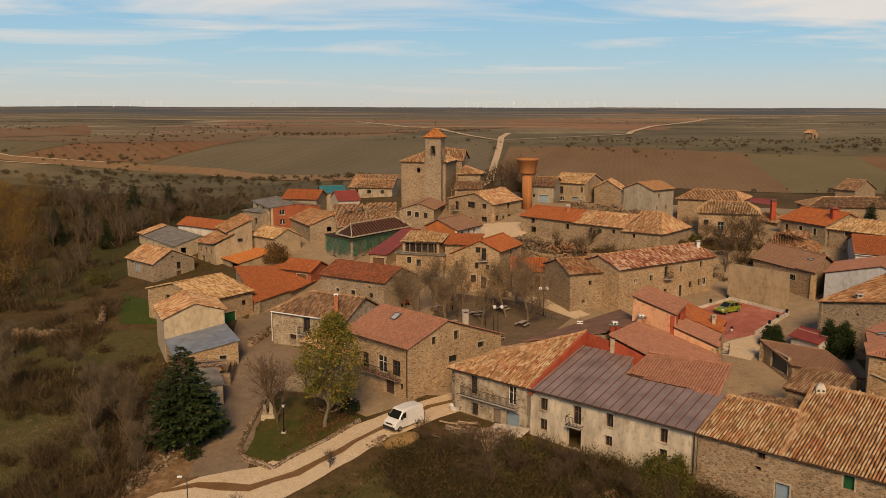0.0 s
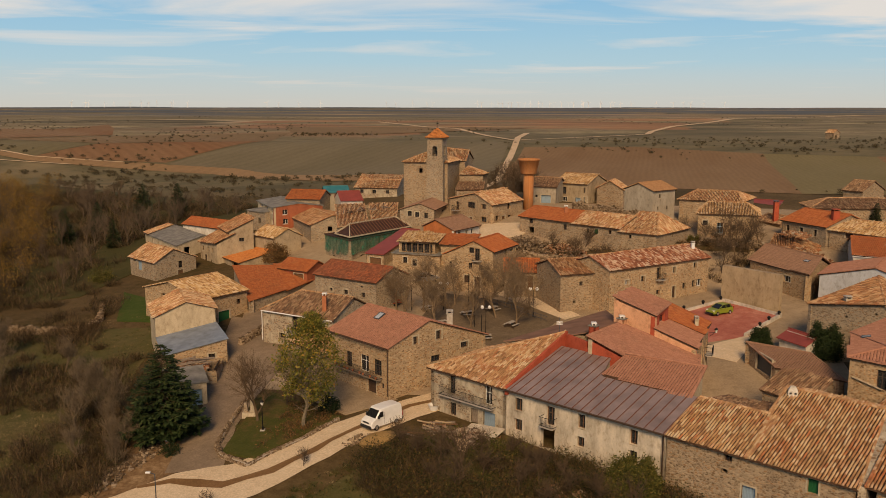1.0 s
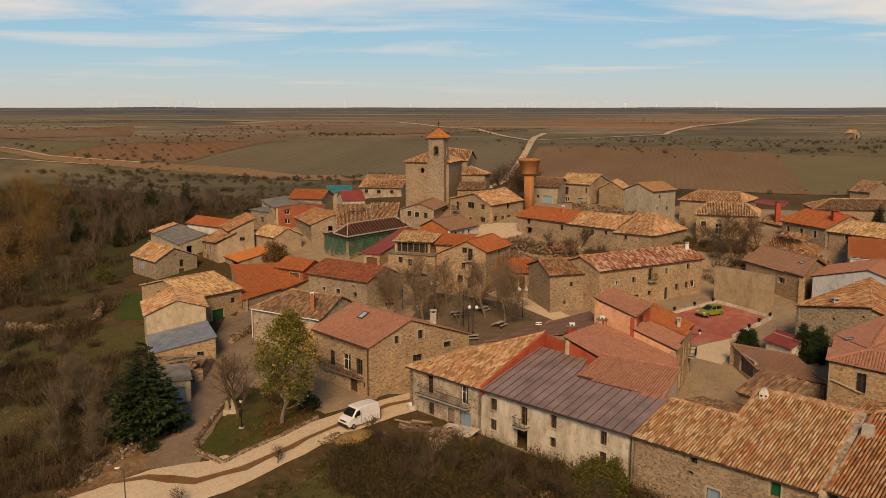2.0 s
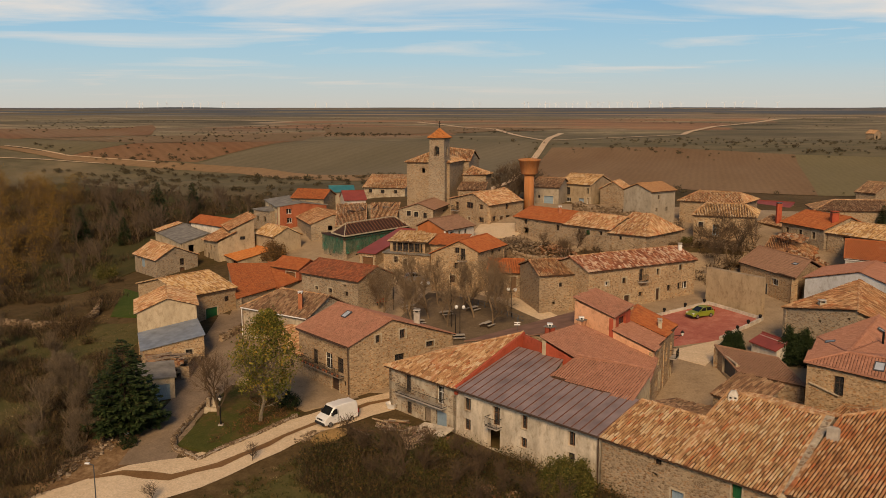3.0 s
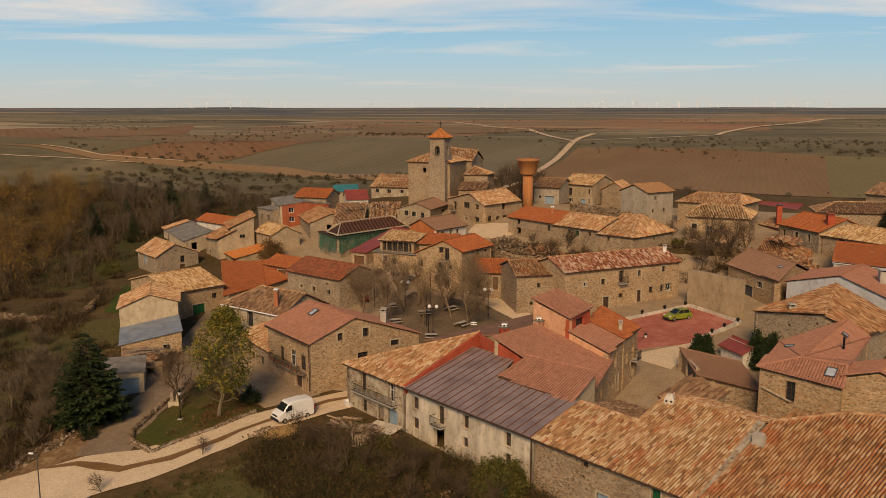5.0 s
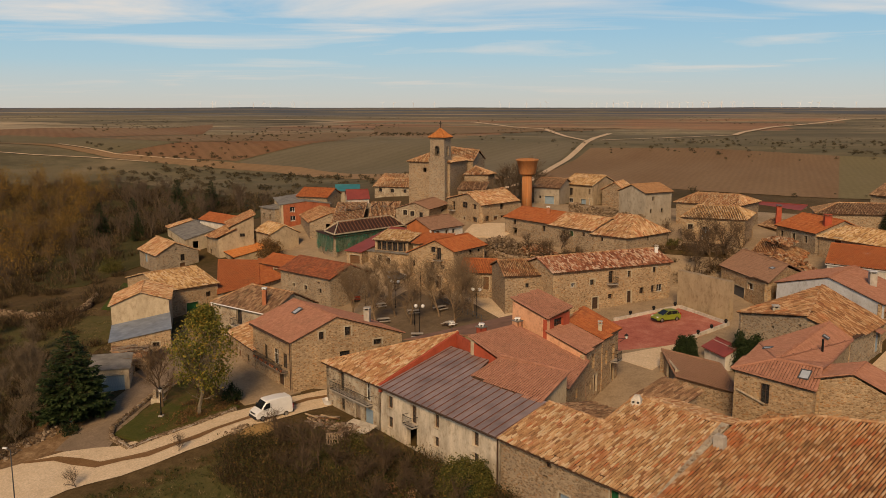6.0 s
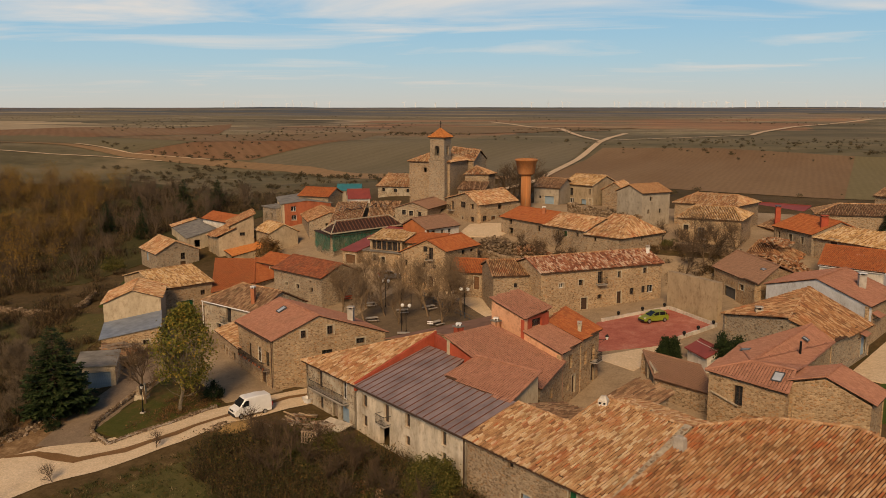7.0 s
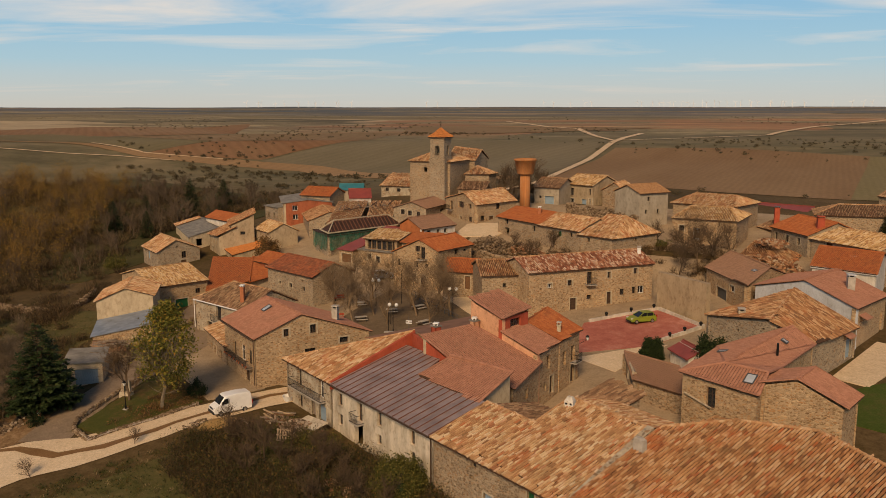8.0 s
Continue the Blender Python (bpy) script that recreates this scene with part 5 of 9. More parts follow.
R_l2b = house("stone_house", (25.82, 122.08), (43.29, 133.71), (21.11, 129.15), 10.4, 11.85, 0.50, "r", 10.4, (0, 0), "tilered", "warm",
      [(0, 3.45, 7.98, 0.72, 0.68, 'win white frame'), (0, 6.75, 8.09, 0.74, 0.86, 'win frame'), (0, 10.06, 8.12, 0.86, 1.82, 'win balc'), (0, 10.03, 5.78, 0.76, 0.7, 'win'), (0, 7.35, 4.42, 1.06, 1.82, 'door'), (0, 13.35, 8.77, 0.55, 0.96, 'win frame'), (0, 17.96, 9.06, 0.68, 0.89, 'win frame'), (0, 15.71, 5.99, 0.79, 0.98, 'win'), (0, 17.78, 6.05, 0.68, 1.07, 'win'), (0, 13.42, 4.81, 0.77, 1.86, 'door'), (0, 19.03, 6.02, 1.15, 1.17, 'win white')],
      "long stone house with mottled red and white tiles")
house("stone_house", (16.26, 131.89), (16.65, 137.87), (10.99, 132.23), 8.2, 9.70, 0.50, "l", 8.2, (0, 0), "red", "stone",
      [(3, 4.05, 5.52, 0.89, 2.09, 'browndoor')],
      "low stone annex with faded red roof")
house("garage", (-9.98, 150.35), (-4.34, 163.16), (-13.34, 151.83), 7.7, 10.30, 1.00, "l", 7.7, (0, 0), "redsheet", "warm",
      [(3, 1.94, 5.34, 2.41, 1.69, 'browndoor')],
      "narrow stone garage with long crimson roof")
house("stone_house", (0.30, 145.60), (2.20, 152.40), (-8.20, 148.20), 8.35, 8.50, 0.50, "l", 8.35, (0, 0), "grey", "warm",
      [(3, 2.37, 6.73, 0.8, 1.11, 'win frame'), (3, 4.16, 6.28, 0.8, 1.22, 'win frame')],
      "stone house with glazed gallery on its terrace")
house("shed", (-22.33, 194.76), (-23.87, 200.56), (-27.70, 193.33), 14.6, 15.60, 0.50, "l", 14.6, (0, 0), "tealsheet", "pale",
      [],
      "pale shed with teal sheet roof")
house("rendered_house", (-18.51, 189.02), (-20.96, 195.58), (-23.08, 187.32), 13.4, 15.00, 0.50, "l", 13.4, (0, 0), "redsheet", "white",
      [],
      "white house with crimson roof")
house("stone_house", (-12.60, 211.40), (-11.60, 219.40), (-23.20, 212.80), 13.9, 15.50, 0.50, "l", 16.4, (0, 3), "tile", "patched",
      [(3, 1.6, 12.6, 0.9, 0.9, 'win'), (3, 4.8, 12.5, 1.0, 0.9, 'win'), (3, 8.2, 12.5, 0.8, 0.9, 'win')],
      "low stone house with orange hipped roof")
house("rendered_house", (-27.89, 187.31), (-26.45, 194.16), (-35.56, 188.92), 13.6, 15.20, 0.50, "l", 13.6, (0, 0), "red", "grey",
      [],
      "far house with faded red roof")
house("stone_house", (88.00, 167.60), (89.20, 176.00), (72.80, 168.60), 14.3, 15.80, 0.50, "l", 14.3, (0, 4), "tiledark", "stone",
      [],
      "long low house with weathered tile roof")
house("stone_house", (92.47, 190.33), (99.17, 194.70), (89.89, 194.28), 15.5, 17.50, 0.50, "l", 15.5, (0, 0), "tiledark", "stone",
      [],
      "far stone house with wide eaves")
house("shed", (76.48, 196.36), (78.53, 199.79), (63.31, 204.21), 11.6, 12.30, 1.00, "l", 11.6, (0, 0), "redsheet", "grey",
      [],
      "long low shed with faded red roof")
R_ch = house("ruined_house", (66.37, 167.17), (71.88, 169.56), (63.71, 173.32), 11.2, 12.40, 0.50, "l", 11.2, (0, 0), "tiledark", "stone",
      [(3, 1.33, 9.36, 0.68, 1.11, 'hole')],
      "small ruined stone shed with tall red chimney")
house("shed", (46.96, 102.61), (48.5, 103.3), (45.08, 106.65), 4.9, 5.70, 1.00, "l", 4.9, (0, 0), "redsheet", "white",
      [],
      "small lean-to with dark red sheet roof")
house("shed", (-69.33, 177.80), (-70.22, 185.75), (-72.08, 177.49), 1.5, 1.90, 0.50, "l", 1.5, (0, 0), "redsheet", "redpaint",
      [],
      "red painted shed half hidden by trees")
house("brick_shed", (-22.90, 144.90), (-20.60, 150.60), (-28.60, 148.20), 5.5, 6.70, 0.55, "l", 5.5, (0, 0), "red", "brick",
      [(3, 4.6, 2.6, 2.2, 2.4, 'browndoor')],
      "red brick shed with brown doors and orange roof")
house("stone_annex", (-11.72, 102.75), (-7.98, 106.07), (-18.78, 110.70), 2.7, 4.10, 1.00, "l", 2.7, (0, 0), "tile", "stone",
      [(3, 2.89, 0.49, 1.32, 0.94, 'win'), (3, 4.63, -0.97, 1.29, 2.38, 'browndoor'), (3, 7.6, 0.33, 1.54, 1.16, 'win')],
      "low stone annex with lean-to tile roof")

# stepped ochre house: a low and a high slope side by side
mass("rendered_house", [(-44.9, 165.9, 6.8), (-41.5, 167.35, 8.9), (-45.6, 174.6, 8.9), (-50.0, 171.4, 6.8)], [[(-45.25, 165.4, 6.65), (-41.4, 167.0, 9.05), (-45.5, 175.0, 9.05), (-50.5, 171.3, 6.65)]],
     "tilemix", "ochre", "tall ochre rendered house with stepped orange tile roof", [(3, 1.2, 4.9, 0.9, 1.0, "win"), (3, 3.6, 4.9, 0.9, 1.0, "win"), (3, 5.4, 4.9, 0.8, 1.0, "win"), (3, 2.4, 2.4, 1.0, 1.8, "door"), (3, 4.6, 2.5, 0.8, 0.9, "win")])
mass("rendered_house", [(-42.6, 166.9, 9.1), (-38.2, 168.8, 11.3), (-42.6, 176.6, 11.3), (-46.8, 174.4, 9.1)], [[(-43.0, 166.5, 9.05), (-38.0, 168.6, 11.5), (-42.4, 177.0, 11.5), (-47.3, 174.6, 9.05)]],
     "tilemix", "ochre", "upper part of the ochre house with red-brown clay tiles", [(0, 2.4, 7.2, 1.0, 0.7, "win")], ridges=[((-38.0, 168.6, 11.5), (-42.4, 177.0, 11.5))])
house("rendered_house", (-33.20, 165.40), (-28.60, 169.20), (-38.60, 170.40), 8.2, 9.80, 0.50, "l", 8.2, (0, 0), "tilepale", "ochre", [], "ochre rendered house with straw-coloured tile roof")
house("stone_house", (-47.60, 178.20), (-45.60, 183.00), (-58.20, 185.60), 8.2, 9.40, 0.60, "l", 8.2, (0, 0), "red", "white", [], "long house with faded red roof and white gable")
house("stone_shed", (-39.5, 184.6), (-34.5, 188.4), (-44.5, 188.6), 11.0, 11.3, 0.5, "l", 11.0, (0, 0), "grey", "grey", [(3, 1.6, 8.4, 1.0, 1.3, "hole"), (3, 4.2, 8.4, 1.0, 1.3, "hole")], "roofless grey stone shed with dark window openings")
# half-ruined houses behind the one under repair
house("ruined_house", (-27.10, 172.00), (-17.40, 174.40), (-33.40, 184.40), 9.9, 11.75, 0.45, "l", 10.6, (0, 0), "tilemix", "grey",
      [(0, 3.9, 8.6, 0.9, 1.0, "hole"), (3, 3.2, 7.0, 0.7, 0.9, "hole"), (3, 8.4, 7.0, 0.7, 0.9, "hole")], "half-ruined stone house with broken tile roof")
root, org = mass("ruined_house", [(-20.4, 165.6, 10.4), (-10.0, 176.0, 10.6), (-10.4, 184.6, 13.3), (-23.4, 181.4, 12.7)], [[(-20.5, 165.2, 10.5), (-15.2, 170.6, 10.7), (-17.4, 183.0, 13.4), (-23.6, 181.6, 12.8)], [(-14.4, 171.6, 10.2), (-9.8, 175.8, 10.5), (-10.2, 184.8, 13.4), (-16.4, 183.2, 12.9)]],
     "tile", "grey", "ruined stone house with collapsing roof of old tiles")
for i in range(16):
    a = Vector((-20.5 + 0.62 * i, 172.5 + 0.35 * i + 1.2 * math.sin(i * 2.3), 12.4 + 0.05 * i)) - Vector(org)
    d = Vector((math.sin(i * 1.7) * 1.6, 1.9, 0.35 + 0.5 * math.cos(i * 2.9)))
    piece("fallen_rafter", Solid().bar(a, a + d, 0.14, 0.14).mesh("fallen_rafter", (OLDWOOD, DARKWOOD)[i % 2]), root)
house("stone_annex", (38.60, 184.20), (40.60, 190.20), (33.60, 188.60), 16.2, 17.9, 0.50, "r", 16.2, (0, 0), "tile", "stone", [(0, 2.6, 14.6, 0.6, 0.8, "hole")], "stone annex with orange clay tile roof beside the ochre house")

# brown-roofed house by the ball court
R_v = mass("stone_house", [(56.1, 126.0, 9.0), (59.5, 130.6, 10.8), (63.0, 135.2, 9.0), (58.6, 148.0, 9.0), (55.6, 143.2, 10.8), (51.6, 139.0, 9.0)],
           [[(51.3, 139.2, 9.05), (56.0, 125.6, 9.05), (59.6, 130.4, 11.0), (55.6, 143.4, 11.0)], [(63.3, 135.0, 9.0), (58.7, 148.4, 9.0), (55.6, 143.4, 11.0), (59.6, 130.4, 11.0)]],
           "brown", "warm", "stone house with brown roof and grey garage door", [(5, 9.0, 7.2, 1.6, 1.0, "win white frame"), (5, 5.6, 4.7, 3.4, 2.4, "greydoor"), (0, 3.2, 5.6, 0.9, 1.5, "win")], ridges=[((59.6, 130.4, 11.0), (55.6, 143.4, 11.0))])
mass("stone_house", [(60.2, 128.6, 8.0), (66.5, 130.6, 8.0), (64.8, 136.4, 8.7), (59.8, 133.6, 8.7)], [[(60.0, 128.3, 8.0), (66.8, 130.4, 8.0), (65.0, 136.7, 8.8), (59.8, 133.9, 8.8)]], "brown", "stone", "low stone annex with brown tile roof", [(0, 1.6, 5.6, 0.9, 1.4, "win")])
R_x = mass("stone_house", [(49.3, 108.7, 8.7), (55.5, 101.4, 10.2), (60.1, 101.2, 7.6), (66.6, 110.2, 7.9), (59.7, 112.6, 11.3)],
           [[(49.0, 108.5, 8.75), (55.4, 101.0, 10.35), (59.8, 112.7, 11.5)], [(55.4, 101.0, 10.35), (60.3, 100.8, 7.6), (67.0, 110.2, 7.85), (59.8, 112.7, 11.5)]],
           "tilemix", "grey", "old stone house with patched clay tile roof", [(0, 5.0, 7.9, 0.35, 0.3, "hole"), (0, 8.6, 8.9, 0.35, 0.3, "hole"), (2, 9.2, 4.4, 1.5, 2.9, "bluedoor")], ridges=[((55.4, 101.0, 10.35), (59.8, 112.7, 11.5))])
yFL, yFR, yA, yV, yR, yE, yK, yB = (45.0, 87.3, 7.9), (51.9, 82.4, 7.5), (49.3, 87.3, 9.0), (53.0, 85.0, 8.95), (54.8, 89.0, 8.3), (60.1, 100.0, 8.0), (57.7, 100.7, 9.75), (49.5, 96.8, 8.0)
R_y = mass("stone_house", [(45.4, 87.4, 7.8), (51.8, 82.9, 7.4), (52.9, 85.0, 8.7), (54.6, 89.0, 8.15), (59.8, 99.8, 7.85), (57.5, 100.4, 9.5), (49.8, 96.6, 7.9)],
           [[yB, yFL, yA], [yB, yA, yK], [yFL, yFR, yV, yA], [yA, yV, yR], [yA, yR, yE], [yA, yE, yK]],
           "redtile", "warm", "golden stone house with hipped terracotta roof and roof windows", [(0, 3.15, 5.05, 0.95, 2.1, "win"), (6, 4.0, 4.6, 0.8, 1.2, "win")],
           ridges=[(yA, yK), (yFL, yA), (yA, yV)])
piece("ledge", Solid().bar(Vector((45.6, 87.05, 6.0)) - Vector(R_y[1]), Vector((48.0, 85.35, 5.15)) - Vector(R_y[1]), 0.16, 0.12).mesh("ledge", PALESTONE), R_y[0], "sloping pale stone ledge along the wall")


# ---- fittings of single houses ----
def on_wall(a, b, s, z, org, out=0.0):
    """Pose on the wall from a to b, s along it, facing out."""
    a, b = Vector((*a, 0)), Vector((*b, 0))
    u = (b - a).normalized()
    return Matrix.Translation(a + u * s + Vector((0, 0, z)) - Vector(org)) @ Matrix.Rotation(math.atan2(u.y, u.x), 4, "Z") @ Matrix.Translation((0, -out, 0))


root, org = R_h1
balcony(root, on_wall((-12.1, 103.3), (-4.0, 95.2), 6.0, 2.28, org), 8.6, flowers=True)
pots = Solid()
for x in (-4.0, -3.2, -2.1, -1.5, -0.4, 0.9, 1.6, 2.9, 4.0):
    pots.lathe([(0.10, 0), (0.15, 0.22), (0.17, 0.24)], 8, (x, -0.78, 0.0))
piece("flower_pots", pots.mesh("flower_pots", TERRACOTTA), root, "", on_wall((-12.1, 103.3), (-4.0, 95.2), 6.0, 2.31, org), kind="stuff")
pipe = Solid().tube((-4.15, 95.0, 0.4), (-4.15, 95.0, 6.2), 0.06, 0.06, 8).tube((-4.5, 94.95, 6.15), (-12.4, 102.85, 6.15), 0.07, 0.07, 8)
pipe.v = [Vector(v) - Vector(org) for v in pipe.v]
piece("rain_pipe", pipe.mesh("rain_pipe", DARKWOOD), root)
chimney(root, org, 2.9, 104.6, 6.0, 8.3, 0.75, CEMENT)
skylight(root, org, (-5.75, 102.85, 8.06), (-0.71, 0.70, 0), (0.62, 0.63, 0.46), 1.0, 1.25)
root, org = R_W
gut = Solid().tube((-13.2, 111.2, 5.3), (-24.3, 117.2, 5.3), 0.09, 0.09, 8).tube((-24.2, 117.3, 1.0), (-24.2, 117.3, 5.3), 0.07, 0.07, 8)
gut.v = [Vector(v) - Vector(org) for v in gut.v]
piece("gutter", gut.mesh("gutter", WHITEPAINT), root, "white painted gutter and down pipe")
chimney(root, org, -14.6, 114.0, 5.5, 8.3, 0.55, TERRACOTTA, WHITEPAINT)
root, org = R_t
chimney(root, org, 70.2, 151.5, 12.5, 15.9, 1.1, WALLS["redpaint"], WALLS["redpaint"])
root, org = R_ch
chimney(root, org, 66.2, 169.5, 9.0, 15.4, 0.9, WALLS["redpaint"], GREYPAINT)
root, org = R_l2b
chimney(root, org, 41.2, 135.6, 10.6, 12.45, 0.5, WHITEPAINT)
root, org = R_oa
chimney(root, org, 23.4, 158.2, 13.4, 15.6, 0.55, TERRACOTTA, WHITEPAINT)
root, org = R_x
chimney(root, org, 52.9, 105.6, 9.0, 10.3, 0.75, PALESTONE, CEMENT)
root, org = R_w
chimney(root, org, 67.8, 119.4, 10.0, 12.3, 0.9, CEMENT, WALLS["bluewhite"])
root, org = R_y
skylight(root, org, (51.4, 84.6, 8.40), (0.865, -0.50, 0.0), (0.45, 0.77, 0.46), 1.0, 1.3)
skylight(root, org, (49.7, 93.2, 8.5), (0.42, 0.9, 0.0), (0.88, -0.42, 0.2), 0.8, 1.0)
skylight(root, org, (56.2, 96.6, 9.1), (0.5, 0.85, 0.05), (-0.83, 0.5, 0.5), 0.6, 0.75)
flue = Solid().tube((55.0, 92.8, 7.4), (55.0, 92.8, 10.0), 0.12, 0.12, 10)
flue.v = [Vector(v) - Vector(org) for v in flue.v]
piece("flue", flue.mesh("flue", IRON), root)
root, org = R_u
corn = Solid().bar((73.3, 128.4, 10.95), (65.6, 133.5, 10.95), 0.3, 0.28)
corn.v = [Vector(v) - Vector(org) for v in corn.v]
piece("cornice", corn.mesh("cornice", WHITEPAINT), root)
skylight(root, org, (71.5, 134.6, 12.15), (0.83, -0.55, 0), (0.45, 0.75, 0.3), 1.2, 0.9)
root, org = R_v
skylight(root, org, (57.6, 130.9, 10.3), (0.3, -0.95, 0), (0.9, 0.3, 0.3), 1.1, 0.6)

root, org = R_barn
roof_parts(root, org, [[(-68.3, 188.2, 5.95), (-66.2, 185.3, 5.95), (-62.2, 190.4, 7.4), (-64.2, 193.2, 7.4)]], "tile", label="strip of orange clay tiles")

# the grey lean-to and the ruin below the beige gable house
mass("lean_to", [(-34.7, 107.1, 1.5), (-27.4, 110.5, 2.95), (-30.8, 116.6, 3.5), (-38.1, 113.3, 2.05)], [[(-34.9, 106.8, 1.45), (-27.1, 110.3, 2.95), (-30.7, 116.9, 3.55), (-38.3, 113.5, 2.05)]],
     "bluesheet", "warm", "stone lean-to with pale blue-grey sheet roof", [(0, 6.0, 0.3, 0.9, 0.8, "win frame")])
mass("ruined_shed", [(-30.8, 101.4, 1.0), (-26.7, 103.0, 0.7), (-27.6, 109.4, 0.6), (-34.3, 106.6, 1.2)], [[(-31.0, 101.2, 0.75), (-28.0, 102.3, 0.35), (-30.0, 107.9, 0.5), (-34.0, 106.4, 1.0)]],
     "tiledark", "stone", "ruined stone shed with collapsed tile roof", [(0, 2.9, -1.0, 0.9, 1.0, "hole")])
mass("garage", [(-30.0, 94.5, 1.55), (-25.9, 96.4, 1.55), (-28.0, 100.9, 2.1), (-32.1, 99.0, 2.1)], [[(-30.2, 94.2, 1.5), (-25.6, 96.3, 1.5), (-27.8, 101.0, 2.1), (-32.4, 98.9, 2.1)]],
     "grey", "render", "small rendered garage with grey sheet roof and pale door", [(0, 2.55, -1.35, 2.8, 2.1, "bluedoor")])
# broad hall roof between the green-doored house and the brick shed
mass("hall", [(-29.5, 131.6, 3.4), (-25.5, 138.5, 3.4), (-22.5, 146.0, 3.6), (-26.5, 155.0, 5.4), (-30.0, 150.0, 5.6), (-36.5, 147.5, 5.6)],
     [[(-29.6, 131.1, 3.35), (-25.2, 138.4, 3.35), (-29.9, 150.2, 5.7), (-36.7, 147.6, 5.7)], [(-25.2, 138.4, 3.35), (-22.2, 146.0, 3.6), (-26.4, 155.2, 5.6), (-29.9, 150.2, 5.7)]],
     "red", "grey", "low hall with broad dark orange tile roof", ridges=[((-25.2, 138.4, 3.4), (-29.9, 150.2, 5.75))])
# glazed gallery on the terrace, and its tile roof
root, org = mass("glazed_gallery", [(-7.1, 148.7, 10.3), (-0.6, 146.6, 10.3), (0.9, 150.2, 11.2), (-5.6, 153.6, 11.2)], [[(-7.4, 148.3, 10.35), (-0.2, 146.1, 10.35), (1.2, 149.9, 11.5), (-5.7, 153.4, 11.5)]],
                 "tilepale", "warm", "glazed gallery with iron frame and straw tile roof",
                 [(0, 0.75 + 1.13 * i, 8.6, 1.05, 1.6, "win") for i in range(6)], base=7.6)
mass("red_link_roof", [(0.4, 146.4, 10.1), (5.4, 144.2, 10.4), (7.2, 149.0, 11.3), (1.8, 151.0, 11.3)], [[(0.2, 146.0, 10.05), (5.6, 143.8, 10.4), (7.4, 149.2, 11.4), (1.6, 151.3, 11.4)]], "red", "warm", "stone link building with red tile roof")

# bare rafters and netting on the house under repair
root, org = R_g
o = Vector(org)
gC, gR, gL = Vector((-16.9, 156.2, 9.75)), Vector((-6.4, 171.6, 9.75)), Vector((-20.4, 160.9, 9.75))
gA, gN = (gR - gC), (gL - gC)
ru_, rn = gA.normalized(), gN.normalized()
k0, k1 = gC + ru_ * 2.6 + gN * 0.62 + Vector((0, 0, 1.75)), gR - ru_ * 2.2 + gN * 0.62 + Vector((0, 0, 1.75))
# added dark boards: their colour stands for the shaded interior below the open rafters
boards = Solid()
for poly in ([gC, gR, k1, k0], [gR + gN, gL, k0, k1], [gL, gC, k0], [gR, gR + gN, k1]):
    boards.slab([p - o + Vector((0, 0, 0.02)) for p in poly], (0, 0, -0.06))
piece("roof_boarding", boards.mesh("roof_boarding", ROOFS["deck"]), root, "dark red-brown boards under the rafters")
RAFTER = plain_material("red_brown_rafters", (0.20, 0.085, 0.05), 0.8, vary=0.3, scale=4.0)
edge = Solid()
corners = [gC, gR, gR + gN, gL]
for p, q in zip(corners, corners[1:] + corners[:1]):
    edge.bar(p - o + Vector((0, 0, 0.2)), q - o + Vector((0, 0, 0.2)), 0.22, 0.22)
for p, q in ((k0, k1), (gC, k0), (gL, k0), (gR, k1), (gR + gN, k1)):
    edge.bar(p - o + Vector((0, 0, 0.3)), q - o + Vector((0, 0, 0.3)), 0.18, 0.2)
piece("edge_beams", edge.mesh("edge_beams", PALESTONE), root, "pale new timber edge beams")
for i in range(1, 21):
    t_ = i / 21
    top = k0.lerp(k1, min(1, max(0, (t_ - 0.14) / 0.74)))
    for side in (gC + gA * t_, gL + gA * t_):
        s_ = min(t_ / 0.14, (1 - t_) / 0.12, 1.0)
        end = side.lerp(Vector((top.x, top.y, top.z)), s_) if s_ >= 1 else side + (gN if (side - gC - gA * t_).length < 1e-3 else -gN) * 0.5 * s_ + Vector((0, 0, 1.75 * s_))
        piece("rafter", Solid().bar(side - o + Vector((0, 0, 0.16)), end - o + Vector((0, 0, 0.24)), 0.08, 0.14).mesh("rafter", RAFTER), root)
NET = plain_material("green_safety_net", (0.03, 0.155, 0.095), 0.9, vary=0.5, scale=1.6)
nn_, nl_ = NET.node_tree.nodes, NET.node_tree.links
nl_.new(ramp(nn_, nl_, noise_of(nn_, nl_, coords(nn_, nl_, (1, 1, 0.5)), 1.3, 6.0, 0.7), [(0.36, 0.25), (0.60, 0.80)]), nn_["Principled BSDF"].inputs["Alpha"])
net = Solid()
for a, b, n_ in ((Vector((-22.6, 163.6, 9.4)), gC, 10), (gC, gR, 20)):
    outw = Vector(((b - a).y, -(b - a).x, 0)).normalized()
    for i in range(n_):
        p, q = a.lerp(b, i / n_), a.lerp(b, (i + 1) / n_)
        w0, w1 = 0.35 + 0.12 * math.sin(i * 1.9), 0.35 + 0.12 * math.sin((i + 1) * 1.9)
        k = len(net.v)
        dz = 2.9 + 0.4 * math.sin(i * 2.7) if n_ == 10 else max(0.9, 3.0 - 0.13 * i)
        net.v += [p + outw * w0 - o + Vector((0, 0, -dz - 0.2)), q + outw * w1 - o + Vector((0, 0, -dz - 0.2)), q + outw * 0.28 - o + Vector((0, 0, -0.1)), p + outw * 0.28 - o + Vector((0, 0, -0.1))]
        net.f.append((k, k + 1, k + 2, k + 3))
piece("safety_net", net.mesh("safety_net", NET), root, "torn green safety netting")

# ---- the long front row ----
D, N = Vector((0.755, -0.656, 0)), Vector((0.656, 0.755, 0))
A1 = Vector((9.3, 85.6, 0))


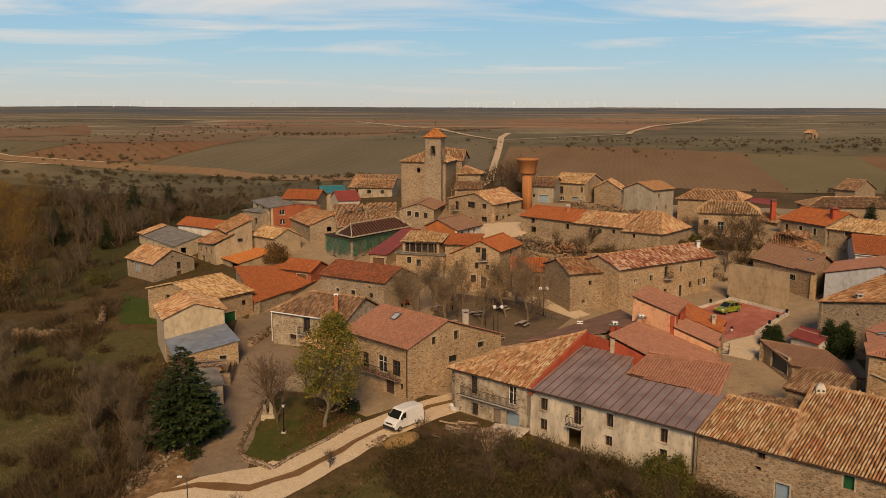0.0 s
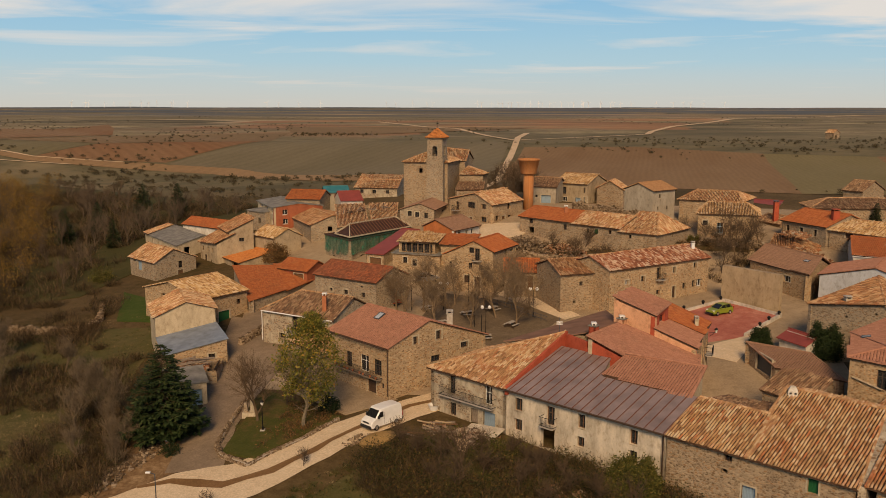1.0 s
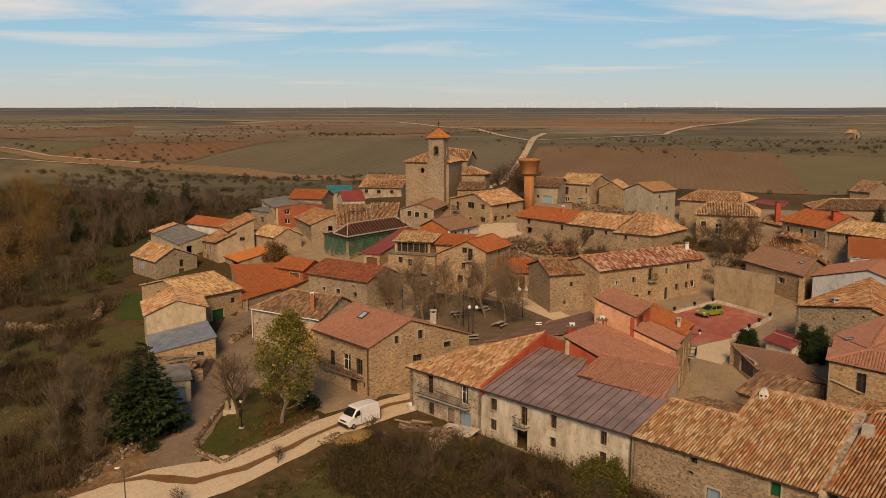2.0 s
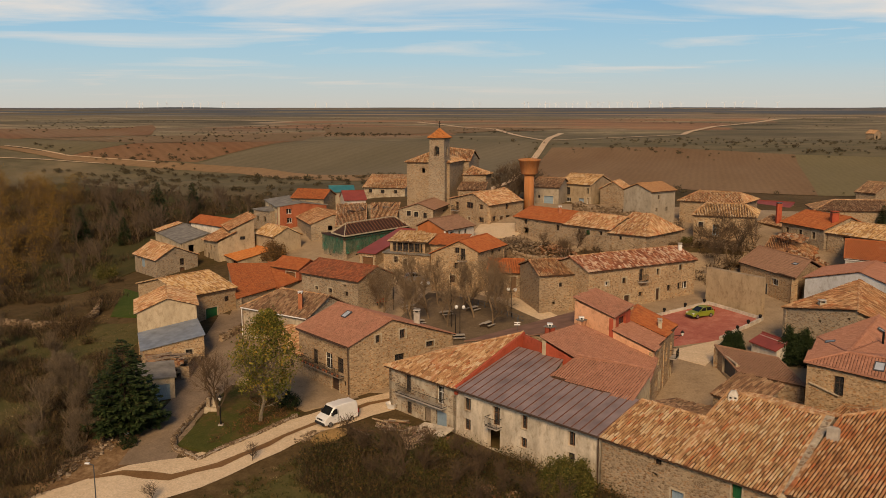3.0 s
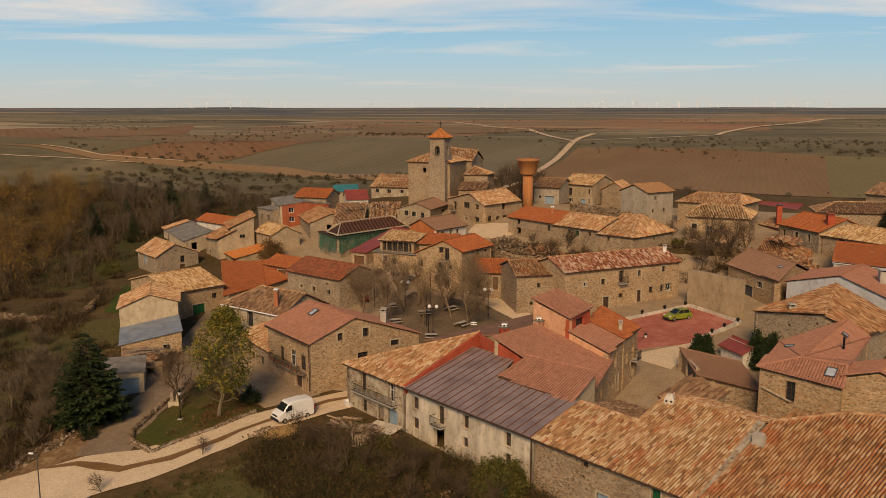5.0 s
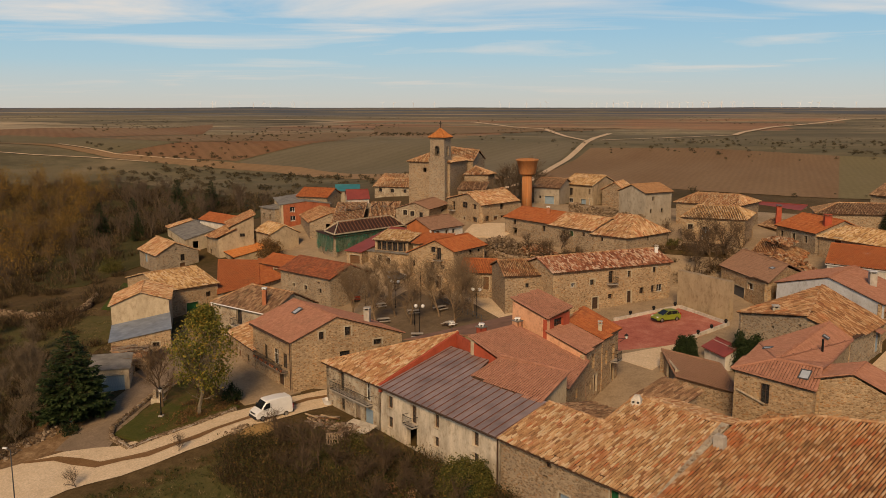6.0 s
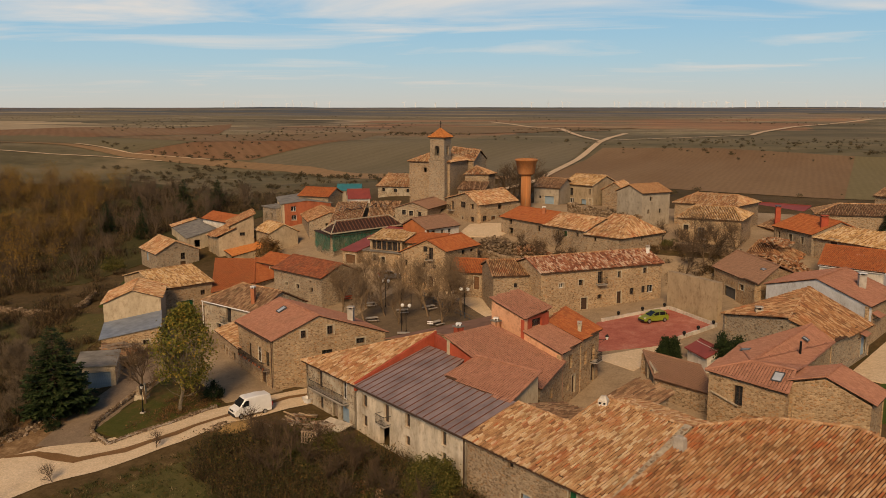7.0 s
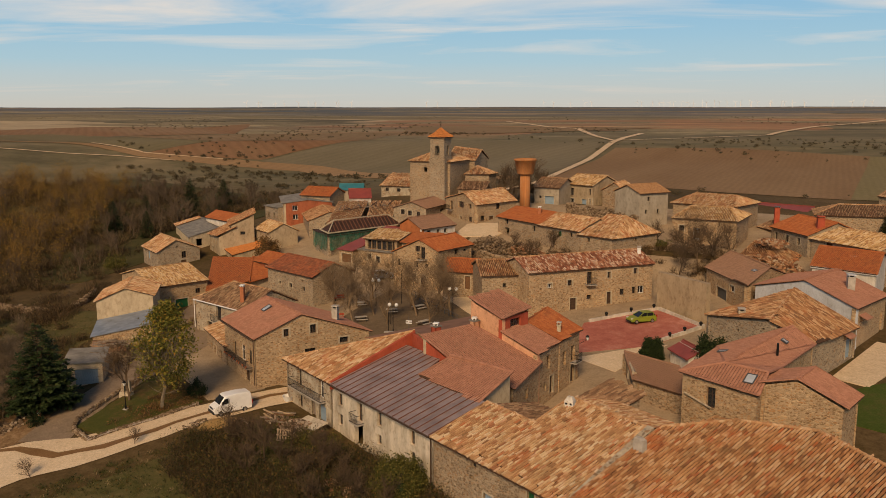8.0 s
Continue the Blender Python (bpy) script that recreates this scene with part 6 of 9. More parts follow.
def fp(d, n, z):
    """d metres along the long front from its joint, n metres back from it."""
    p = A1 + D * d + N * n
    return (p.x, p.y, z)


# balconied house with the orange roof
mass("stone_house", [fp(-10.9, 0, 4.8), fp(0, 0, 4.8), fp(0, 10.4, 8.5), fp(-10.9, 10.4, 4.8)], [[fp(-11.3, -0.45, 4.65), fp(0.1, -0.45, 4.65), fp(0, 10.4, 8.6)], [fp(-11.3, 10.6, 4.65), fp(-11.3, -0.45, 4.65), fp(0, 10.4, 8.6)]],
     "tile", "patched", "stone house with iron balcony and orange clay tile roof", [(0, 3.2, 2.35, 1.0, 2.2, "win"), (0, 8.4, 2.35, 1.1, 2.1, "win white"), (0, 3.3, -0.1, 1.0, 1.5, "win"), (0, 6.5, -0.5, 1.0, 2.0, "olddoor"), (0, 8.6, -0.7, 1.7, 2.3, "bluedoor")],
     ridges=[(fp(-11.2, -0.4, 4.7), fp(0, 10.4, 8.65))])
bal = thing("balcony", (fp(-5.2, 0, 2.3)), "long iron balcony on stone brackets across the house front", "balcony")
balcony(bal, Matrix.Rotation(math.atan2(D.y, D.x), 4, "Z"), 7.6)
# parapet walls in red paint
for a, b, z0 in ((fp(0.15, -0.3, 0), fp(0.15, 10.6, 0), (5.05, 8.95)), (fp(0.1, 10.4, 0), fp(3.6, 9.5, 0), (8.75, 8.6)), (fp(3.6, 9.5, 0), fp(6.8, 9.6, 0), (7.9, 7.85))):
    a, b = Vector(a), Vector(b)
    s_ = Vector(((b - a).y, -(b - a).x, 0)).normalized() * 0.17
    par = Solid()
    par.v = [a - s_ + Vector((0, 0, 4.2)), a + s_ + Vector((0, 0, 4.2)), b + s_ + Vector((0, 0, 5.2)), b - s_ + Vector((0, 0, 5.2)), a - s_ + Vector((0, 0, z0[0])), a + s_ + Vector((0, 0, z0[0])), b + s_ + Vector((0, 0, z0[1])), b - s_ + Vector((0, 0, z0[1]))]
    par.f = box_faces(0)
    tagged(new("parapet_wall", par.mesh("parapet_wall", WALLS["redpaint"])), "red painted parapet wall between two roofs", "wall", kind="structure")


def mz(n):
    return 4.9 + 0.262 * n


# house with the standing-seam roof
M_ops = []
for d, z, w, h, k in [(1.6, 2.7, 1.0, 1.4, "win brown"), (1.6, 0.55, 1.0, 1.3, "win brown"), (5.65, 2.2, 1.0, 2.0, "win brown balc"), (5.35, -0.45, 1.7, 2.35, "hole"), (9.35, 2.85, 0.85, 1.45, "win brown"), (9.3, 0.9, 0.85, 1.1, "win brown"), (15.1, 2.8, 0.85, 1.45, "win brown"), (15.1, 1.0, 0.85, 1.2, "win")]:
    M_ops.append((0, d, z, w, h, k))
root, org = mass("rendered_house", [fp(0, 0, 4.8), fp(18.4, 0, 4.8), fp(18.4, 6, 6.3), fp(7.6, 6.6, 6.5), fp(6.7, 9.4, 7.1), fp(0.2, 9.4, 7.1)],
                 [[fp(0.35, -0.55, mz(-0.55)), fp(18.5, -0.55, mz(-0.55)), fp(18.5, 6.1, mz(6.1)), fp(7.6, 6.7, mz(6.7)), fp(6.8, 9.4, mz(9.4)), fp(0.35, 9.4, mz(9.4))]],
                 "metal", "oldrender", "old rendered house with brown standing-seam metal roof", M_ops)
o = Vector(org)
SEAM = plain_material("dark_red_seam_cap", (0.20, 0.085, 0.06), 0.5, 0.2, vary=0.2)
for i in range(19):
    d = 0.75 + i * 0.98
    n1 = 9.35 if d < 6.9 else 6.75 - (d - 7.6) * 0.06
    a, b = Vector(fp(d, -0.52, mz(-0.52) + 0.20)), Vector(fp(d, n1, mz(n1) + 0.20))
    piece("seam", Solid().bar(a - o, b - o, 0.05, 0.08).mesh("seam", SEAM), root)
gut = Solid().tube(Vector(fp(0, -0.6, 4.85)) - o, Vector(fp(18.5, -0.6, 4.85)) - o, 0.10, 0.10, 8).tube(Vector(fp(18.2, -0.12, -1.5)) - o, Vector(fp(18.2, -0.12, 4.8)) - o, 0.06, 0.06, 8)
piece("gutter", gut.mesh("gutter", DARKWOOD), root)
# roofs behind it: red tiles in two slopes
mass("rear_wing", [(18.3, 89.8, 9.05), (22.0, 86.9, 7.55), (28.8, 85.1, 5.55), (30.7, 91.6, 6.3), (22.7, 95.2, 9.05)],
     [[(18.1, 89.7, 9.32), (22.0, 86.7, 7.75), (29.0, 84.9, 5.65), (31.0, 91.8, 6.51), (22.7, 95.4, 9.29)]],
     "redtile", "warm", "rear wing with a broad slope of terracotta tiles", [(2, 3.4, 3.6, 0.7, 1.1, "win brown")], sides={0: "redpaint", 4: "render"})
mass("rear_wing", [(19.3, 84.9, 6.3), (26.3, 78.8, 6.3), (28.8, 82.7, 7.9), (22.0, 86.9, 7.9)],
     [[(19.1, 84.6, 6.4), (26.5, 78.2, 6.4), (29.1, 82.6, 8.05), (21.9, 87.1, 8.05)]],
     "redtile", "render", "low mono-pitched wing with terracotta tiles", ridges=[((21.9, 87.1, 8.1), (29.1, 82.6, 8.1))], sides={0: "redpaint", 3: "redpaint"})
mass("rear_house", [(16.3, 93.7, 8.5), (18.4, 93.6, 8.4), (23.0, 96.4, 8.9), (22.7, 106.5, 8.0), (9.7, 96.6, 6.5)], [[(16.2, 93.5, 8.7), (18.5, 93.4, 8.5), (23.0, 96.6, 9.0), (22.9, 106.9, 8.15), (9.4, 96.7, 6.55)]],
     "brownsheet", "stone", "stone house with broad brown roof", ())
# salmon house
mass("salmon_house", [(22.2, 96.9, 11.9), (26.3, 93.8, 10.6), (28.7, 97.8, 10.8), (24.8, 100.2, 12.4)], [[(22.0, 96.8, 12.05), (26.4, 93.5, 10.75), (29.0, 97.9, 10.95), (24.8, 100.5, 12.55)]],
     "redtile", "salmon", "tall salmon rendered house with red-brown tile roof", [(1, 2.4, 9.25, 1.9, 1.15, "win")], sides={1: "redpaint"})
root, org = mass("salmon_house", [(26.3, 93.8, 9.1), (30.5, 91.7, 7.4), (32.4, 96.4, 7.5), (28.6, 98.2, 9.1)], [[(26.2, 93.6, 9.2), (30.7, 91.4, 7.5), (32.6, 96.5, 7.6), (28.5, 98.4, 9.25)]],
                 "redtile", "salmon", "salmon rendered wing with roof windows and terracotta tiles", [(1, 2.6, 5.2, 0.8, 1.6, "win brown"), (1, 3.4, 2.2, 0.9, 2.1, "door"), (1, 1.9, 2.9, 0.5, 0.8, "win")], sides={1: "warm"})
for i in range(3):
    p0 = Vector((27.4, 94.5, 8.78)).lerp(Vector((28.7, 97.3, 8.82)), i / 2.2)
    skylight(root, org, tuple(p0), (0.42, 0.9, 0.02), (-0.83, 0.4, 0.36), 0.6, 0.9)
root, org = mass("stone_house", [(28.6, 98.2, 9.3), (32.5, 96.4, 7.6), (34.4, 101.0, 7.9), (30.3, 103.6, 9.5)], [[(28.5, 98.3, 9.45), (32.7, 96.3, 7.7), (34.8, 101.2, 8.0), (30.3, 104.0, 9.65)]],
                 "red", "warm", "stone house beside the red square with bright terracotta roof", [(1, 1.2, 4.7, 0.8, 1.7, "win brown"), (1, 3.4, 4.7, 0.9, 1.9, "win balc"), (1, 3.3, 2.2, 1.0, 2.1, "door")])
chimney(root, org, 32.2, 98.4, 7.6, 9.3, 0.42, PALESTONE)
root, org = mass("roof_stack", [fp(2.8, 11.0, 9.9), fp(3.6, 11.0, 9.9), fp(3.6, 11.8, 9.9), fp(2.8, 11.8, 9.9)], [[fp(2.7, 10.9, 9.9), fp(3.7, 10.9, 9.9), fp(3.7, 11.9, 9.9), fp(2.7, 11.9, 9.9)]], "grey", "redpaint", "red painted chimney stack with white cap", base=7.5, category="chimney", thick=0.2)
chimney(root, org, *fp(3.2, 11.4, 0)[:2], 9.9, 10.05, 0.5, CEMENT, WHITEPAINT)
root, org = mass("roof_stack", [fp(3.4, 16.0, 9.9), fp(4.2, 16.0, 9.9), fp(4.2, 16.7, 9.9), fp(3.4, 16.7, 9.9)], [[fp(3.3, 15.9, 9.9), fp(4.3, 15.9, 9.9), fp(4.3, 16.8, 9.9), fp(3.3, 16.8, 9.9)]], "grey", "salmon", "salmon chimney stack with white cap", base=8.0, category="chimney", thick=0.2)
chimney(root, org, *fp(3.8, 16.35, 0)[:2], 9.9, 10.05, 0.5, CEMENT, WHITEPAINT)


# tiled barns at the near end of the row
def nz(n):
    return 4.75 + 0.295 * n


root, org = mass("old_barn", [fp(18.5, 0, 4.7), fp(34.6, 0, 4.7), fp(33.4, 10.4, 7.8), fp(25.2, 10.6, 7.8), fp(25.6, 6.0, 6.5), fp(18.7, 6.0, 6.5)],
                 [[fp(18.4, -0.45, nz(-0.45)), fp(26.0, -0.45, nz(-0.45)), fp(26.0, 6.1, nz(6.1)), fp(18.6, 6.1, nz(6.1))], [fp(26.0, -0.45, nz(-0.45)), fp(34.9, -0.45, nz(-0.45)), fp(33.7, 10.5, nz(10.5)), fp(25.0, 10.6, nz(10.6))]],
                 "tile", "stone", "old stone barn with sagging ochre clay tiles", [(0, 5.75, 3.8, 0.7, 0.6, "win"), (0, 5.5, 2.7, 0.55, 0.4, "hole"), (0, 7.7, 0.4, 1.2, 1.75, "bluedoor"), (0, 12.9, 3.2, 0.85, 1.25, "green")],
                 ridges=[(fp(18.6, 6.1, nz(6.1)), fp(25.3, 6.1, nz(6.1))), (fp(25.0, 10.6, nz(10.6)), fp(33.7, 10.5, nz(10.5))), (fp(25.15, 6.1, nz(6.1)), fp(25.0, 10.6, nz(10.6)))])
head = Solid().box(-0.46, -0.40, -1.6, 0.46, 0.40, 0.62, 0.05).box(-0.41, -0.35, 0.62, 0.41, 0.35, 0.98, 0.20)
for hx in (-0.22, 0.22):
    head.box(hx - 0.10, -0.42, 0.32, hx + 0.10, -0.34, 0.50)
stack = piece("chimney", head.mesh("chimney", WALLS["white"]), root, "tapered whitewashed chimney with rounded head", Matrix.Translation(Vector(fp(25.9, 9.6, nz(9.6) + 0.05)) - Vector(org)) @ Matrix.Rotation(-0.3, 4, "Z"))
# black boxes paint the dark inside of the two smoke holes
for hx in (-0.21, 0.21):
    piece("smoke_hole", Solid().box(hx - 0.09, -0.45, 0.33, hx + 0.09, -0.35, 0.48).mesh("smoke_hole", IRON), stack)
mass("rear_barn", [fp(18.8, 6.2, 6.3), fp(25.4, 6.2, 6.3), fp(25.1, 12.5, 5.4), fp(19.2, 11.5, 5.4)], [[fp(18.8, 6.3, 6.35), fp(25.6, 6.3, 6.35), fp(25.3, 12.8, 5.3), fp(19.0, 11.8, 5.3)]], "tiledark", "stone", "low rear barn with slumped dark tiles")
mass("rear_barn", [fp(25.4, 11.0, 7.6), fp(33.4, 10.7, 7.6), fp(33.0, 16.0, 6.2), fp(25.2, 16.3, 6.2)], [[fp(25.2, 10.8, 7.75), fp(33.6, 10.7, 7.75), fp(33.2, 16.4, 6.1), fp(25.0, 16.7, 6.1)]], "tile", "stone", "rear slope of the old barn in clay tiles")
mass("small_shed", [fp(20.6, 16.0, 5.3), fp(25.4, 15.0, 5.3), fp(26.0, 18.8, 6.5), fp(21.2, 19.8, 6.5)], [[fp(20.4, 15.8, 5.25), fp(25.6, 14.7, 5.25), fp(26.3, 19.0, 6.65), fp(21.1, 20.1, 6.65)]], "tiledark", "stone", "small stone shed with weathered tiles")


def nz2(n):
    return 4.9 + 0.30 * n


root, org = mass("old_barn", [fp(36.0, 0.4, 4.9), fp(54.0, 0.4, 4.9), fp(53.0, 14.3, 9.1), fp(45.2, 16.0, 9.5), fp(39.5, 14.2, 9.0), fp(35.7, 10.7, 8.0)], [[fp(35.3, -0.1, nz2(-0.1)), fp(54.2, -0.1, nz2(-0.1)), fp(53.2, 14.4, nz2(14.4)), fp(45.2, 16.2, nz2(16.2)), fp(39.4, 14.4, nz2(14.4)), fp(35.0, 10.9, nz2(10.9))]],
                 "tilerust", "stone", "old stone barn with lichened ochre and red tiles", ridges=[(fp(35.2, 10.9, nz2(10.9)), fp(39.4, 14.4, nz2(14.4))), (fp(39.4, 14.4, nz2(14.4)), fp(45.2, 16.2, nz2(16.2))), (fp(45.2, 16.2, nz2(16.2)), fp(53.2, 14.4, nz2(14.4)))])
stack = Solid().box(-0.5, -0.32, -1.6, 0.5, 0.32, 0.6, 0.06).box(-0.4, -0.24, 0.6, 0.4, 0.24, 0.72, 0.1)
piece("chimney", stack.mesh("chimney", CEMENT), root, "low broad cement chimney", Matrix.Translation(Vector(fp(35.6, 7.6, nz2(7.6) + 0.5)) - Vector(org)) @ Matrix.Rotation(math.atan2(D.y, D.x), 4, "Z"))
mass("rear_barn", [fp(39.6, 14.7, 8.6), fp(45.2, 16.5, 9.2), fp(52.8, 14.8, 8.8), fp(52.0, 20.0, 6.8), fp(41.0, 19.6, 6.8)], [[fp(39.4, 14.6, 8.75), fp(45.2, 16.4, 9.3), fp(45.4, 20.4, 6.8), fp(40.8, 19.9, 6.7)], [fp(45.2, 16.4, 9.3), fp(53.2, 14.6, 8.9), fp(52.2, 20.2, 6.7), fp(45.4, 20.4, 6.8)]], "tiledark", "stone", "rear slope of the lichened barn")
mass("ruined_shed", [(45.8, 82.8, 3.7), (51.0, 79.4, 4.3), (51.9, 81.9, 5.3), (48.2, 84.6, 4.6)], [[(45.9, 83.0, 3.6), (50.9, 79.6, 4.1), (51.8, 81.8, 5.1), (48.2, 84.4, 4.4)]], "tilemix", "stone", "ruined stone shed with a slumped heap of old tiles and brick", lift=0.05)

pw = Solid()
pw.v = [Vector(fp(*q)) for q in ((34.8, -0.2, -2.0), (35.35, 0.0, -2.0), (34.5, 10.6, 1.0), (33.75, 10.6, 1.0), (34.8, -0.2, 4.95), (35.35, 0.0, 4.95), (34.5, 10.6, 8.15), (33.75, 10.6, 8.15))]
pw.f = box_faces(0)
tagged(new("party_wall", pw.mesh("party_wall", WALLS["patched"])), "broad stone party wall between two barns", "wall", kind="structure")

wW, wC, wF, wE, wP, wR = (52.0, 83.8, 8.4), (55.3, 83.1, 9.1), (59.6, 82.2, 6.9), (61.8, 86.3, 6.9), (57.6, 87.4, 9.1), (54.5, 88.4, 8.3)
mass("stone_house", [(52.2, 84.0, 8.2), (55.3, 83.3, 9.0), (59.2, 82.5, 6.9), (61.3, 86.1, 6.9), (57.6, 87.2, 9.0), (54.6, 88.1, 8.15)], [[wW, wC, wP, wR], [wC, wF, wE, wP]], "redtile", "warm", "small gabled stone wing with terracotta roof", ridges=[(wC, wP)])

mass("ruined_house", [(56.8, 146.2, 9.6), (63.6, 143.6, 9.2), (67.0, 149.4, 9.8), (60.4, 152.6, 10.4)], [[(56.6, 146.0, 9.5), (60.2, 144.6, 9.0), (63.2, 150.6, 11.4), (60.3, 152.8, 11.2)], [(60.6, 144.4, 9.3), (63.8, 143.4, 8.8), (67.2, 149.4, 9.4), (63.4, 150.6, 11.5)]],
     "tilemix", "stone", "ruined stone house with slumped and broken tile roof", [(0, 2.6, 7.6, 0.8, 1.0, "hole")])

# ---- ball-court wall ----
fa, fb = Vector((50.5, 121.8, 0)), Vector((44.2, 128.5, 0))
s_ = Vector(((fb - fa).y, -(fb - fa).x, 0)).normalized() * 0.45
cw = Solid()
cw.v = [fa - s_ + Vector((0, 0, 3.5)), fa + s_ + Vector((0, 0, 3.5)), fb + s_ + Vector((0, 0, 3.5)), fb - s_ + Vector((0, 0, 3.5)), fa - s_ + Vector((0, 0, 10.1)), fa + s_ + Vector((0, 0, 10.1)), fb + s_ + Vector((0, 0, 10.25)), fb - s_ + Vector((0, 0, 10.25))]
cw.f = box_faces(0)
tagged(new("ball_court_wall", cw.mesh("ball_court_wall", plaster_material("court_wall_render", (0.39, 0.295, 0.19), 0.7))), "tall weathered ball-court wall beside the red square", "wall")

# ---- church ----
cC, cL, cR = Vector((0.6, 186.2, 0)), Vector((-9.2, 188.9, 0)), Vector((5.0, 199.8, 0))
house("church", (0.6, 186.2), (3.2, 196.0), (-9.2, 188.9), 21.9, 24.1, 0.5, "r", 21.9, (4.2, 4.2), "tile", "stone", [(3, 4.0, 19.6, 0.8, 1.0, "hole"), (0, 6.0, 13.6, 1.2, 2.4, "door")], "stone parish church with square bell tower and tiled hip roof", group="")
church = bpy.data.objects["church"]
tw = Vector((-1.7, 187.2, 0))
yaw = math.atan2(-0.266, 0.964)
o = church.location
tm = Matrix.Translation(Vector((tw.x, tw.y, 0)) - o) @ Matrix.Rotation(yaw, 4, "Z")
H_ = 1.72
shaft = Solid().box(-H_ - 0.15, -H_ - 0.15, 12.0, H_ + 0.15, H_ + 0.15, 22.4).box(-H_ - 0.25, -H_ - 0.25, 22.4, H_ + 0.25, H_ + 0.25, 22.65)
shaft.box(-H_, -H_, 22.65, H_, H_, 23.4)
pillars = []
for sx in (-1, 1):
    for sy in (-1, 1):
        x0, x1 = sorted((sx * H_, sx * (H_ - 1.15)))
        y0, y1 = sorted((sy * H_, sy * (H_ - 1.15)))
        pillars.append((x0, y0, x1, y1))
belfry = Solid().box(-H_, -H_, 25.6, H_, H_, 27.1).box(-H_ - 0.2, -H_ - 0.2, 27.1, H_ + 0.2, H_ + 0.2, 27.35)
tower_ob = piece("bell_tower", shaft.mesh("bell_tower", WALLS["grey"]), church, "square grey stone bell tower", tm)
piece("belfry_head", belfry.mesh("belfry_head", WALLS["grey"]), tower_ob)
for x0, y0, x1, y1 in pillars:
    piece("pillar", Solid().box(x0, y0, 23.4, x1, y1, 25.6).mesh("pillar", WALLS["grey"]), tower_ob)
for a in range(4):
    arch = Solid()
    for i in range(6):
        a0, a1 = math.pi * i / 6, math.pi * (i + 1) / 6
        arch.slab([(0.6 * math.cos(a0), -H_ - 0.02, 25.0 + 0.6 * math.sin(a0)), (0.6 * math.cos(a0), -H_ - 0.02, 25.65), (0.6 * math.cos(a1), -H_ - 0.02, 25.65), (0.6 * math.cos(a1), -H_ - 0.02, 25.0 + 0.6 * math.sin(a1))], (0, 0.5, 0))
    piece("arch", arch.mesh("arch", WALLS["grey"]), tower_ob, "", Matrix.Rotation(a * math.pi / 2, 4, "Z"))
piece("bell", Solid().lathe([(0.45, 0), (0.36, 0.12), (0.26, 0.5), (0.12, 0.66)], 14, (0, -1.0, 23.9)).mesh("bell", IRON, smooth=True), tower_ob)
ap = Vector((0, 0, 29.4))
tcs = [Vector((x, y, 27.35)) for x, y in ((-2.1, -2.1), (2.1, -2.1), (2.1, 2.1), (-2.1, 2.1))]
deck, tv, tf = Solid(), [], []
for i in range(4):
    poly = [tcs[i], tcs[(i + 1) % 4], ap]
    deck.slab(poly, (0, 0, -0.1))
    v, f, _ = tile_mesh([tuple(p) for p in poly], "orange")
    k = sum(len(x) for x in tv)
    tv.append(v)
    tf += [[j + k for j in q] for q in f]
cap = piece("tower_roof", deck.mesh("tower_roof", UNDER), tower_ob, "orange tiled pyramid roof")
piece("cross", Solid().bar((0, 0, 29.3), (0, 0, 30.9), 0.09).bar((-0.3, 0, 30.4), (0.3, 0, 30.4), 0.09).mesh("cross", IRON), tower_ob)
me = mesh_of("tower_tiles", np.concatenate(tv), tf, [ROOFS["orange"]])
t_ob = new("tower_tiles", me)
t_ob.parent = tower_ob
tagged(t_ob, kind="stuff")
ax = Vector((5.2, 194.4, 20.5))
aps = [(3.3, 189.9, 18.9), (8.4, 191.2, 18.9), (9.5, 194.6, 18.9), (7.6, 198.6, 18.9), (3.4, 198.4, 18.9)]
apr = [(3.1, 189.6, 18.85), (8.6, 190.9, 18.85), (9.9, 194.6, 18.85), (7.8, 199.0, 18.85), (3.2, 198.8, 18.85)]
mass("church_apse", aps, [[apr[i], apr[i + 1], ax] for i in range(4)], "tile", "stone", "stone apse with low clay tile roof", ridges=[(apr[1], ax), (apr[2], ax)], category="church apse", group="")
mass("church_nave", [(-2.0, 196.4, 21.8), (4.4, 195.2, 21.8), (5.2, 199.5, 23.6), (6.2, 203.0, 21.8), (-0.4, 204.4, 21.8), (-1.2, 200.6, 24.4)],
     [[(-2.2, 196.1, 21.8), (4.6, 194.9, 21.8), (5.4, 199.4, 23.7), (-1.4, 200.6, 24.5)], [(6.4, 203.2, 21.8), (-0.4, 204.7, 21.8), (-1.4, 200.6, 24.5), (5.4, 199.4, 23.7)]],
     "tile", "stone", "stone nave with orange clay tile roof", ridges=[((-1.4, 200.6, 24.5), (5.4, 199.4, 23.7))], category="church nave", group="")
mass("church_porch", [(2.6, 185.2, 16.0), (8.2, 186.6, 16.0), (8.6, 190.0, 17.3), (3.2, 189.0, 17.3)], [[(2.4, 184.9, 15.95), (8.5, 186.3, 15.95), (8.8, 190.1, 17.4), (3.1, 189.2, 17.4)]], "tiledark", "stone", "stone church porch with arched doorway", [(0, 2.4, 12.2, 1.3, 2.6, "hole")], category="church porch", group="")

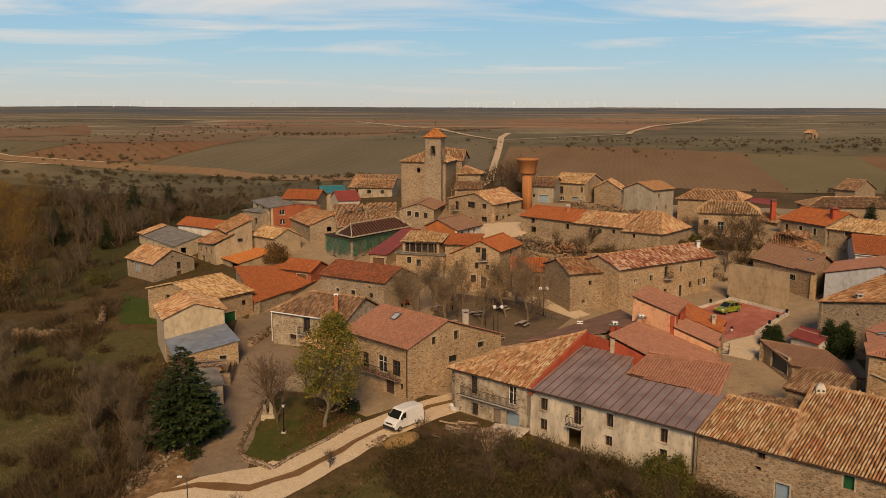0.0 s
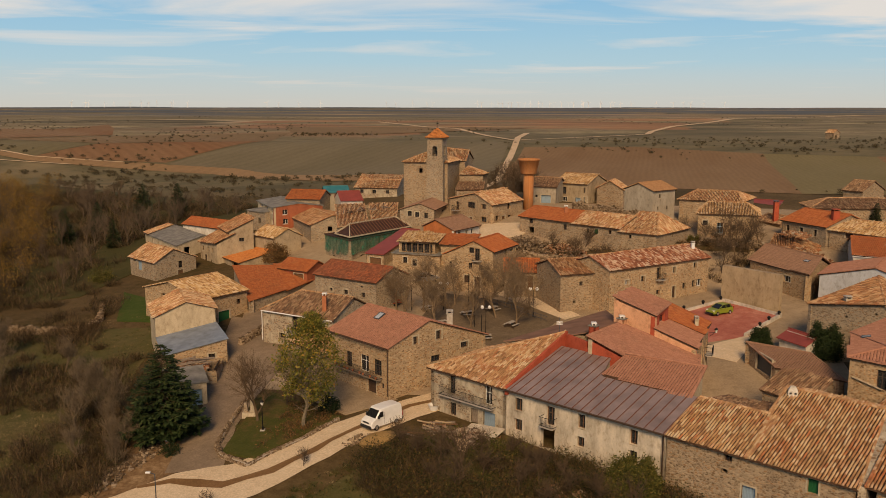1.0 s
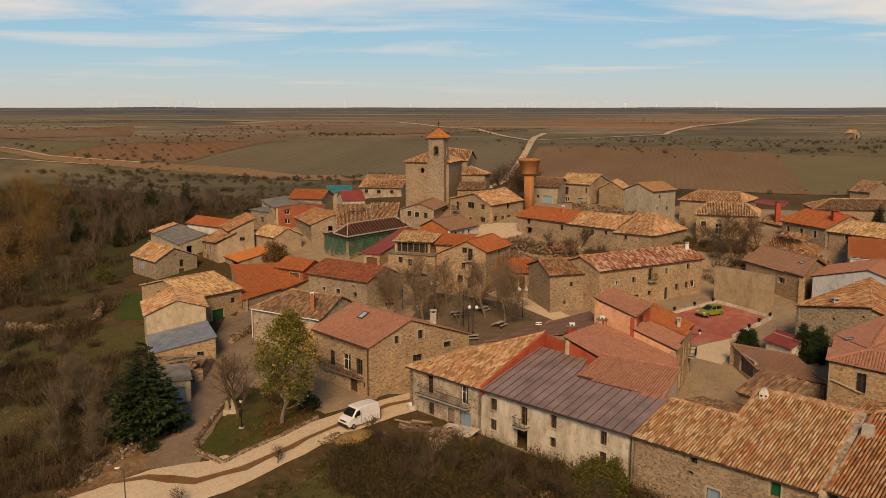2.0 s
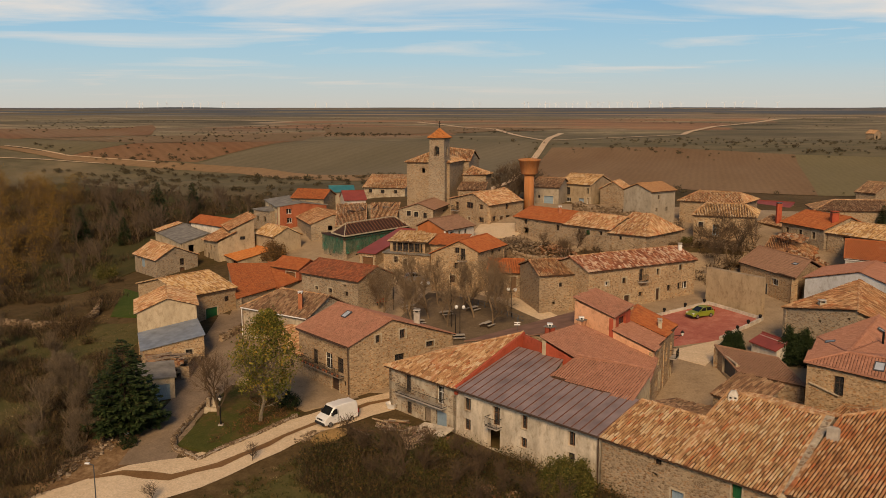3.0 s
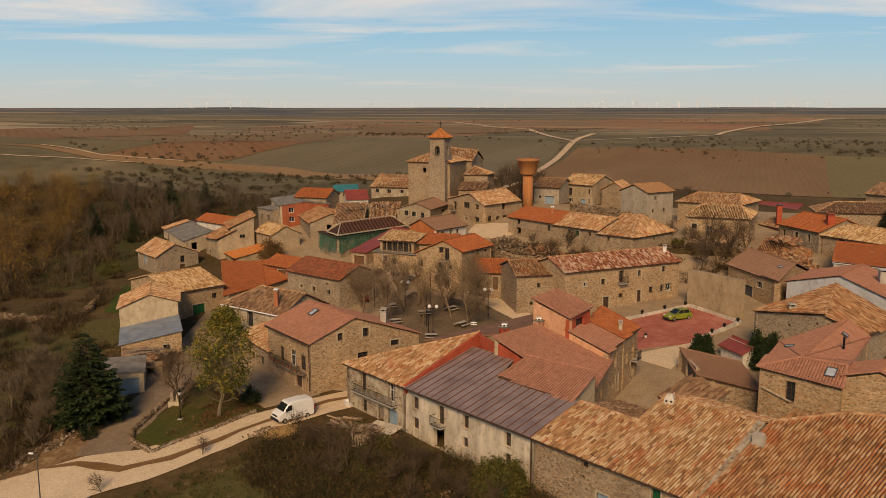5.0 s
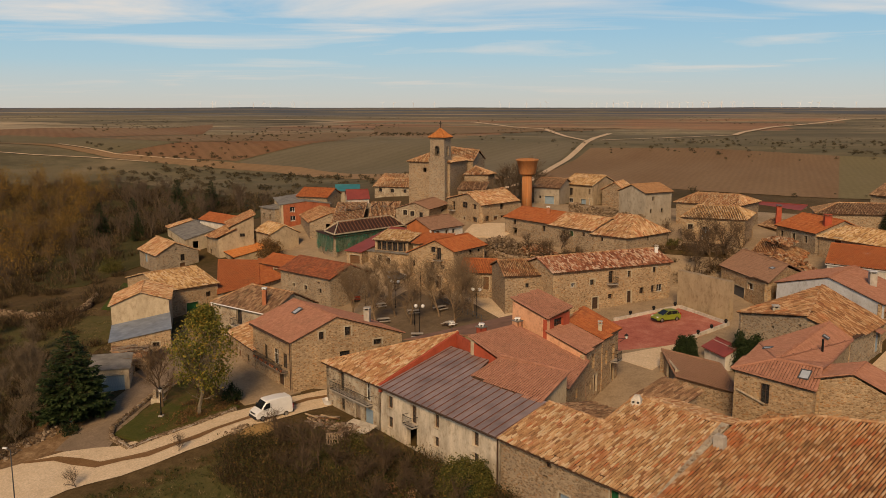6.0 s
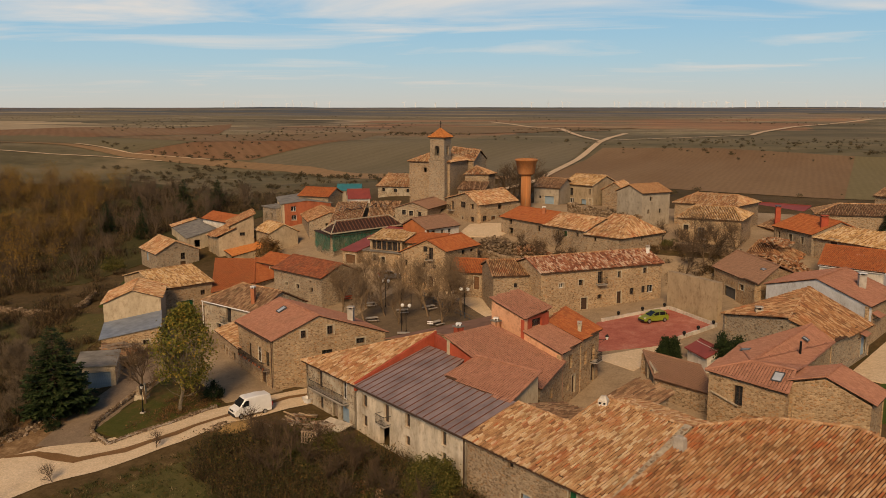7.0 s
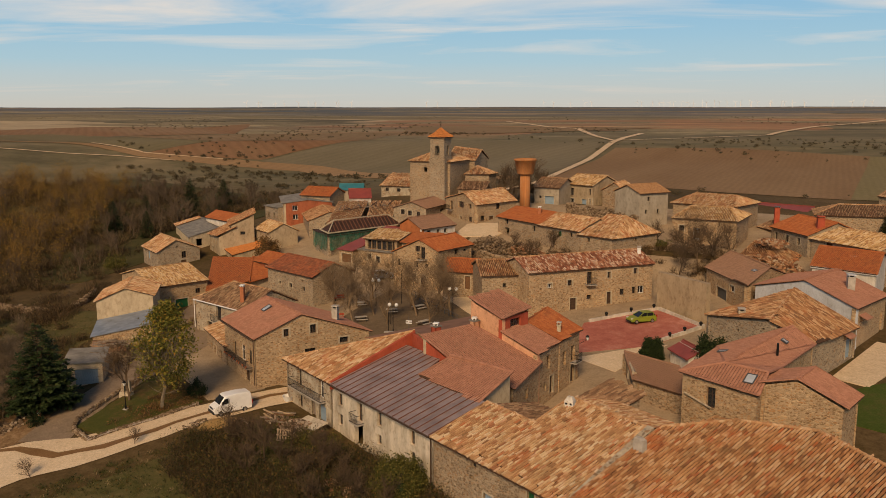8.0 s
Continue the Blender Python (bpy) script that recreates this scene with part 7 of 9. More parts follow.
# ---- brick water tower ----
wt = thing("water_tower", (17.9, 180.3, ground_z(17.9, 180.3)), "slender orange brick water tower with flared tank", "water tower")
BRICK, bn, bl, bb = shader("orange_brick", 0.9)
br = node(bn, bl, "ShaderNodeTexBrick", {"Vector": coords(bn, bl), "Scale": 3.2, "Color1": (0.52, 0.21, 0.075, 1), "Color2": (0.44, 0.17, 0.06, 1), "Mortar": (0.40, 0.24, 0.13, 1), "Mortar Size": 0.012})
bl.new(mixc(bn, bl, 0.7, br.outputs[0], ramp(bn, bl, noise_of(bn, bl, coords(bn, bl, (1, 1, 0.3)), 0.8, 5), [(0.3, (0.7, 0.65, 0.6)), (0.7, (1.1, 1.1, 1.1))]), "MULTIPLY"), bb.inputs["Base Color"])
gz = ground_z(17.9, 180.3)
piece("shaft", Solid().lathe([(1.12, -0.5), (1.05, 20.0 - gz)], 28).mesh("shaft", BRICK, smooth=True), wt)
piece("tank", Solid().lathe([(1.05, 19.9 - gz), (1.62, 20.05 - gz), (1.72, 20.2 - gz), (2.2, 22.8 - gz), (2.38, 22.85 - gz), (2.4, 23.2 - gz), (2.1, 23.25 - gz), (2.05, 22.9 - gz)], 12).mesh("tank", BRICK, smooth=True), wt, "flared brick tank with a rim")

house("field_hut", (204.0, 474.0), (208.5, 476.5), (201.5, 478.5), ground_z(204, 475) + 3.2, ground_z(204, 475) + 4.8, 0.5, "l", ground_z(204, 475) + 3.2, (0, 0), "tile", "stone", [(0, 2.4, ground_z(204, 475) + 0.2, 1.6, 1.9, "hole")], "lonely stone hut with tiled roof on the plain", group="")


# ---- plants ----
prand = random.Random(5)
nrand = np.random.default_rng(3)


class Strands:
    """Many thin twigs and leaves gathered in one mesh."""

    def __init__(self):
        self.v, self.f, self.n = [], [], 0

    def tube(self, a, b, r0, r1, sides=4):
        d = b - a
        if d.length < 1e-6:
            return
        d.normalize()
        s = d.cross(Vector((0.3, 0.2, 1)))
        s = (s if s.length > 1e-3 else Vector((1, 0, 0))).normalized()
        u = s.cross(d)
        k = self.n
        for p, r in ((a, r0), (b, r1)):
            for i in range(sides):
                an = 2 * math.pi * i / sides
                self.v.append(p + s * (math.cos(an) * r) + u * (math.sin(an) * r))
        self.n += 2 * sides
        self.f += [(k + i, k + (i + 1) % sides, k + sides + (i + 1) % sides, k + sides + i) for i in range(sides)]


def grow(st, p, d, length, r, level, rnd, ups=0.25, forks=3, shrink=0.68, tips=None):
    """One limb in three bent steps, then its forks."""
    steps = 3 if level > 1 else 2
    q = p
    for i in range(steps):
        d = (d + Vector((rnd.gauss(0, 0.13), rnd.gauss(0, 0.13), ups * 0.25))).normalized()
        e = q + d * (length / steps)
        r1 = r * (1 - 0.32 / steps * 1.2)
        st.tube(q, e, r, r1, 5 if level > 2 else 3)
        q, r = e, r1
        if level > 0 and i >= 0 and (i < steps - 1 or level > 1):
            for _ in range(1 if i == 0 and level > 2 else forks - 1):
                side = Vector((rnd.gauss(0, 1), rnd.gauss(0, 1), rnd.gauss(0.15, 0.5))).normalized()
                dd = (d * 0.75 + side * 0.75).normalized()
                grow(st, q, dd, length * shrink * rnd.uniform(0.7, 1.1), max(r * 0.55, 0.012), level - 1, rnd, ups, forks, shrink, tips)
    if level > 0:
        for _ in range(2):
            side = Vector((rnd.gauss(0, 1), rnd.gauss(0, 1), rnd.gauss(0.2, 0.5))).normalized()
            grow(st, q, (d + side * 0.6).normalized(), length * shrink, max(r * 0.7, 0.012), level - 1, rnd, ups, forks, shrink, tips)
    elif tips is not None:
        tips.append(q)


def bare_tree(seed, height, level=4, forks=3, ups=0.3, spread=None):
    rnd = random.Random(seed)
    st, tips = Strands(), []
    grow(st, Vector((0, 0, -0.3)), Vector((rnd.gauss(0, 0.05), rnd.gauss(0, 0.05), 1)), height * 0.40, height * 0.020, level, rnd, ups, forks, 0.66, tips)
    return st, tips


def leaves(points, n, size, spread, rnd_np, droop=0.3):
    """n small leaf quads about the given points, as arrays."""
    pts = np.array([tuple(p) for p in points])
    c = pts[rnd_np.integers(0, len(pts), n)] + rnd_np.normal(0, spread, (n, 3))
    a = rnd_np.normal(0, 1, (n, 3))
    a /= np.linalg.norm(a, axis=1)[:, None]
    b = np.cross(a, rnd_np.normal(0, 1, (n, 3)))
    b /= np.linalg.norm(b, axis=1)[:, None] + 1e-9
    s = size * rnd_np.uniform(0.6, 1.3, (n, 1))
    v = np.stack([c - a * s, c + b * s * 0.6, c + a * s, c - b * s * 0.6], 1).reshape(-1, 3)
    f = (np.arange(n)[:, None] * 4 + np.arange(4)).tolist()
    return v, f


def strand_mesh(name, st, mat):
    return mesh_of(name, st.v, st.f, [mat])


BRUSHTWIG = plain_material("bramble_twigs", (0.105, 0.068, 0.040), 0.95, vary=0.4, scale=1.0)
PALEBARK = plain_material("pale_grey_bark", (0.165, 0.12, 0.075), 0.95, vary=0.4, scale=2.0)
TREES = [strand_mesh("bare_crown", bare_tree(s, h, 4, 3)[0], BARK if s % 2 else TWIG) for s, h in ((1, 8.0), (2, 9.0), (3, 7.5))]
LIGHT = [strand_mesh("bare_crown", bare_tree(s, h, 3, 4, 0.35)[0], BRUSHTWIG) for s, h in ((21, 5.0), (22, 5.5))]


PALETREES = [strand_mesh("bare_crown", bare_tree(s, h, 4, 3, 0.75)[0], PALEBARK) for s, h in ((51, 7.0), (54, 7.5), (57, 7.0))]


def plant_bare(x, y, h, kind, label, group, name="bare_tree", dz=0.0, meshes=None):
    me = (meshes or TREES)[kind % len(meshes or TREES)]
    z = ground_z(x, y) + dz
    root = thing(name, (x, y, z), label, "tree", group)
    size = max(v.co.z for v in me.vertices)
    piece("bare_crown", me, root, "", Matrix.Rotation(prand.uniform(0, 6.28), 4, "Z") @ Matrix.Scale(h / size, 4))
    return root


PLANETWIG = plain_material("plane_tree_twigs", (0.215, 0.145, 0.085), 0.95, vary=0.4, scale=2.0)
UPRIGHT = [strand_mesh("bare_crown", bare_tree(s, h, 5, 2, 0.4)[0], PLANETWIG) for s, h in ((31, 9.0), (34, 9.0), (37, 9.0))]
for i, (x, y) in enumerate([(-4.5, 123.5), (-1.6, 127), (2.6, 122.6), (5.6, 118.9), (9.4, 121.9), (12.2, 118.6), (14.4, 122.5), (1.0, 117.5), (7.4, 125.7), (3.2, 129.5), (10.8, 127.2), (-0.5, 131.8), (12.6, 124.8), (-5.8, 128.6)]):
    plant_bare(x, y, 7.4 + 1.8 * prand.random(), i, "leafless plane tree in the earth plaza", "plaza trees", meshes=UPRIGHT)
for i, (x, y, h) in enumerate([(47.5, 140.5, 6.5), (50.5, 143.5, 7), (53.5, 145.5, 7.0), (49.0, 147.0, 7.5), (56.0, 148.0, 6.0), (28.5, 141.5, 5.0), (31.5, 140.5, 5.0), (23.5, 144.0, 5.5), (16.0, 192.5, 7.5), (18.5, 195.0, 8.0), (11.5, 187.0, 4.5)]):
    plant_bare(x, y, h, i, "leafless tree among the houses", "village trees")
for i, (x, y, h) in enumerate([(20.5, 149.5, 4.0), (26.0, 150.5, 4.5), (33.0, 149.0, 4.2), (37.5, 147.0, 4.0), (15.0, 140.0, 4.0), (11.0, 141.5, 4.5), (44.5, 153.5, 4.5), (48.0, 151.5, 4.0), (41.0, 150.0, 3.6), (9.0, 176.5, 4.0), (14.5, 186.0, 4.5)]):
    plant_bare(x, y, h, i, "low bare bush behind the houses", "garden bushes", "bare_bush", meshes=LIGHT)
plant_bare(-18.4, 90.5, 8.2, 1, "slender leafless tree on the lawn", "lawn trees")
plant_bare(-15.9, 94.6, 6.0, 0, "slender leafless tree on the lawn", "lawn trees")
plant_bare(-11.2, 80.2, 2.2, 0, "small leafless sapling beside the road", "saplings", meshes=LIGHT)
plant_bare(-18.3, 72.8, 2.2, 1, "small leafless sapling beside the road", "saplings", meshes=LIGHT)

# the tall tree with yellow-green leaves
st, tips = bare_tree(44, 11.6, 3, 4, 0.6)
LEAF_Y = leaf_material("yellowing_leaves", [(0.0, (0.055, 0.064, 0.014)), (0.4, (0.12, 0.118, 0.022)), (0.75, (0.21, 0.18, 0.036)), (0.92, (0.30, 0.21, 0.042)), (1.0, (0.32, 0.165, 0.035))])
aspen = thing("leafy_tree", (-12.9, 88.6, ground_z(-12.9, 88.6)), "tall tree with thinning yellow-green autumn leaves", "tree")
aspen.rotation_euler = (0.0, 0.10, 0.0)
piece("trunk", strand_mesh("trunk", st, plain_material("pale_bark", (0.19, 0.15, 0.10), 0.9, vary=0.4, scale=4.0)), aspen)
crown = []
for i in range(1900):
    h = prand.random()
    wide = 3.5 * math.sin(math.pi * min(1, 0.13 + h * 0.87)) ** 0.75
    an, rr = prand.uniform(0, 6.283), math.sqrt(prand.random()) * wide
    p = Vector((rr * math.cos(an), rr * math.sin(an), 3.6 + h * 9.2))
    if noise.noise(p * 0.55 + Vector((3, 1, 7))) > 0.0:
        crown.append(p)
v, f = leaves(crown, 10500, 0.14, 0.36, nrand)
piece("leaf_crown", mesh_of("leaf_crown", v, f, [LEAF_Y]), aspen, kind="stuff")

# conifers
NEEDLE = leaf_material("dark_needles", [(0.0, (0.014, 0.026, 0.008)), (0.5, (0.028, 0.046, 0.015)), (0.85, (0.048, 0.070, 0.023)), (1.0, (0.072, 0.09, 0.03))])


def conifer_mesh(seed, height, radius, n):
    r = np.random.default_rng(seed)
    rr = random.Random(seed)
    st = Strands()
    st.tube(Vector((0, 0, -0.4)), Vector((0, 0, height * 0.96)), height * 0.022, 0.03, 7)
    V, F, k = [], [], 0
    z = height * 0.06
    while z < height * 0.985:
        t = z / height
        reach = radius * (1 - t) ** 0.62 * (0.72 + 0.28 * min(1, t / 0.12))
        for b in range(max(7, int(14 * (1 - t) + 7))):
            an = rr.uniform(0, 6.283)
            ln = reach * rr.uniform(0.72, 1.1)
            tip = Vector((math.cos(an) * ln, math.sin(an) * ln, z + ln * 0.10 - 0.05 * ln * ln / max(radius, 1)))
            base = Vector((0, 0, z))
            st.tube(base, tip, 0.035, 0.012, 3)
            m = max(12, int(n * ln / radius))
            u = r.uniform(0.12, 1.05, m) ** 0.75
            c = np.array(base) + (np.array(tip) - np.array(base)) * u[:, None]
            side = np.array((-math.sin(an), math.cos(an), 0.0))
            out = np.array((math.cos(an), math.sin(an), 0.0))
            sgn = r.choice((-1, 1), m)[:, None]
            d = side * sgn * r.uniform(0.3, 1.0, (m, 1)) + out * r.uniform(0.4, 1.0, (m, 1)) + np.array((0, 0, 1.0)) * r.normal(-0.12, 0.22, (m, 1))
            d /= np.linalg.norm(d, axis=1)[:, None]
            wv = np.cross(d, (0, 0, 1.0)) + r.normal(0, 0.25, (m, 3))
            wv /= np.linalg.norm(wv, axis=1)[:, None]
            s = (0.34 + 0.42 * (1 - t)) * r.uniform(0.6, 1.2, (m, 1)) * min(1.0, radius / 3.2)
            V.append(np.stack([c - wv * s * 0.16, c + d * s * 0.5 - wv * s * 0.22 + np.array((0, 0, 0.03)), c + d * s, c + d * s * 0.5 + wv * s * 0.22], 1).reshape(-1, 3))
            F += (np.arange(m)[:, None] * 4 + np.arange(4) + k).tolist()
            k += m * 4
        z += height * 0.028
    return st, mesh_of("needles", np.concatenate(V), F, [NEEDLE])


c_st, c_me = conifer_mesh(9, 10.8, 4.5, 60)
con = thing("conifer", (-27.7, 87.0, ground_z(-27.7, 87.0)), "broad dark green spruce beside the lane", "tree")
piece("trunk", strand_mesh("trunk", c_st, BARK), con)
piece("needles", c_me, con, kind="stuff")
d_st, d_me = conifer_mesh(10, 9.0, 2.6, 14)
d_tr = strand_mesh("trunk", d_st, BARK)
for x, y, h in ((-78, 214, 1.15), (-71, 220, 1.0), (-86, 205, 0.9), (-90, 196, 1.0), (-74.5, 186.5, 0.75), (96, 176, 0.7), (84.5, 166.5, 0.62)):
    tr = thing("conifer", (x, y, ground_z(x, y)), "dark green conifer standing among bare trees", "tree", "far conifers")
    tr.scale = (h, h, h)
    piece("trunk", d_tr, tr)
    piece("needles", d_me, tr, kind="stuff")


# rounded shrubs
def shrub(name, x, y, r, h, mat, label, n=1600, size=0.09, dz=0.0):
    root = thing(name, (x, y, ground_z(x, y) + dz), label, "shrub")
    st = Strands()
    pts = []
    for i in range(60 if n < 6000 else 220):
        an, up = prand.uniform(0, 6.283), prand.uniform(0.1, 1.0)
        q = Vector((math.cos(an) * r * math.sqrt(1 - (up * 0.9) ** 2), math.sin(an) * r * math.sqrt(1 - (up * 0.9) ** 2), up * h))
        q *= 0.86 + 0.28 * noise.noise(q * 0.8 + Vector((x, y, 0)))
        st.tube(Vector((0, 0, 0)), q * 0.9, 0.03, 0.012, 3)
        pts += [q * prand.uniform(0.62 if n < 6000 else 0.74, 1.0) for _ in range(8)]
    piece("stems", strand_mesh("stems", st, TWIG), root)
    if n > 6000:
        # added solid core, coloured dark for the shade deep between the leaves
        heart = Solid().lathe([(r * 0.4, 0.0), (r * 0.62, h * 0.2), (r * 0.64, h * 0.4), (r * 0.48, h * 0.6), (r * 0.2, h * 0.72), (0.02, h * 0.75)], 12)
        piece("inner_foliage", mesh_of("inner_foliage", [Vector(q) * (0.94 + 0.14 * noise.noise(Vector(q) * 0.9)) for q in heart.v], heart.f, [LEAF_D]), root)
    v, f = leaves(pts, n, size, r * 0.09, nrand)
    piece("leaf_mass", mesh_of("leaf_mass", v, f, [mat]), root, kind="stuff")


LEAF_D = leaf_material("dark_evergreen", [(0.0, (0.008, 0.016, 0.005)), (0.6, (0.020, 0.034, 0.010)), (1.0, (0.04, 0.055, 0.018))])
LEAF_O = leaf_material("olive_leaves", [(0.0, (0.04, 0.045, 0.010)), (0.5, (0.085, 0.08, 0.018)), (0.85, (0.14, 0.12, 0.03)), (1.0, (0.20, 0.14, 0.04))])
LEAF_B = leaf_material("brown_leaves", [(0.0, (0.07, 0.04, 0.015)), (0.5, (0.14, 0.075, 0.028)), (1.0, (0.24, 0.13, 0.045))])
LEAF_G = leaf_material("orange_gold_leaves", [(0.0, (0.14, 0.07, 0.015)), (0.5, (0.26, 0.13, 0.022)), (1.0, (0.36, 0.20, 0.04))])
shrub("clipped_bush", 42.9, 107.4, 1.6, 2.9, LEAF_D, "rounded dark green clipped bush beside the street", 9000, 0.10)
shrub("dark_bush", 49.6, 103.6, 2.5, 4.9, LEAF_D, "large dark evergreen bush beside a lean-to", 11000, 0.12)
shrub("olive_bush", 20.2, 72.8, 3.1, 4.2, LEAF_O, "broad domed olive-green bush before the house front", 26000, 0.10)
shrub("brown_bush", -32.0, 161.4, 3.0, 5.2, LEAF_B, "large brown autumn bush beside the shed", 4200, 0.13)
shrub("laurel_bush", -10.5, 92.5, 1.5, 2.4, LEAF_D, "dark green shrub under the leafy tree", 1800, 0.10)
shrub("low_bush", -26.0, 83.5, 1.2, 1.4, LEAF_D, "low green bush at the foot of the spruce", 1200, 0.09)
shrub("hedge_bush", 45.5, 150.5, 1.6, 1.6, LEAF_O, "low olive-green bush in the gardens", 1600, 0.1)
shrub("hedge_bush", 29.0, 152.0, 1.8, 1.6, LEAF_O, "low olive-green bush in the gardens", 1600, 0.1)
shrub("yellow_bush", 3.5, 141.5, 1.5, 1.8, LEAF_G, "yellow autumn bush in the plaza", 900, 0.10)
shrub("green_bush", -66.5, 161.0, 3.0, 3.2, LEAF_O, "olive-green bush beside the small stone house", 2400, 0.14)
shrub("dark_bush", 70.0, 152.5, 1.2, 2.0, LEAF_D, "dark shrub against a stone wall", 700, 0.1)


# thickets, woods, grass and scrub: too many to count
def thicket(name, spots, mat, label, n, width, leafmat=None, leafn=0, lean=0.35):
    """spots [(x, y, radius, height)]; n twigs each, thin upright blades in a fan."""
    V, F, k = [], [], 0
    LV, LF, lk = [], [], 0
    for x, y, r, h in spots:
        z = ground_z(x, y)
        m = int(n * (0.6 + 0.8 * nrand.random()))
        an, rad = nrand.uniform(0, 6.283, m), np.sqrt(nrand.random(m)) * r
        root = np.stack([x + np.cos(an) * rad * 0.75, y + np.sin(an) * rad * 0.75, np.full(m, z - 0.1)], 1)
        tilt = nrand.normal(0, lean, (m, 2)) + np.stack([np.cos(an), np.sin(an)], 1) * (rad / r * 0.5)[:, None]
        ln = h * nrand.uniform(0.45, 1.05, m) * (1 - 0.35 * (rad / r) ** 2)
        tip = root + np.concatenate([tilt * ln[:, None], ln[:, None]], 1)
        w = np.concatenate([nrand.normal(0, 1, (m, 2)), np.zeros((m, 1))], 1)
        w = w / np.linalg.norm(w, axis=1)[:, None] * width * nrand.uniform(0.6, 1.5, (m, 1))
        mid = (root + tip) / 2 + nrand.normal(0, 0.12 * h, (m, 3)) * np.array((1, 1, 0.3))
        br = mid + nrand.normal(0, 0.28 * h, (m, 3)) * np.array((1, 1, 0.5)) + np.array((0, 0, 0.22 * h))
        V.append(np.stack([root - w, root + w, mid + w * 0.7, mid - w * 0.7, tip, br], 1).reshape(-1, 3))
        q = np.arange(m)[:, None] * 6 + k
        F += (q + np.array([0, 1, 2, 3])).tolist() + (q + np.array([3, 2, 4])).tolist() + (q + np.array([3, 2, 5])).tolist()
        k += m * 6
        if leafn:
            v, f = leaves([tuple(p) for p in np.concatenate([tip, mid, br])], leafn, 0.10, 0.15 * r, nrand)
            LV.append(v)
            LF += [[i + lk for i in g] for g in f]
            lk += len(v)
    ob = tagged(new(name, mesh_of(name, np.concatenate(V), F, [mat])), label, "shrubs", kind="stuff")
    if leafn:
        piece("thicket_leaves", mesh_of("thicket_leaves", np.concatenate(LV), LF, [leafmat]), ob, kind="stuff")
    return ob


LEAF_A = leaf_material("amber_leaves", [(0.0, (0.12, 0.068, 0.017)), (0.5, (0.22, 0.125, 0.028)), (1.0, (0.32, 0.185, 0.042))])
LEAF_U = leaf_material("undergrowth_leaves", [(0.0, (0.012, 0.018, 0.006)), (0.4, (0.040, 0.043, 0.012)), (0.7, (0.078, 0.062, 0.018)), (1.0, (0.15, 0.082, 0.024))])
THORN = leaf_material("thicket_twigs", [(0.0, (0.030, 0.020, 0.011)), (0.4, (0.062, 0.041, 0.021)), (0.75, (0.108, 0.070, 0.036)), (1.0, (0.185, 0.122, 0.062))])
STRAW = leaf_material("dry_grass_blades", [(0.0, (0.09, 0.07, 0.03)), (0.4, (0.18, 0.13, 0.06)), (0.75, (0.28, 0.20, 0.10)), (1.0, (0.38, 0.28, 0.145))])
GREENBLADE = leaf_material("green_grass_blades", [(0.0, (0.04, 0.052, 0.012)), (0.6, (0.085, 0.086, 0.026)), (1.0, (0.15, 0.125, 0.048))])


left = []
while len(left) < 500:
    x, y = prand.uniform(-92, -27), prand.uniform(60, 128)
    if x < -30.5 - max(0, y - 95) * 0.32 and noise.noise((x * 0.06, y * 0.06, 2)) > -0.22 - 0.3 * (y < 90) and not (x < -42 and 74 < y < 97 and prand.random() < 0.85) and not (y > 108 and -62 < x and prand.random() < 0.75):
        left.append((x, y, prand.uniform(0.9, 2.2), prand.uniform(1.0, 3.2)))
thicket("thicket", left, THORN, "tangled brown leafless thicket on the slope", 110, 0.028, LEAF_U, 60)
for i, (x, y, h) in enumerate([(-37.4, 94.0, 7.5), (-38.6, 94.8, 7.0), (-36.6, 93.2, 6.6), (-38.4, 87.8, 6.4), (-55.6, 104.6, 7.5), (-31.2, 84.6, 4.6), (-32.4, 83.8, 4.2), (-30.6, 80.6, 3.8), (-44.5, 104.0, 5.0), (-35.0, 82.0, 4.4), (-40.5, 99.0, 5.0), (-50.0, 110.5, 5.5), (-63.0, 116.0, 7.0), (-34.5, 88.5, 4.6)]):
    plant_bare(x, y, h, i, "slender pale leafless tree among the brush", "slope trees", meshes=PALETREES)
front = []
while len(front) < 380:
    d, n = prand.uniform(-14, 36), prand.uniform(-16, -1.6)
    p = A1 + D * d + N * n
    if p.y > 54 and not (2 < d < 10 and n > -3.2) and not (d < 2 and n > -8) and not (p.y > 77 + 1.05 * (p.x + 14.5) - 5.5) and noise.noise((p.x * 0.12, p.y * 0.12, 5)) > -0.25 - (n > -7) * 0.2:
        front.append((p.x, p.y, prand.uniform(0.8, 1.9), prand.uniform(0.9, 2.6)))
thicket("thicket", front, THORN, "brown bramble thicket below the house fronts", 140, 0.02, LEAF_U, 150)
green_spots = [(A1 + D * prand.uniform(-6, 14) + N * prand.uniform(-12, -2)) for _ in range(40)]
thicket("bramble", [(p.x, p.y, prand.uniform(0.8, 1.6), prand.uniform(0.6, 1.3)) for p in green_spots if p.y < 77 + 1.05 * (p.x + 14.5) - 5.5], GREENBLADE, "low green bramble patches in the rough grass", 90, 0.02, LEAF_O, 120)
thicket("thicket", [(20.4 + 2.6 * math.cos(a_), 73.0 + 2.0 * math.sin(a_), 1.2, 2.2) for a_ in np.arange(2.6, 7.0, 0.35)] + [(23.5 + 0.8 * i, 72.6 - 0.75 * i, 1.3, 2.4) for i in range(7)], THORN, "dark brush round the olive-green bush and the barn foot", 150, 0.018, LEAF_U, 150)
foot = [A1 + D * prand.uniform(7.5, 17.5) + N * prand.uniform(-4.6, -1.4) for _ in range(46)]
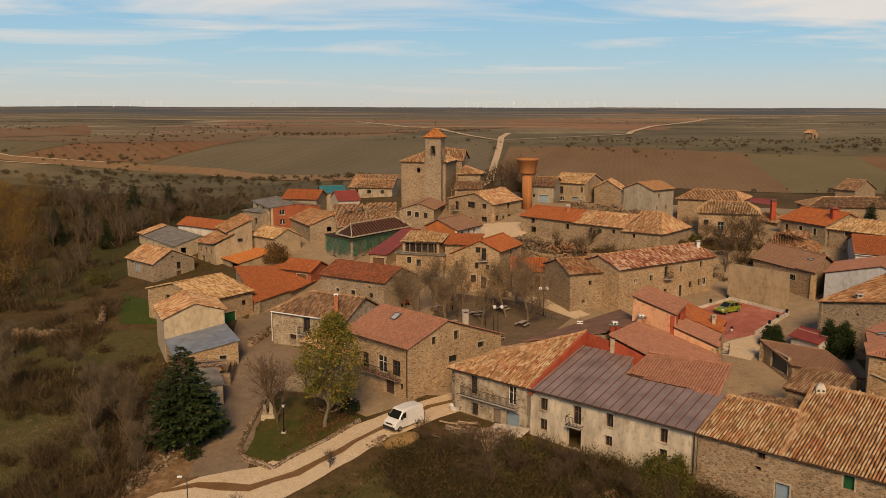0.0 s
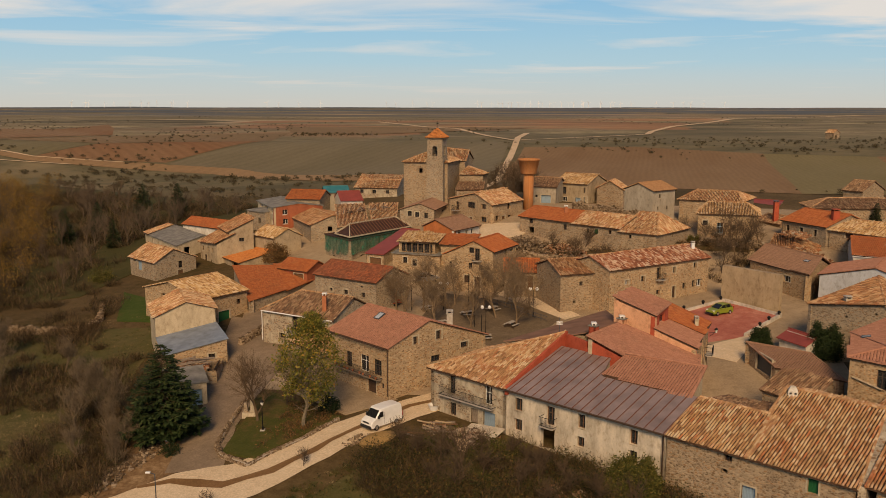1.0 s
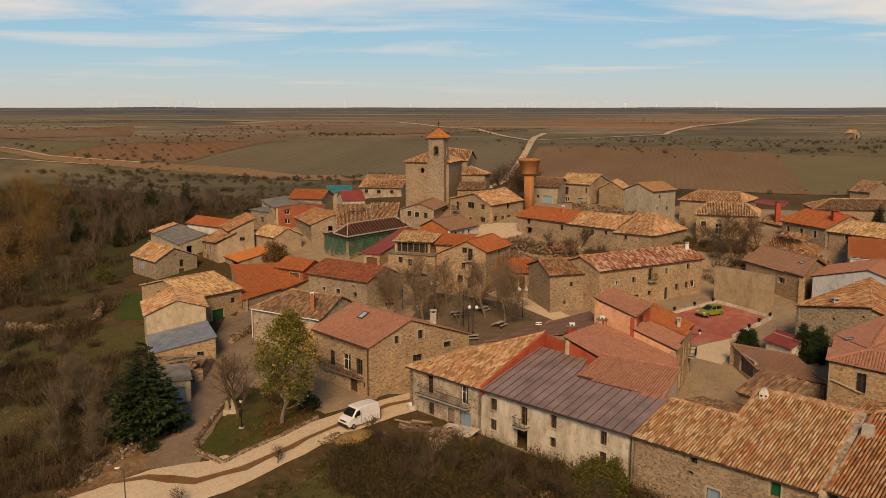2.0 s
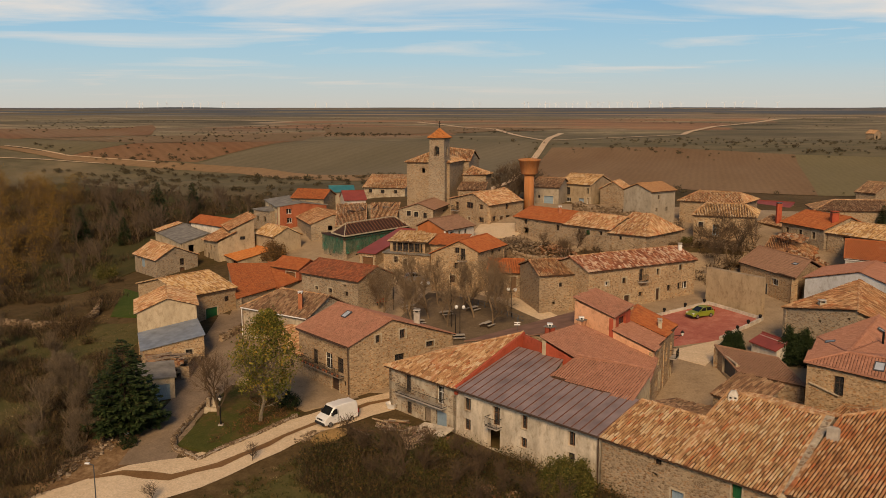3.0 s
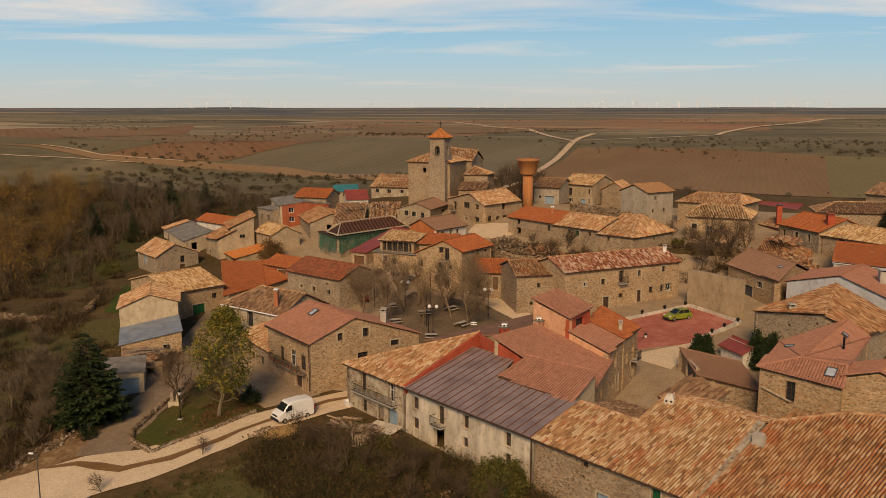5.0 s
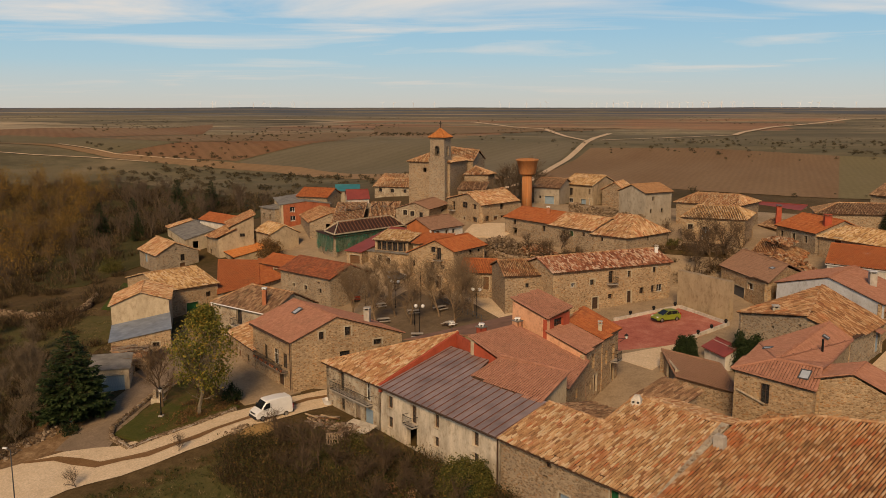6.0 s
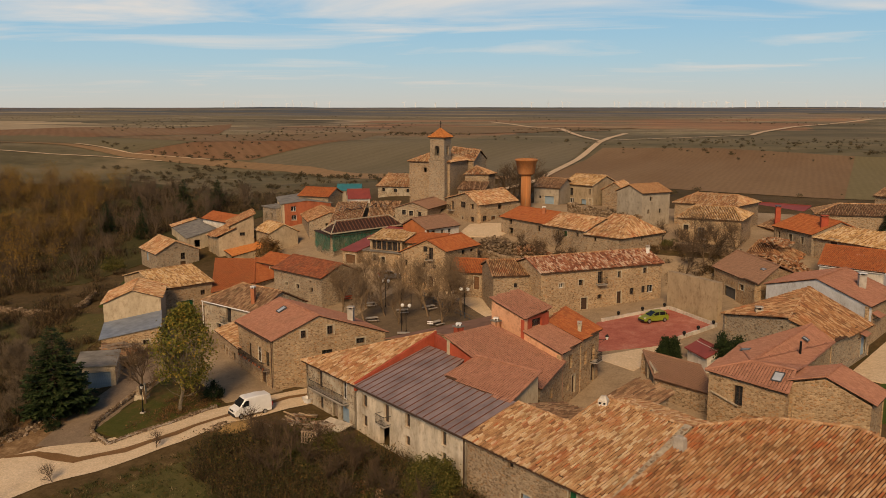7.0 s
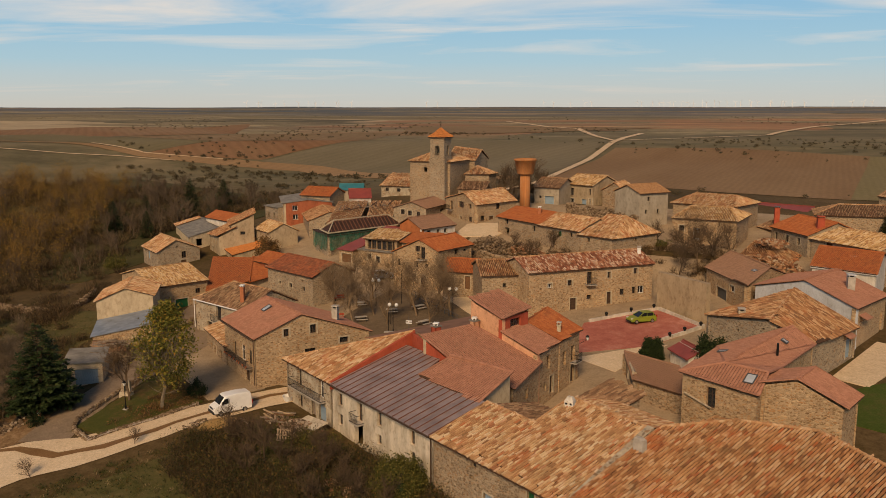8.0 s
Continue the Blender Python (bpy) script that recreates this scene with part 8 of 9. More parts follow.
thicket("thicket", [(p.x, p.y, prand.uniform(0.8, 1.4), prand.uniform(1.2, 2.6)) for p in foot], THORN, "dark brush along the foot of the rendered wall", 150, 0.018, LEAF_U, 130)
yellowing = [A1 + D * prand.uniform(-0.5, 5.0) + N * prand.uniform(-5.0, -2.6) for _ in range(16)]
thicket("bramble", [(p.x, p.y, prand.uniform(0.7, 1.3), prand.uniform(1.3, 2.3)) for p in yellowing], THORN, "olive and yellowing bushes before the rendered wall", 90, 0.016, LEAF_O, 260)
tufts = []
while len(tufts) < 3800:
    x, y = prand.uniform(-95, 30), prand.uniform(56, 135)
    on_left = x < -31.5 - max(0, y - 95) * 0.32
    in_front = y < 77 + 1.05 * (x + 14.5) - 4.6 and y < 84 - 0.868 * (x - 9.3) and x > -16
    if on_left or in_front:
        tufts.append((x, y, prand.uniform(0.25, 0.7), prand.uniform(0.25, 0.6)))
rough = []
while len(rough) < 1500:
    x, y = prand.uniform(-24, 14), prand.uniform(54, 84)
    if y < 77 + 1.05 * (x + 14.5) - 4.2 and y < 84 - 0.868 * (x - 9.3):
        rough.append((x, y, prand.uniform(0.3, 0.8), prand.uniform(0.25, 0.65)))
sward = []
while len(sward) < 900:
    x, y = prand.uniform(-58, -40), prand.uniform(74, 98)
    if noise.noise((x * 0.15, y * 0.15, 6)) > -0.3 and x < -41 - max(0, y - 95):
        sward.append((x, y, prand.uniform(0.5, 1.1), prand.uniform(0.25, 0.5)))
thicket("dry_grass", sward, STRAW, "flattened dry grass on the slope below the village", 34, 0.02, lean=0.9)
green_ = []
while len(green_) < 700:
    x, y = prand.uniform(-64, -39), prand.uniform(106, 128)
    if noise.noise((x * 0.12, y * 0.12, 3)) > -0.25 and x < -39 - max(0, y - 112) * 0.32:
        green_.append((x, y, prand.uniform(0.5, 1.1), prand.uniform(0.2, 0.45)))
thicket("green_grass", green_, GREENBLADE, "dull green grass on the meadow below the barn", 34, 0.02, lean=0.7)
thicket("rough_grass", rough, GREENBLADE, "uncut dull green grass below the road", 30, 0.02, LEAF_U, 8, lean=0.5)
thicket("dry_grass", tufts[:1900], STRAW, "dry grass tufts over the rough ground", 18, 0.024, lean=0.5)
thicket("green_grass", tufts[1900:], GREENBLADE, "green grass tufts over the rough ground", 18, 0.024, lean=0.5)

# tall bare bushes before the long house, and tufts and fallen leaves on the lawn
for i, (x, y, h) in enumerate([(2.5, 79.5, 4.6), (5.0, 77.6, 5.2), (0.2, 80.8, 4.0), (6.6, 77.4, 4.0), (4.0, 75.0, 4.2), (11.0, 78.5, 3.8), (12.4, 77.4, 3.6), (9.0, 79.4, 3.6), (14.4, 75.4, 3.0), (12.0, 75.0, 3.8), (14.6, 73.2, 3.4), (9.6, 73.6, 4.0), (-1.8, 83.4, 3.6), (17.4, 71.6, 4.4), (6.6, 80.6, 3.6), (1.6, 76.2, 3.6), (12.6, 71.0, 3.8), (19.8, 69.4, 4.2)]):
    plant_bare(x, y, h, i, "tall leafless bush among the brambles", "tall bushes", "bare_bush", meshes=LIGHT)
lawnspots = []
while len(lawnspots) < 420:
    x, y = prand.uniform(-20.6, -9.4), prand.uniform(82, 98)
    if y > 82.0 + max(0, (x + 17)) * 1.28 and y < 99 - (x + 20) * 0.72:
        lawnspots.append((x, y, prand.uniform(0.2, 0.5), prand.uniform(0.3, 0.55)))
thicket("lawn_grass", lawnspots, GREENBLADE, "uneven tufts of grass over the small lawn", 26, 0.018, lean=0.5)
v, f = leaves([(x, y, ground_z(x, y) + 0.27) for x, y, _, _ in lawnspots if x > -15.0], 1500, 0.09, 0.5, nrand)
v[:, 2] = [ground_z(x, y) + 0.26 + 0.03 * (i % 4) for i, (x, y, _) in enumerate(v)]
tagged(new("fallen_leaves", mesh_of("fallen_leaves", v, f, [LEAF_B])), "brown leaves fallen on the lawn under the tree", "leaves", kind="stuff")
litter = [(x, y, r, prand.uniform(0.4, 0.9)) for x, y, r, _ in lawnspots if x > -15.5 + prand.gauss(0, 0.8)]
thicket("lawn_brush", litter[:110], THORN, "low brown brush and dead stems under the leafy tree", 60, 0.016, LEAF_B, 20)
meadow = []
while len(meadow) < 170:
    x, y = prand.uniform(-125, -42), prand.uniform(96, 158)
    if x < -46 - max(0, y - 110) * 0.30 and noise.noise((x * 0.04, y * 0.04, 8)) > -0.1:
        meadow.append((x, y, prand.uniform(1.0, 2.6), prand.uniform(0.8, 2.6)))
thicket("thicket", meadow, THORN, "dark thorn scrub over the meadow", 110, 0.03, LEAF_U, 90)

# bare woods along the stream, left of the village
WOODTWIG = plain_material("woodland_twigs", (0.118, 0.083, 0.054), 0.95, vary=0.5, scale=0.12)
W_st, W_tips = bare_tree(61, 9.0, 3, 3, 0.35)
wv, wf = np.array([tuple(p) for p in W_st.v]), W_st.f
W2_st, _ = bare_tree(62, 9.0, 3, 3, 0.5)
wv2, wf2 = np.array([tuple(p) for p in W2_st.v]), W2_st.f
V, F, k, GL = [], [], 0, []
woods = []
while len(woods) < 270:
    x, y = prand.uniform(-175, -38), prand.uniform(135, 300)
    lim = -66 if y < 160 else -72 if y < 190 else -52 - max(0, (215 - y)) * 0.9 - max(0, y - 228) * 2.2
    if x < lim - (y > 255) * (y - 255) * 0.5 and x > -0.62 * y - 20 and noise.noise((x * 0.03, y * 0.03, 9)) > -0.35:
        woods.append((x, y))
for i, (x, y) in enumerate(woods):
    sv, sf = (wv, wf) if i % 2 else (wv2, wf2)
    h, an = prand.uniform(0.55, 1.0), prand.uniform(0, 6.283)
    c, s = math.cos(an) * h, math.sin(an) * h
    q = np.stack([sv[:, 0] * c - sv[:, 1] * s + x, sv[:, 0] * s + sv[:, 1] * c + y, sv[:, 2] * h + ground_z(x, y)], 1)
    V.append(q)
    F += [[j + k for j in g] for g in sf]
    k += len(q)
    if x < -0.44 * y - 8 and i % 3:
        GL.append((x, y, ground_z(x, y), h))
tagged(new("woods", mesh_of("woods", np.concatenate(V), F, [WOODTWIG])), "belt of bare brown trees along the stream", "woods", kind="stuff")
pts = [(x + prand.gauss(0, 1.6 * h), y + prand.gauss(0, 1.6 * h), z + h * prand.uniform(3.0, 9.5)) for x, y, z, h in GL for _ in range(40)]
v, f = leaves(pts, 60000, 0.14, 0.8, nrand)
tagged(new("autumn_leaves", mesh_of("autumn_leaves", v, f, [LEAF_A])), "dull amber leaves on the stream-side trees", "woods", kind="stuff")
under = [(x + prand.gauss(0, 4), y + prand.gauss(0, 4), prand.uniform(1.5, 3.5), prand.uniform(1.2, 3.5)) for x, y in woods for _ in range(4)]
thicket("undergrowth", [u for u in under if u[0] < -64 or u[1] > 215], THORN, "dark tangled undergrowth below the bare trees", 56, 0.055, LEAF_U, 60)
orchard = []
while len(orchard) < 70:
    x, y = prand.uniform(-110, -48), prand.uniform(100, 170)
    if x < -52 - max(0, y - 130) * 0.35 and noise.noise((x * 0.05, y * 0.05, 4)) > 0.0:
        orchard.append((x, y, prand.uniform(1.5, 3.2), prand.uniform(1.8, 4.0)))
thicket("thicket", orchard, THORN, "bare thorn thickets in the meadow", 110, 0.035, LEAF_B, 40)

mound = [(prand.uniform(10, 24), prand.uniform(146.5, 153.5), prand.uniform(0.6, 1.2), prand.uniform(0.7, 1.8)) for _ in range(46)] + [(prand.uniform(27, 43), prand.uniform(143, 150), prand.uniform(0.6, 1.3), prand.uniform(0.6, 1.6)) for _ in range(36)] + [(prand.uniform(44, 57), prand.uniform(138, 150), prand.uniform(0.6, 1.4), prand.uniform(0.8, 2.2)) for _ in range(46)]
thicket("garden_brush", mound, THORN, "brown brush over the mound and the overgrown gardens", 90, 0.022, LEAF_B, 40)
# scrub on the plain
V, F, k = [], [], 0
spots = []
for (x0, y0), (x1, y1), n in (((-130, 345), (-36, 268), 40), ((-185, 362), (-120, 364), 10), ((-115, 522), (-60, 535), 30), ((30, 412), (140, 372), 40), ((140, 372), (330, 352), 70), ((-60, 530), (30, 420), 26), ((-215, 385), (-150, 352), 14), ((-100, 330), (-40, 300), 30), ((50, 215), (140, 217), 14), ((140, 375), (200, 390), 40), ((-150, 340), (-62, 318), 60), ((-62, 318), (-10, 285), 26), ((60, 430), (340, 420), 150), ((60, 470), (300, 460), 90), ((-105, 528), (-62, 545), 60), ((-112, 264), (-42, 240), 60), ((-140, 300), (-52, 264), 70), ((-170, 330), (-90, 300), 40), ((20, 216), (60, 214), 10)):
    for _ in range(n):
        t_ = prand.random()
        spots.append((x0 + (x1 - x0) * t_ + prand.gauss(0, 4), y0 + (y1 - y0) * t_ + prand.gauss(0, 4 if y0 < 400 else 16), prand.uniform(0.6, 2.2) * prand.choice((0.6, 0.8, 1.0, 1.3))))
for _ in range(4200):
    y = 300 * (4.5 ** prand.random())
    x = prand.uniform(-0.9, 0.75) * y
    if noise.noise((x * 0.009, y * 0.004, 1)) > 0.22 and not (-119 < x < 27 and 290 < y < 515) and not (31 < x < 330 and 217 < y < 400):
        spots.append((x, y, prand.uniform(0.7, 2.0)))
for x, y, r in spots:
    r *= 0.55 if y < 400 else 0.42
    m = 90
    z = ground_z(x, y) + 0.4
    d = nrand.normal(0, 1, (m, 3))
    d /= np.linalg.norm(d, axis=1)[:, None]
    c = np.array((x, y, z)) + d * np.array((r * 1.25, r, r * 0.6)) * nrand.uniform(0.4, 1.0, (m, 1)) + np.array((0, 0, r * 0.45))
    e = nrand.normal(0, 0.22 * r, (m, 2, 3))
    V.append(np.stack([c, c + e[:, 0], c + e[:, 1]], 1).reshape(-1, 3))
    F += (np.arange(m)[:, None] * 3 + np.arange(3) + k).tolist()
    k += m * 3
SCRUB = leaf_material("holm_scrub", [(0.0, (0.040, 0.036, 0.018)), (0.5, (0.075, 0.060, 0.032)), (1.0, (0.125, 0.088, 0.046))])
tagged(new("scrub", mesh_of("scrub", np.concatenate(V), F, [SCRUB])), "scattered dark scrub and hedges over the plain", "shrubs", kind="stuff")

# leafless trees between the church and the water tower
for i, (x, y, h) in enumerate(((12.6, 191.0, 9.0), (15.4, 193.5, 10.5), (10.8, 195.0, 7.5), (18.6, 196.0, 7.0))):
    plant_bare(x, y, h, i, "leafless tree beside the church", "village trees")


# ---- vehicles ----
def put_on(name, x, y, face, label, category, lift=0.1, group=""):
    """A thing on the ground turned so that its own +x looks along face."""
    root = thing(name, (x, y, ground_z(x, y) + lift), label, category, group)
    root.rotation_euler = (0, 0, math.atan2(face[1], face[0]))
    return root


def shell(profile, width, bevel=0.07, lean=0.0, zref=0.0):
    """A body from its side profile [(x, z)] in order round it; lean narrows it upward from zref."""
    cx, cz = sum(p[0] for p in profile) / len(profile), sum(p[1] for p in profile) / len(profile)
    sol = Solid()
    n = len(profile)
    for y, inset in ((-width / 2, bevel), (-width / 2 + bevel, 0.0), (width / 2 - bevel, 0.0), (width / 2, bevel)):
        for x, z in profile:
            d = math.hypot(x - cx, z - cz)
            s = max(0.0, d - inset) / d
            zz = cz + (z - cz) * s
            k = 1 - lean * max(0.0, zz - zref)
            sol.v.append((cx + (x - cx) * s, y * k, zz))
    for j in range(3):
        sol.f += [(j * n + i, (j + 1) * n + i, (j + 1) * n + (i + 1) % n, j * n + (i + 1) % n) for i in range(n)]
    sol.f += [tuple(range(n)), tuple(range(4 * n - 1, 3 * n - 1, -1))]
    return sol


CARWHITE = plain_material("white_van_paint", (0.78, 0.76, 0.72), 0.35, vary=0.08, scale=1.5, spec=0.5)
CARGREEN = plain_material("lime_green_car_paint", (0.21, 0.25, 0.03), 0.3, vary=0.06, scale=1.5, spec=0.5)
CARGLASS = plain_material("dark_car_glass", (0.015, 0.017, 0.018), 0.08, vary=0.1, spec=0.6)
RUBBER = plain_material("tyre_rubber", (0.012, 0.012, 0.012), 0.85, vary=0.2)
TRIM = plain_material("black_plastic_trim", (0.025, 0.025, 0.025), 0.6, vary=0.2)
ALLOY = plain_material("wheel_alloy", (0.42, 0.42, 0.42), 0.35, 0.8, vary=0.15)
LENS = plain_material("headlamp_lens", (0.72, 0.72, 0.70), 0.1, vary=0.05, spec=0.6)
REDLENS = plain_material("tail_lamp_lens", (0.36, 0.02, 0.015), 0.2, vary=0.1, spec=0.5)


def wheel(root, x, y, r, out):
    m = Matrix.Translation((x, y, r)) @ Matrix.Rotation(math.pi / 2 * out, 4, "X")
    tyre = Solid().lathe([(r * 0.62, -0.10), (r * 0.93, -0.11), (r, -0.06), (r, 0.06), (r * 0.93, 0.11), (r * 0.62, 0.10)], 22)
    w = piece("wheel", tyre.mesh("wheel", RUBBER, smooth=True), root, "", m)
    rim = Solid().lathe([(0.05, -0.115), (r * 0.6, -0.10), (r * 0.64, -0.112), (r * 0.64, 0.0)], 18)
    piece("rim", rim.mesh("rim", ALLOY), w)


def sheet(name, pts, mat, root, thick=0.02, label=""):
    """A small flat panel with thickness."""
    a, b, c = Vector(pts[0]), Vector(pts[1]), Vector(pts[2])
    n = (b - a).cross(c - a).normalized() * thick
    return piece(name, Solid().slab(pts, -n).mesh(name, mat), root, label)


van = put_on("van", -4.2, 88.6, (-0.68, -0.73), "white high-roofed panel van parked on the concrete road", "van")
body = shell([(-2.55, 0.42), (-2.58, 1.1), (-2.50, 2.0), (-2.35, 2.32), (-1.0, 2.42), (0.75, 2.36), (0.98, 2.28), (1.72, 1.40), (2.30, 1.12), (2.48, 0.90), (2.52, 0.45), (2.40, 0.34), (-2.45, 0.34)], 1.92, 0.10, 0.07, 1.1)
van.scale = (0.9, 0.94, 0.94)
piece("body", body.mesh("body", CARWHITE), van)
sheet("windscreen", [(1.05, -0.74, 2.19), (1.05, 0.74, 2.19), (1.72, 0.82, 1.43), (1.72, -0.82, 1.43)][::-1], CARGLASS, van, -0.03)
for s in (-1, 1):
    pts = [(0.55, s * 0.93, 1.42), (1.52, s * 0.93, 1.40), (1.06, s * 0.895, 2.02), (0.55, s * 0.893, 2.05)]
    sheet("side_window", pts if s < 0 else pts[::-1], CARGLASS, van, -0.02)
    piece("door_seam", Solid().box(0.44, s * 0.955 - 0.01, 0.5, 0.47, s * 0.955 + 0.012, 1.95).mesh("door_seam", TRIM), van)
    piece("headlight", Solid().box(2.33, s * 0.70 - 0.18, 0.86, 2.50, s * 0.70 + 0.18, 1.04, 0.03).mesh("headlight", LENS), van)
    piece("tail_light", Solid().box(-2.62, s * 0.86 - 0.07, 0.85, -2.52, s * 0.86 + 0.07, 1.35).mesh("tail_light", REDLENS), van)
    mir = piece("wing_mirror", Solid().box(1.32, s * 1.06 - 0.12, 1.40, 1.46, s * 1.06 + 0.12, 1.72).mesh("wing_mirror", TRIM), van)
    for x in (-1.55, 1.62):
        wheel(van, x, s * 0.86, 0.33, s)
piece("grille", Solid().box(2.42, -0.5, 0.88, 2.53, 0.5, 1.02).mesh("grille", TRIM), van)
piece("bumper", Solid().box(2.30, -0.94, 0.36, 2.60, 0.94, 0.66, 0.05).mesh("bumper", TRIM), van)
piece("rear_bumper", Solid().box(-2.66, -0.90, 0.36, -2.46, 0.90, 0.56).mesh("rear_bumper", TRIM), van)

def hatchback(x, y, face, paint, label):
    """A small five-door car."""
    car = put_on("hatchback_car", x, y, face, label, "car", 0.1)
    low = shell([(-1.95, 0.30), (-2.0, 0.75), (-1.85, 1.0), (-0.2, 0.98), (0.75, 0.95), (1.45, 0.84), (1.90, 0.70), (2.0, 0.52), (1.96, 0.28), (-1.9, 0.22)], 1.72, 0.10, 0.05, 0.6)
    piece("body", low.mesh("body", paint), car)
    cab = shell([(-1.80, 0.98), (-1.55, 1.34), (-1.30, 1.44), (-0.35, 1.47), (0.05, 1.42), (0.92, 0.95)], 1.56, 0.10, 0.16, 0.95)
    piece("windows", cab.mesh("windows", CARGLASS), car, "dark glass all round the cabin")
    rf = shell([(-1.62, 1.40), (-1.30, 1.46), (-0.35, 1.49), (0.05, 1.45), (0.02, 1.40), (-0.35, 1.42), (-1.30, 1.39)], 1.34, 0.05)
    piece("car_roof", rf.mesh("car_roof", paint), car)
    for s in (-1, 1):
        for x0, x1 in ((-0.45, -0.38), (-1.42, -1.30)):
            piece("door_pillar", Solid().bar((x0, s * 0.79, 0.95), (x0, s * 0.70, 1.42), 0.07, 0.05).mesh("door_pillar", paint), car)
        piece("front_pillar", Solid().bar((0.88, s * 0.76, 0.97), (0.05, s * 0.66, 1.43), 0.06, 0.06).mesh("front_pillar", paint), car)
        piece("headlight", Solid().box(1.62, s * 0.62 - 0.16, 0.62, 1.93, s * 0.62 + 0.16, 0.78, 0.04).mesh("headlight", LENS), car)
        piece("tail_light", Solid().box(-2.0, s * 0.72 - 0.09, 0.72, -1.84, s * 0.72 + 0.09, 1.06).mesh("tail_light", REDLENS), car)
        piece("wing_mirror", Solid().box(0.52, s * 0.94 - 0.09, 0.95, 0.66, s * 0.94 + 0.09, 1.10).mesh("wing_mirror", paint), car)
        for wx in (-1.25, 1.22):
            wheel(car, wx, s * 0.78, 0.30, s)
    piece("bumper", Solid().box(1.85, -0.7, 0.26, 2.04, 0.7, 0.44, 0.03).mesh("bumper", TRIM), car)


CARGREY = plain_material("grey_car_paint", (0.16, 0.16, 0.165), 0.3, vary=0.06, scale=1.5, spec=0.5)
hatchback(41.7, 121.3, (-0.86, -0.51), CARGREEN, "lime green hatchback parked on the red square")
hatchback(-1.6, 141.7, (0.9, 0.43), CARGREY, "dark grey hatchback parked under the plaza trees")


# ---- stones: walls, kerbs, rubble ----
RUBBLE = leaf_material("loose_rubble_stone", [(0.0, (0.10, 0.065, 0.038)), (0.4, (0.20, 0.135, 0.082)), (0.75, (0.29, 0.205, 0.13)), (1.0, (0.38, 0.29, 0.20))], 0.95)
BRICKBITS = leaf_material("tile_and_brick_rubble", [(0.0, (0.16, 0.08, 0.045)), (0.35, (0.34, 0.15, 0.075)), (0.7, (0.45, 0.27, 0.15)), (0.9, (0.50, 0.40, 0.29)), (1.0, (0.22, 0.12, 0.07))], 0.95)
WHITEBITS = leaf_material("plaster_and_stone_rubble", [(0.0, (0.12, 0.08, 0.05)), (0.4, (0.26, 0.18, 0.125)), (0.75, (0.42, 0.33, 0.25)), (1.0, (0.30, 0.13, 0.075))], 0.95)


def stones(spots):
    """Rough stones at spots [(x, y, z, size)] as arrays."""
    m = len(spots)
    P = np.array(spots)
    unit = np.array([(-1, -1, -1), (1, -1, -1), (1, 1, -1), (-1, 1, -1), (-1, -1, 1), (1, -1, 1), (1, 1, 1), (-1, 1, 1)], float)
    q = unit[None] * nrand.uniform(0.6, 1.15, (m, 8, 3)) * np.array((1.0, 0.8, 0.55)) * P[:, 3][:, None, None] * 0.5
    an = nrand.uniform(0, 6.283, m)
    c, s = np.cos(an)[:, None], np.sin(an)[:, None]
    x, y = q[:, :, 0] * c - q[:, :, 1] * s, q[:, :, 0] * s + q[:, :, 1] * c
    v = np.stack([x, y, q[:, :, 2] + x * nrand.normal(0, 0.25, (m, 1))], 2) + P[:, None, :3]
    f = [[k + i * 8 for k in g] for i in range(m) for g in box_faces(0)]
    return v.reshape(-1, 3), f


def stone_wall(name, line, height, thick, mat, label, size=0.3, coping=0.0, ragged=0.15):
    """A low wall along line of stones in courses about a rough core."""
    root = thing(name, (line[0][0], line[0][1], ground_z(*line[0])), label, "wall", kind="structure")
    o = np.array(root.location)
    core, spots = Solid(), []
    for (x0, y0), (x1, y1) in zip(line, line[1:]):
        n = max(1, int(math.hypot(x1 - x0, y1 - y0) / (size * 0.85)))
        d = Vector((x1 - x0, y1 - y0, 0)).normalized()
        s = Vector((-d.y, d.x, 0)) * thick / 2
        za, zb = ground_z(x0, y0), ground_z(x1, y1)
        core.slab([Vector((x0, y0, za + height - 0.06)) - s * 0.8, Vector((x1, y1, zb + height - 0.06)) - s * 0.8, Vector((x1, y1, zb + height - 0.06)) + s * 0.8, Vector((x0, y0, za + height - 0.06)) + s * 0.8], (0, 0, -height - 0.5))
        for i in range(n):
            t_ = (i + 0.5) / n
            x, y = x0 + (x1 - x0) * t_, y0 + (y1 - y0) * t_
            z = ground_z(x, y)
            hh = height * (1 + ragged * noise.noise((x * 0.5, y * 0.5, 3)))
            for k in range(max(1, int(hh / (size * 0.52)))):
                for sd in (-1, 1):
                    spots.append((x + s.x * sd * 0.8 + prand.gauss(0, 0.03), y + s.y * sd * 0.8 + prand.gauss(0, 0.03), z + size * 0.22 + k * size * 0.52, size * prand.uniform(0.75, 1.2)))
            spots.append((x + prand.gauss(0, 0.04), y + prand.gauss(0, 0.04), z + hh + prand.gauss(0, 0.03), size * prand.uniform(0.8, 1.35)))
    core.v = [Vector(v) - Vector(o) for v in core.v]
    piece("wall_core", core.mesh("wall_core", CEMENT if coping else WALLS["stone"]), root)
    v, f = stones(spots)
    piece("wall_stones", mesh_of("wall_stones", v - o, f, [mat]), root, kind="stuff")
    return root


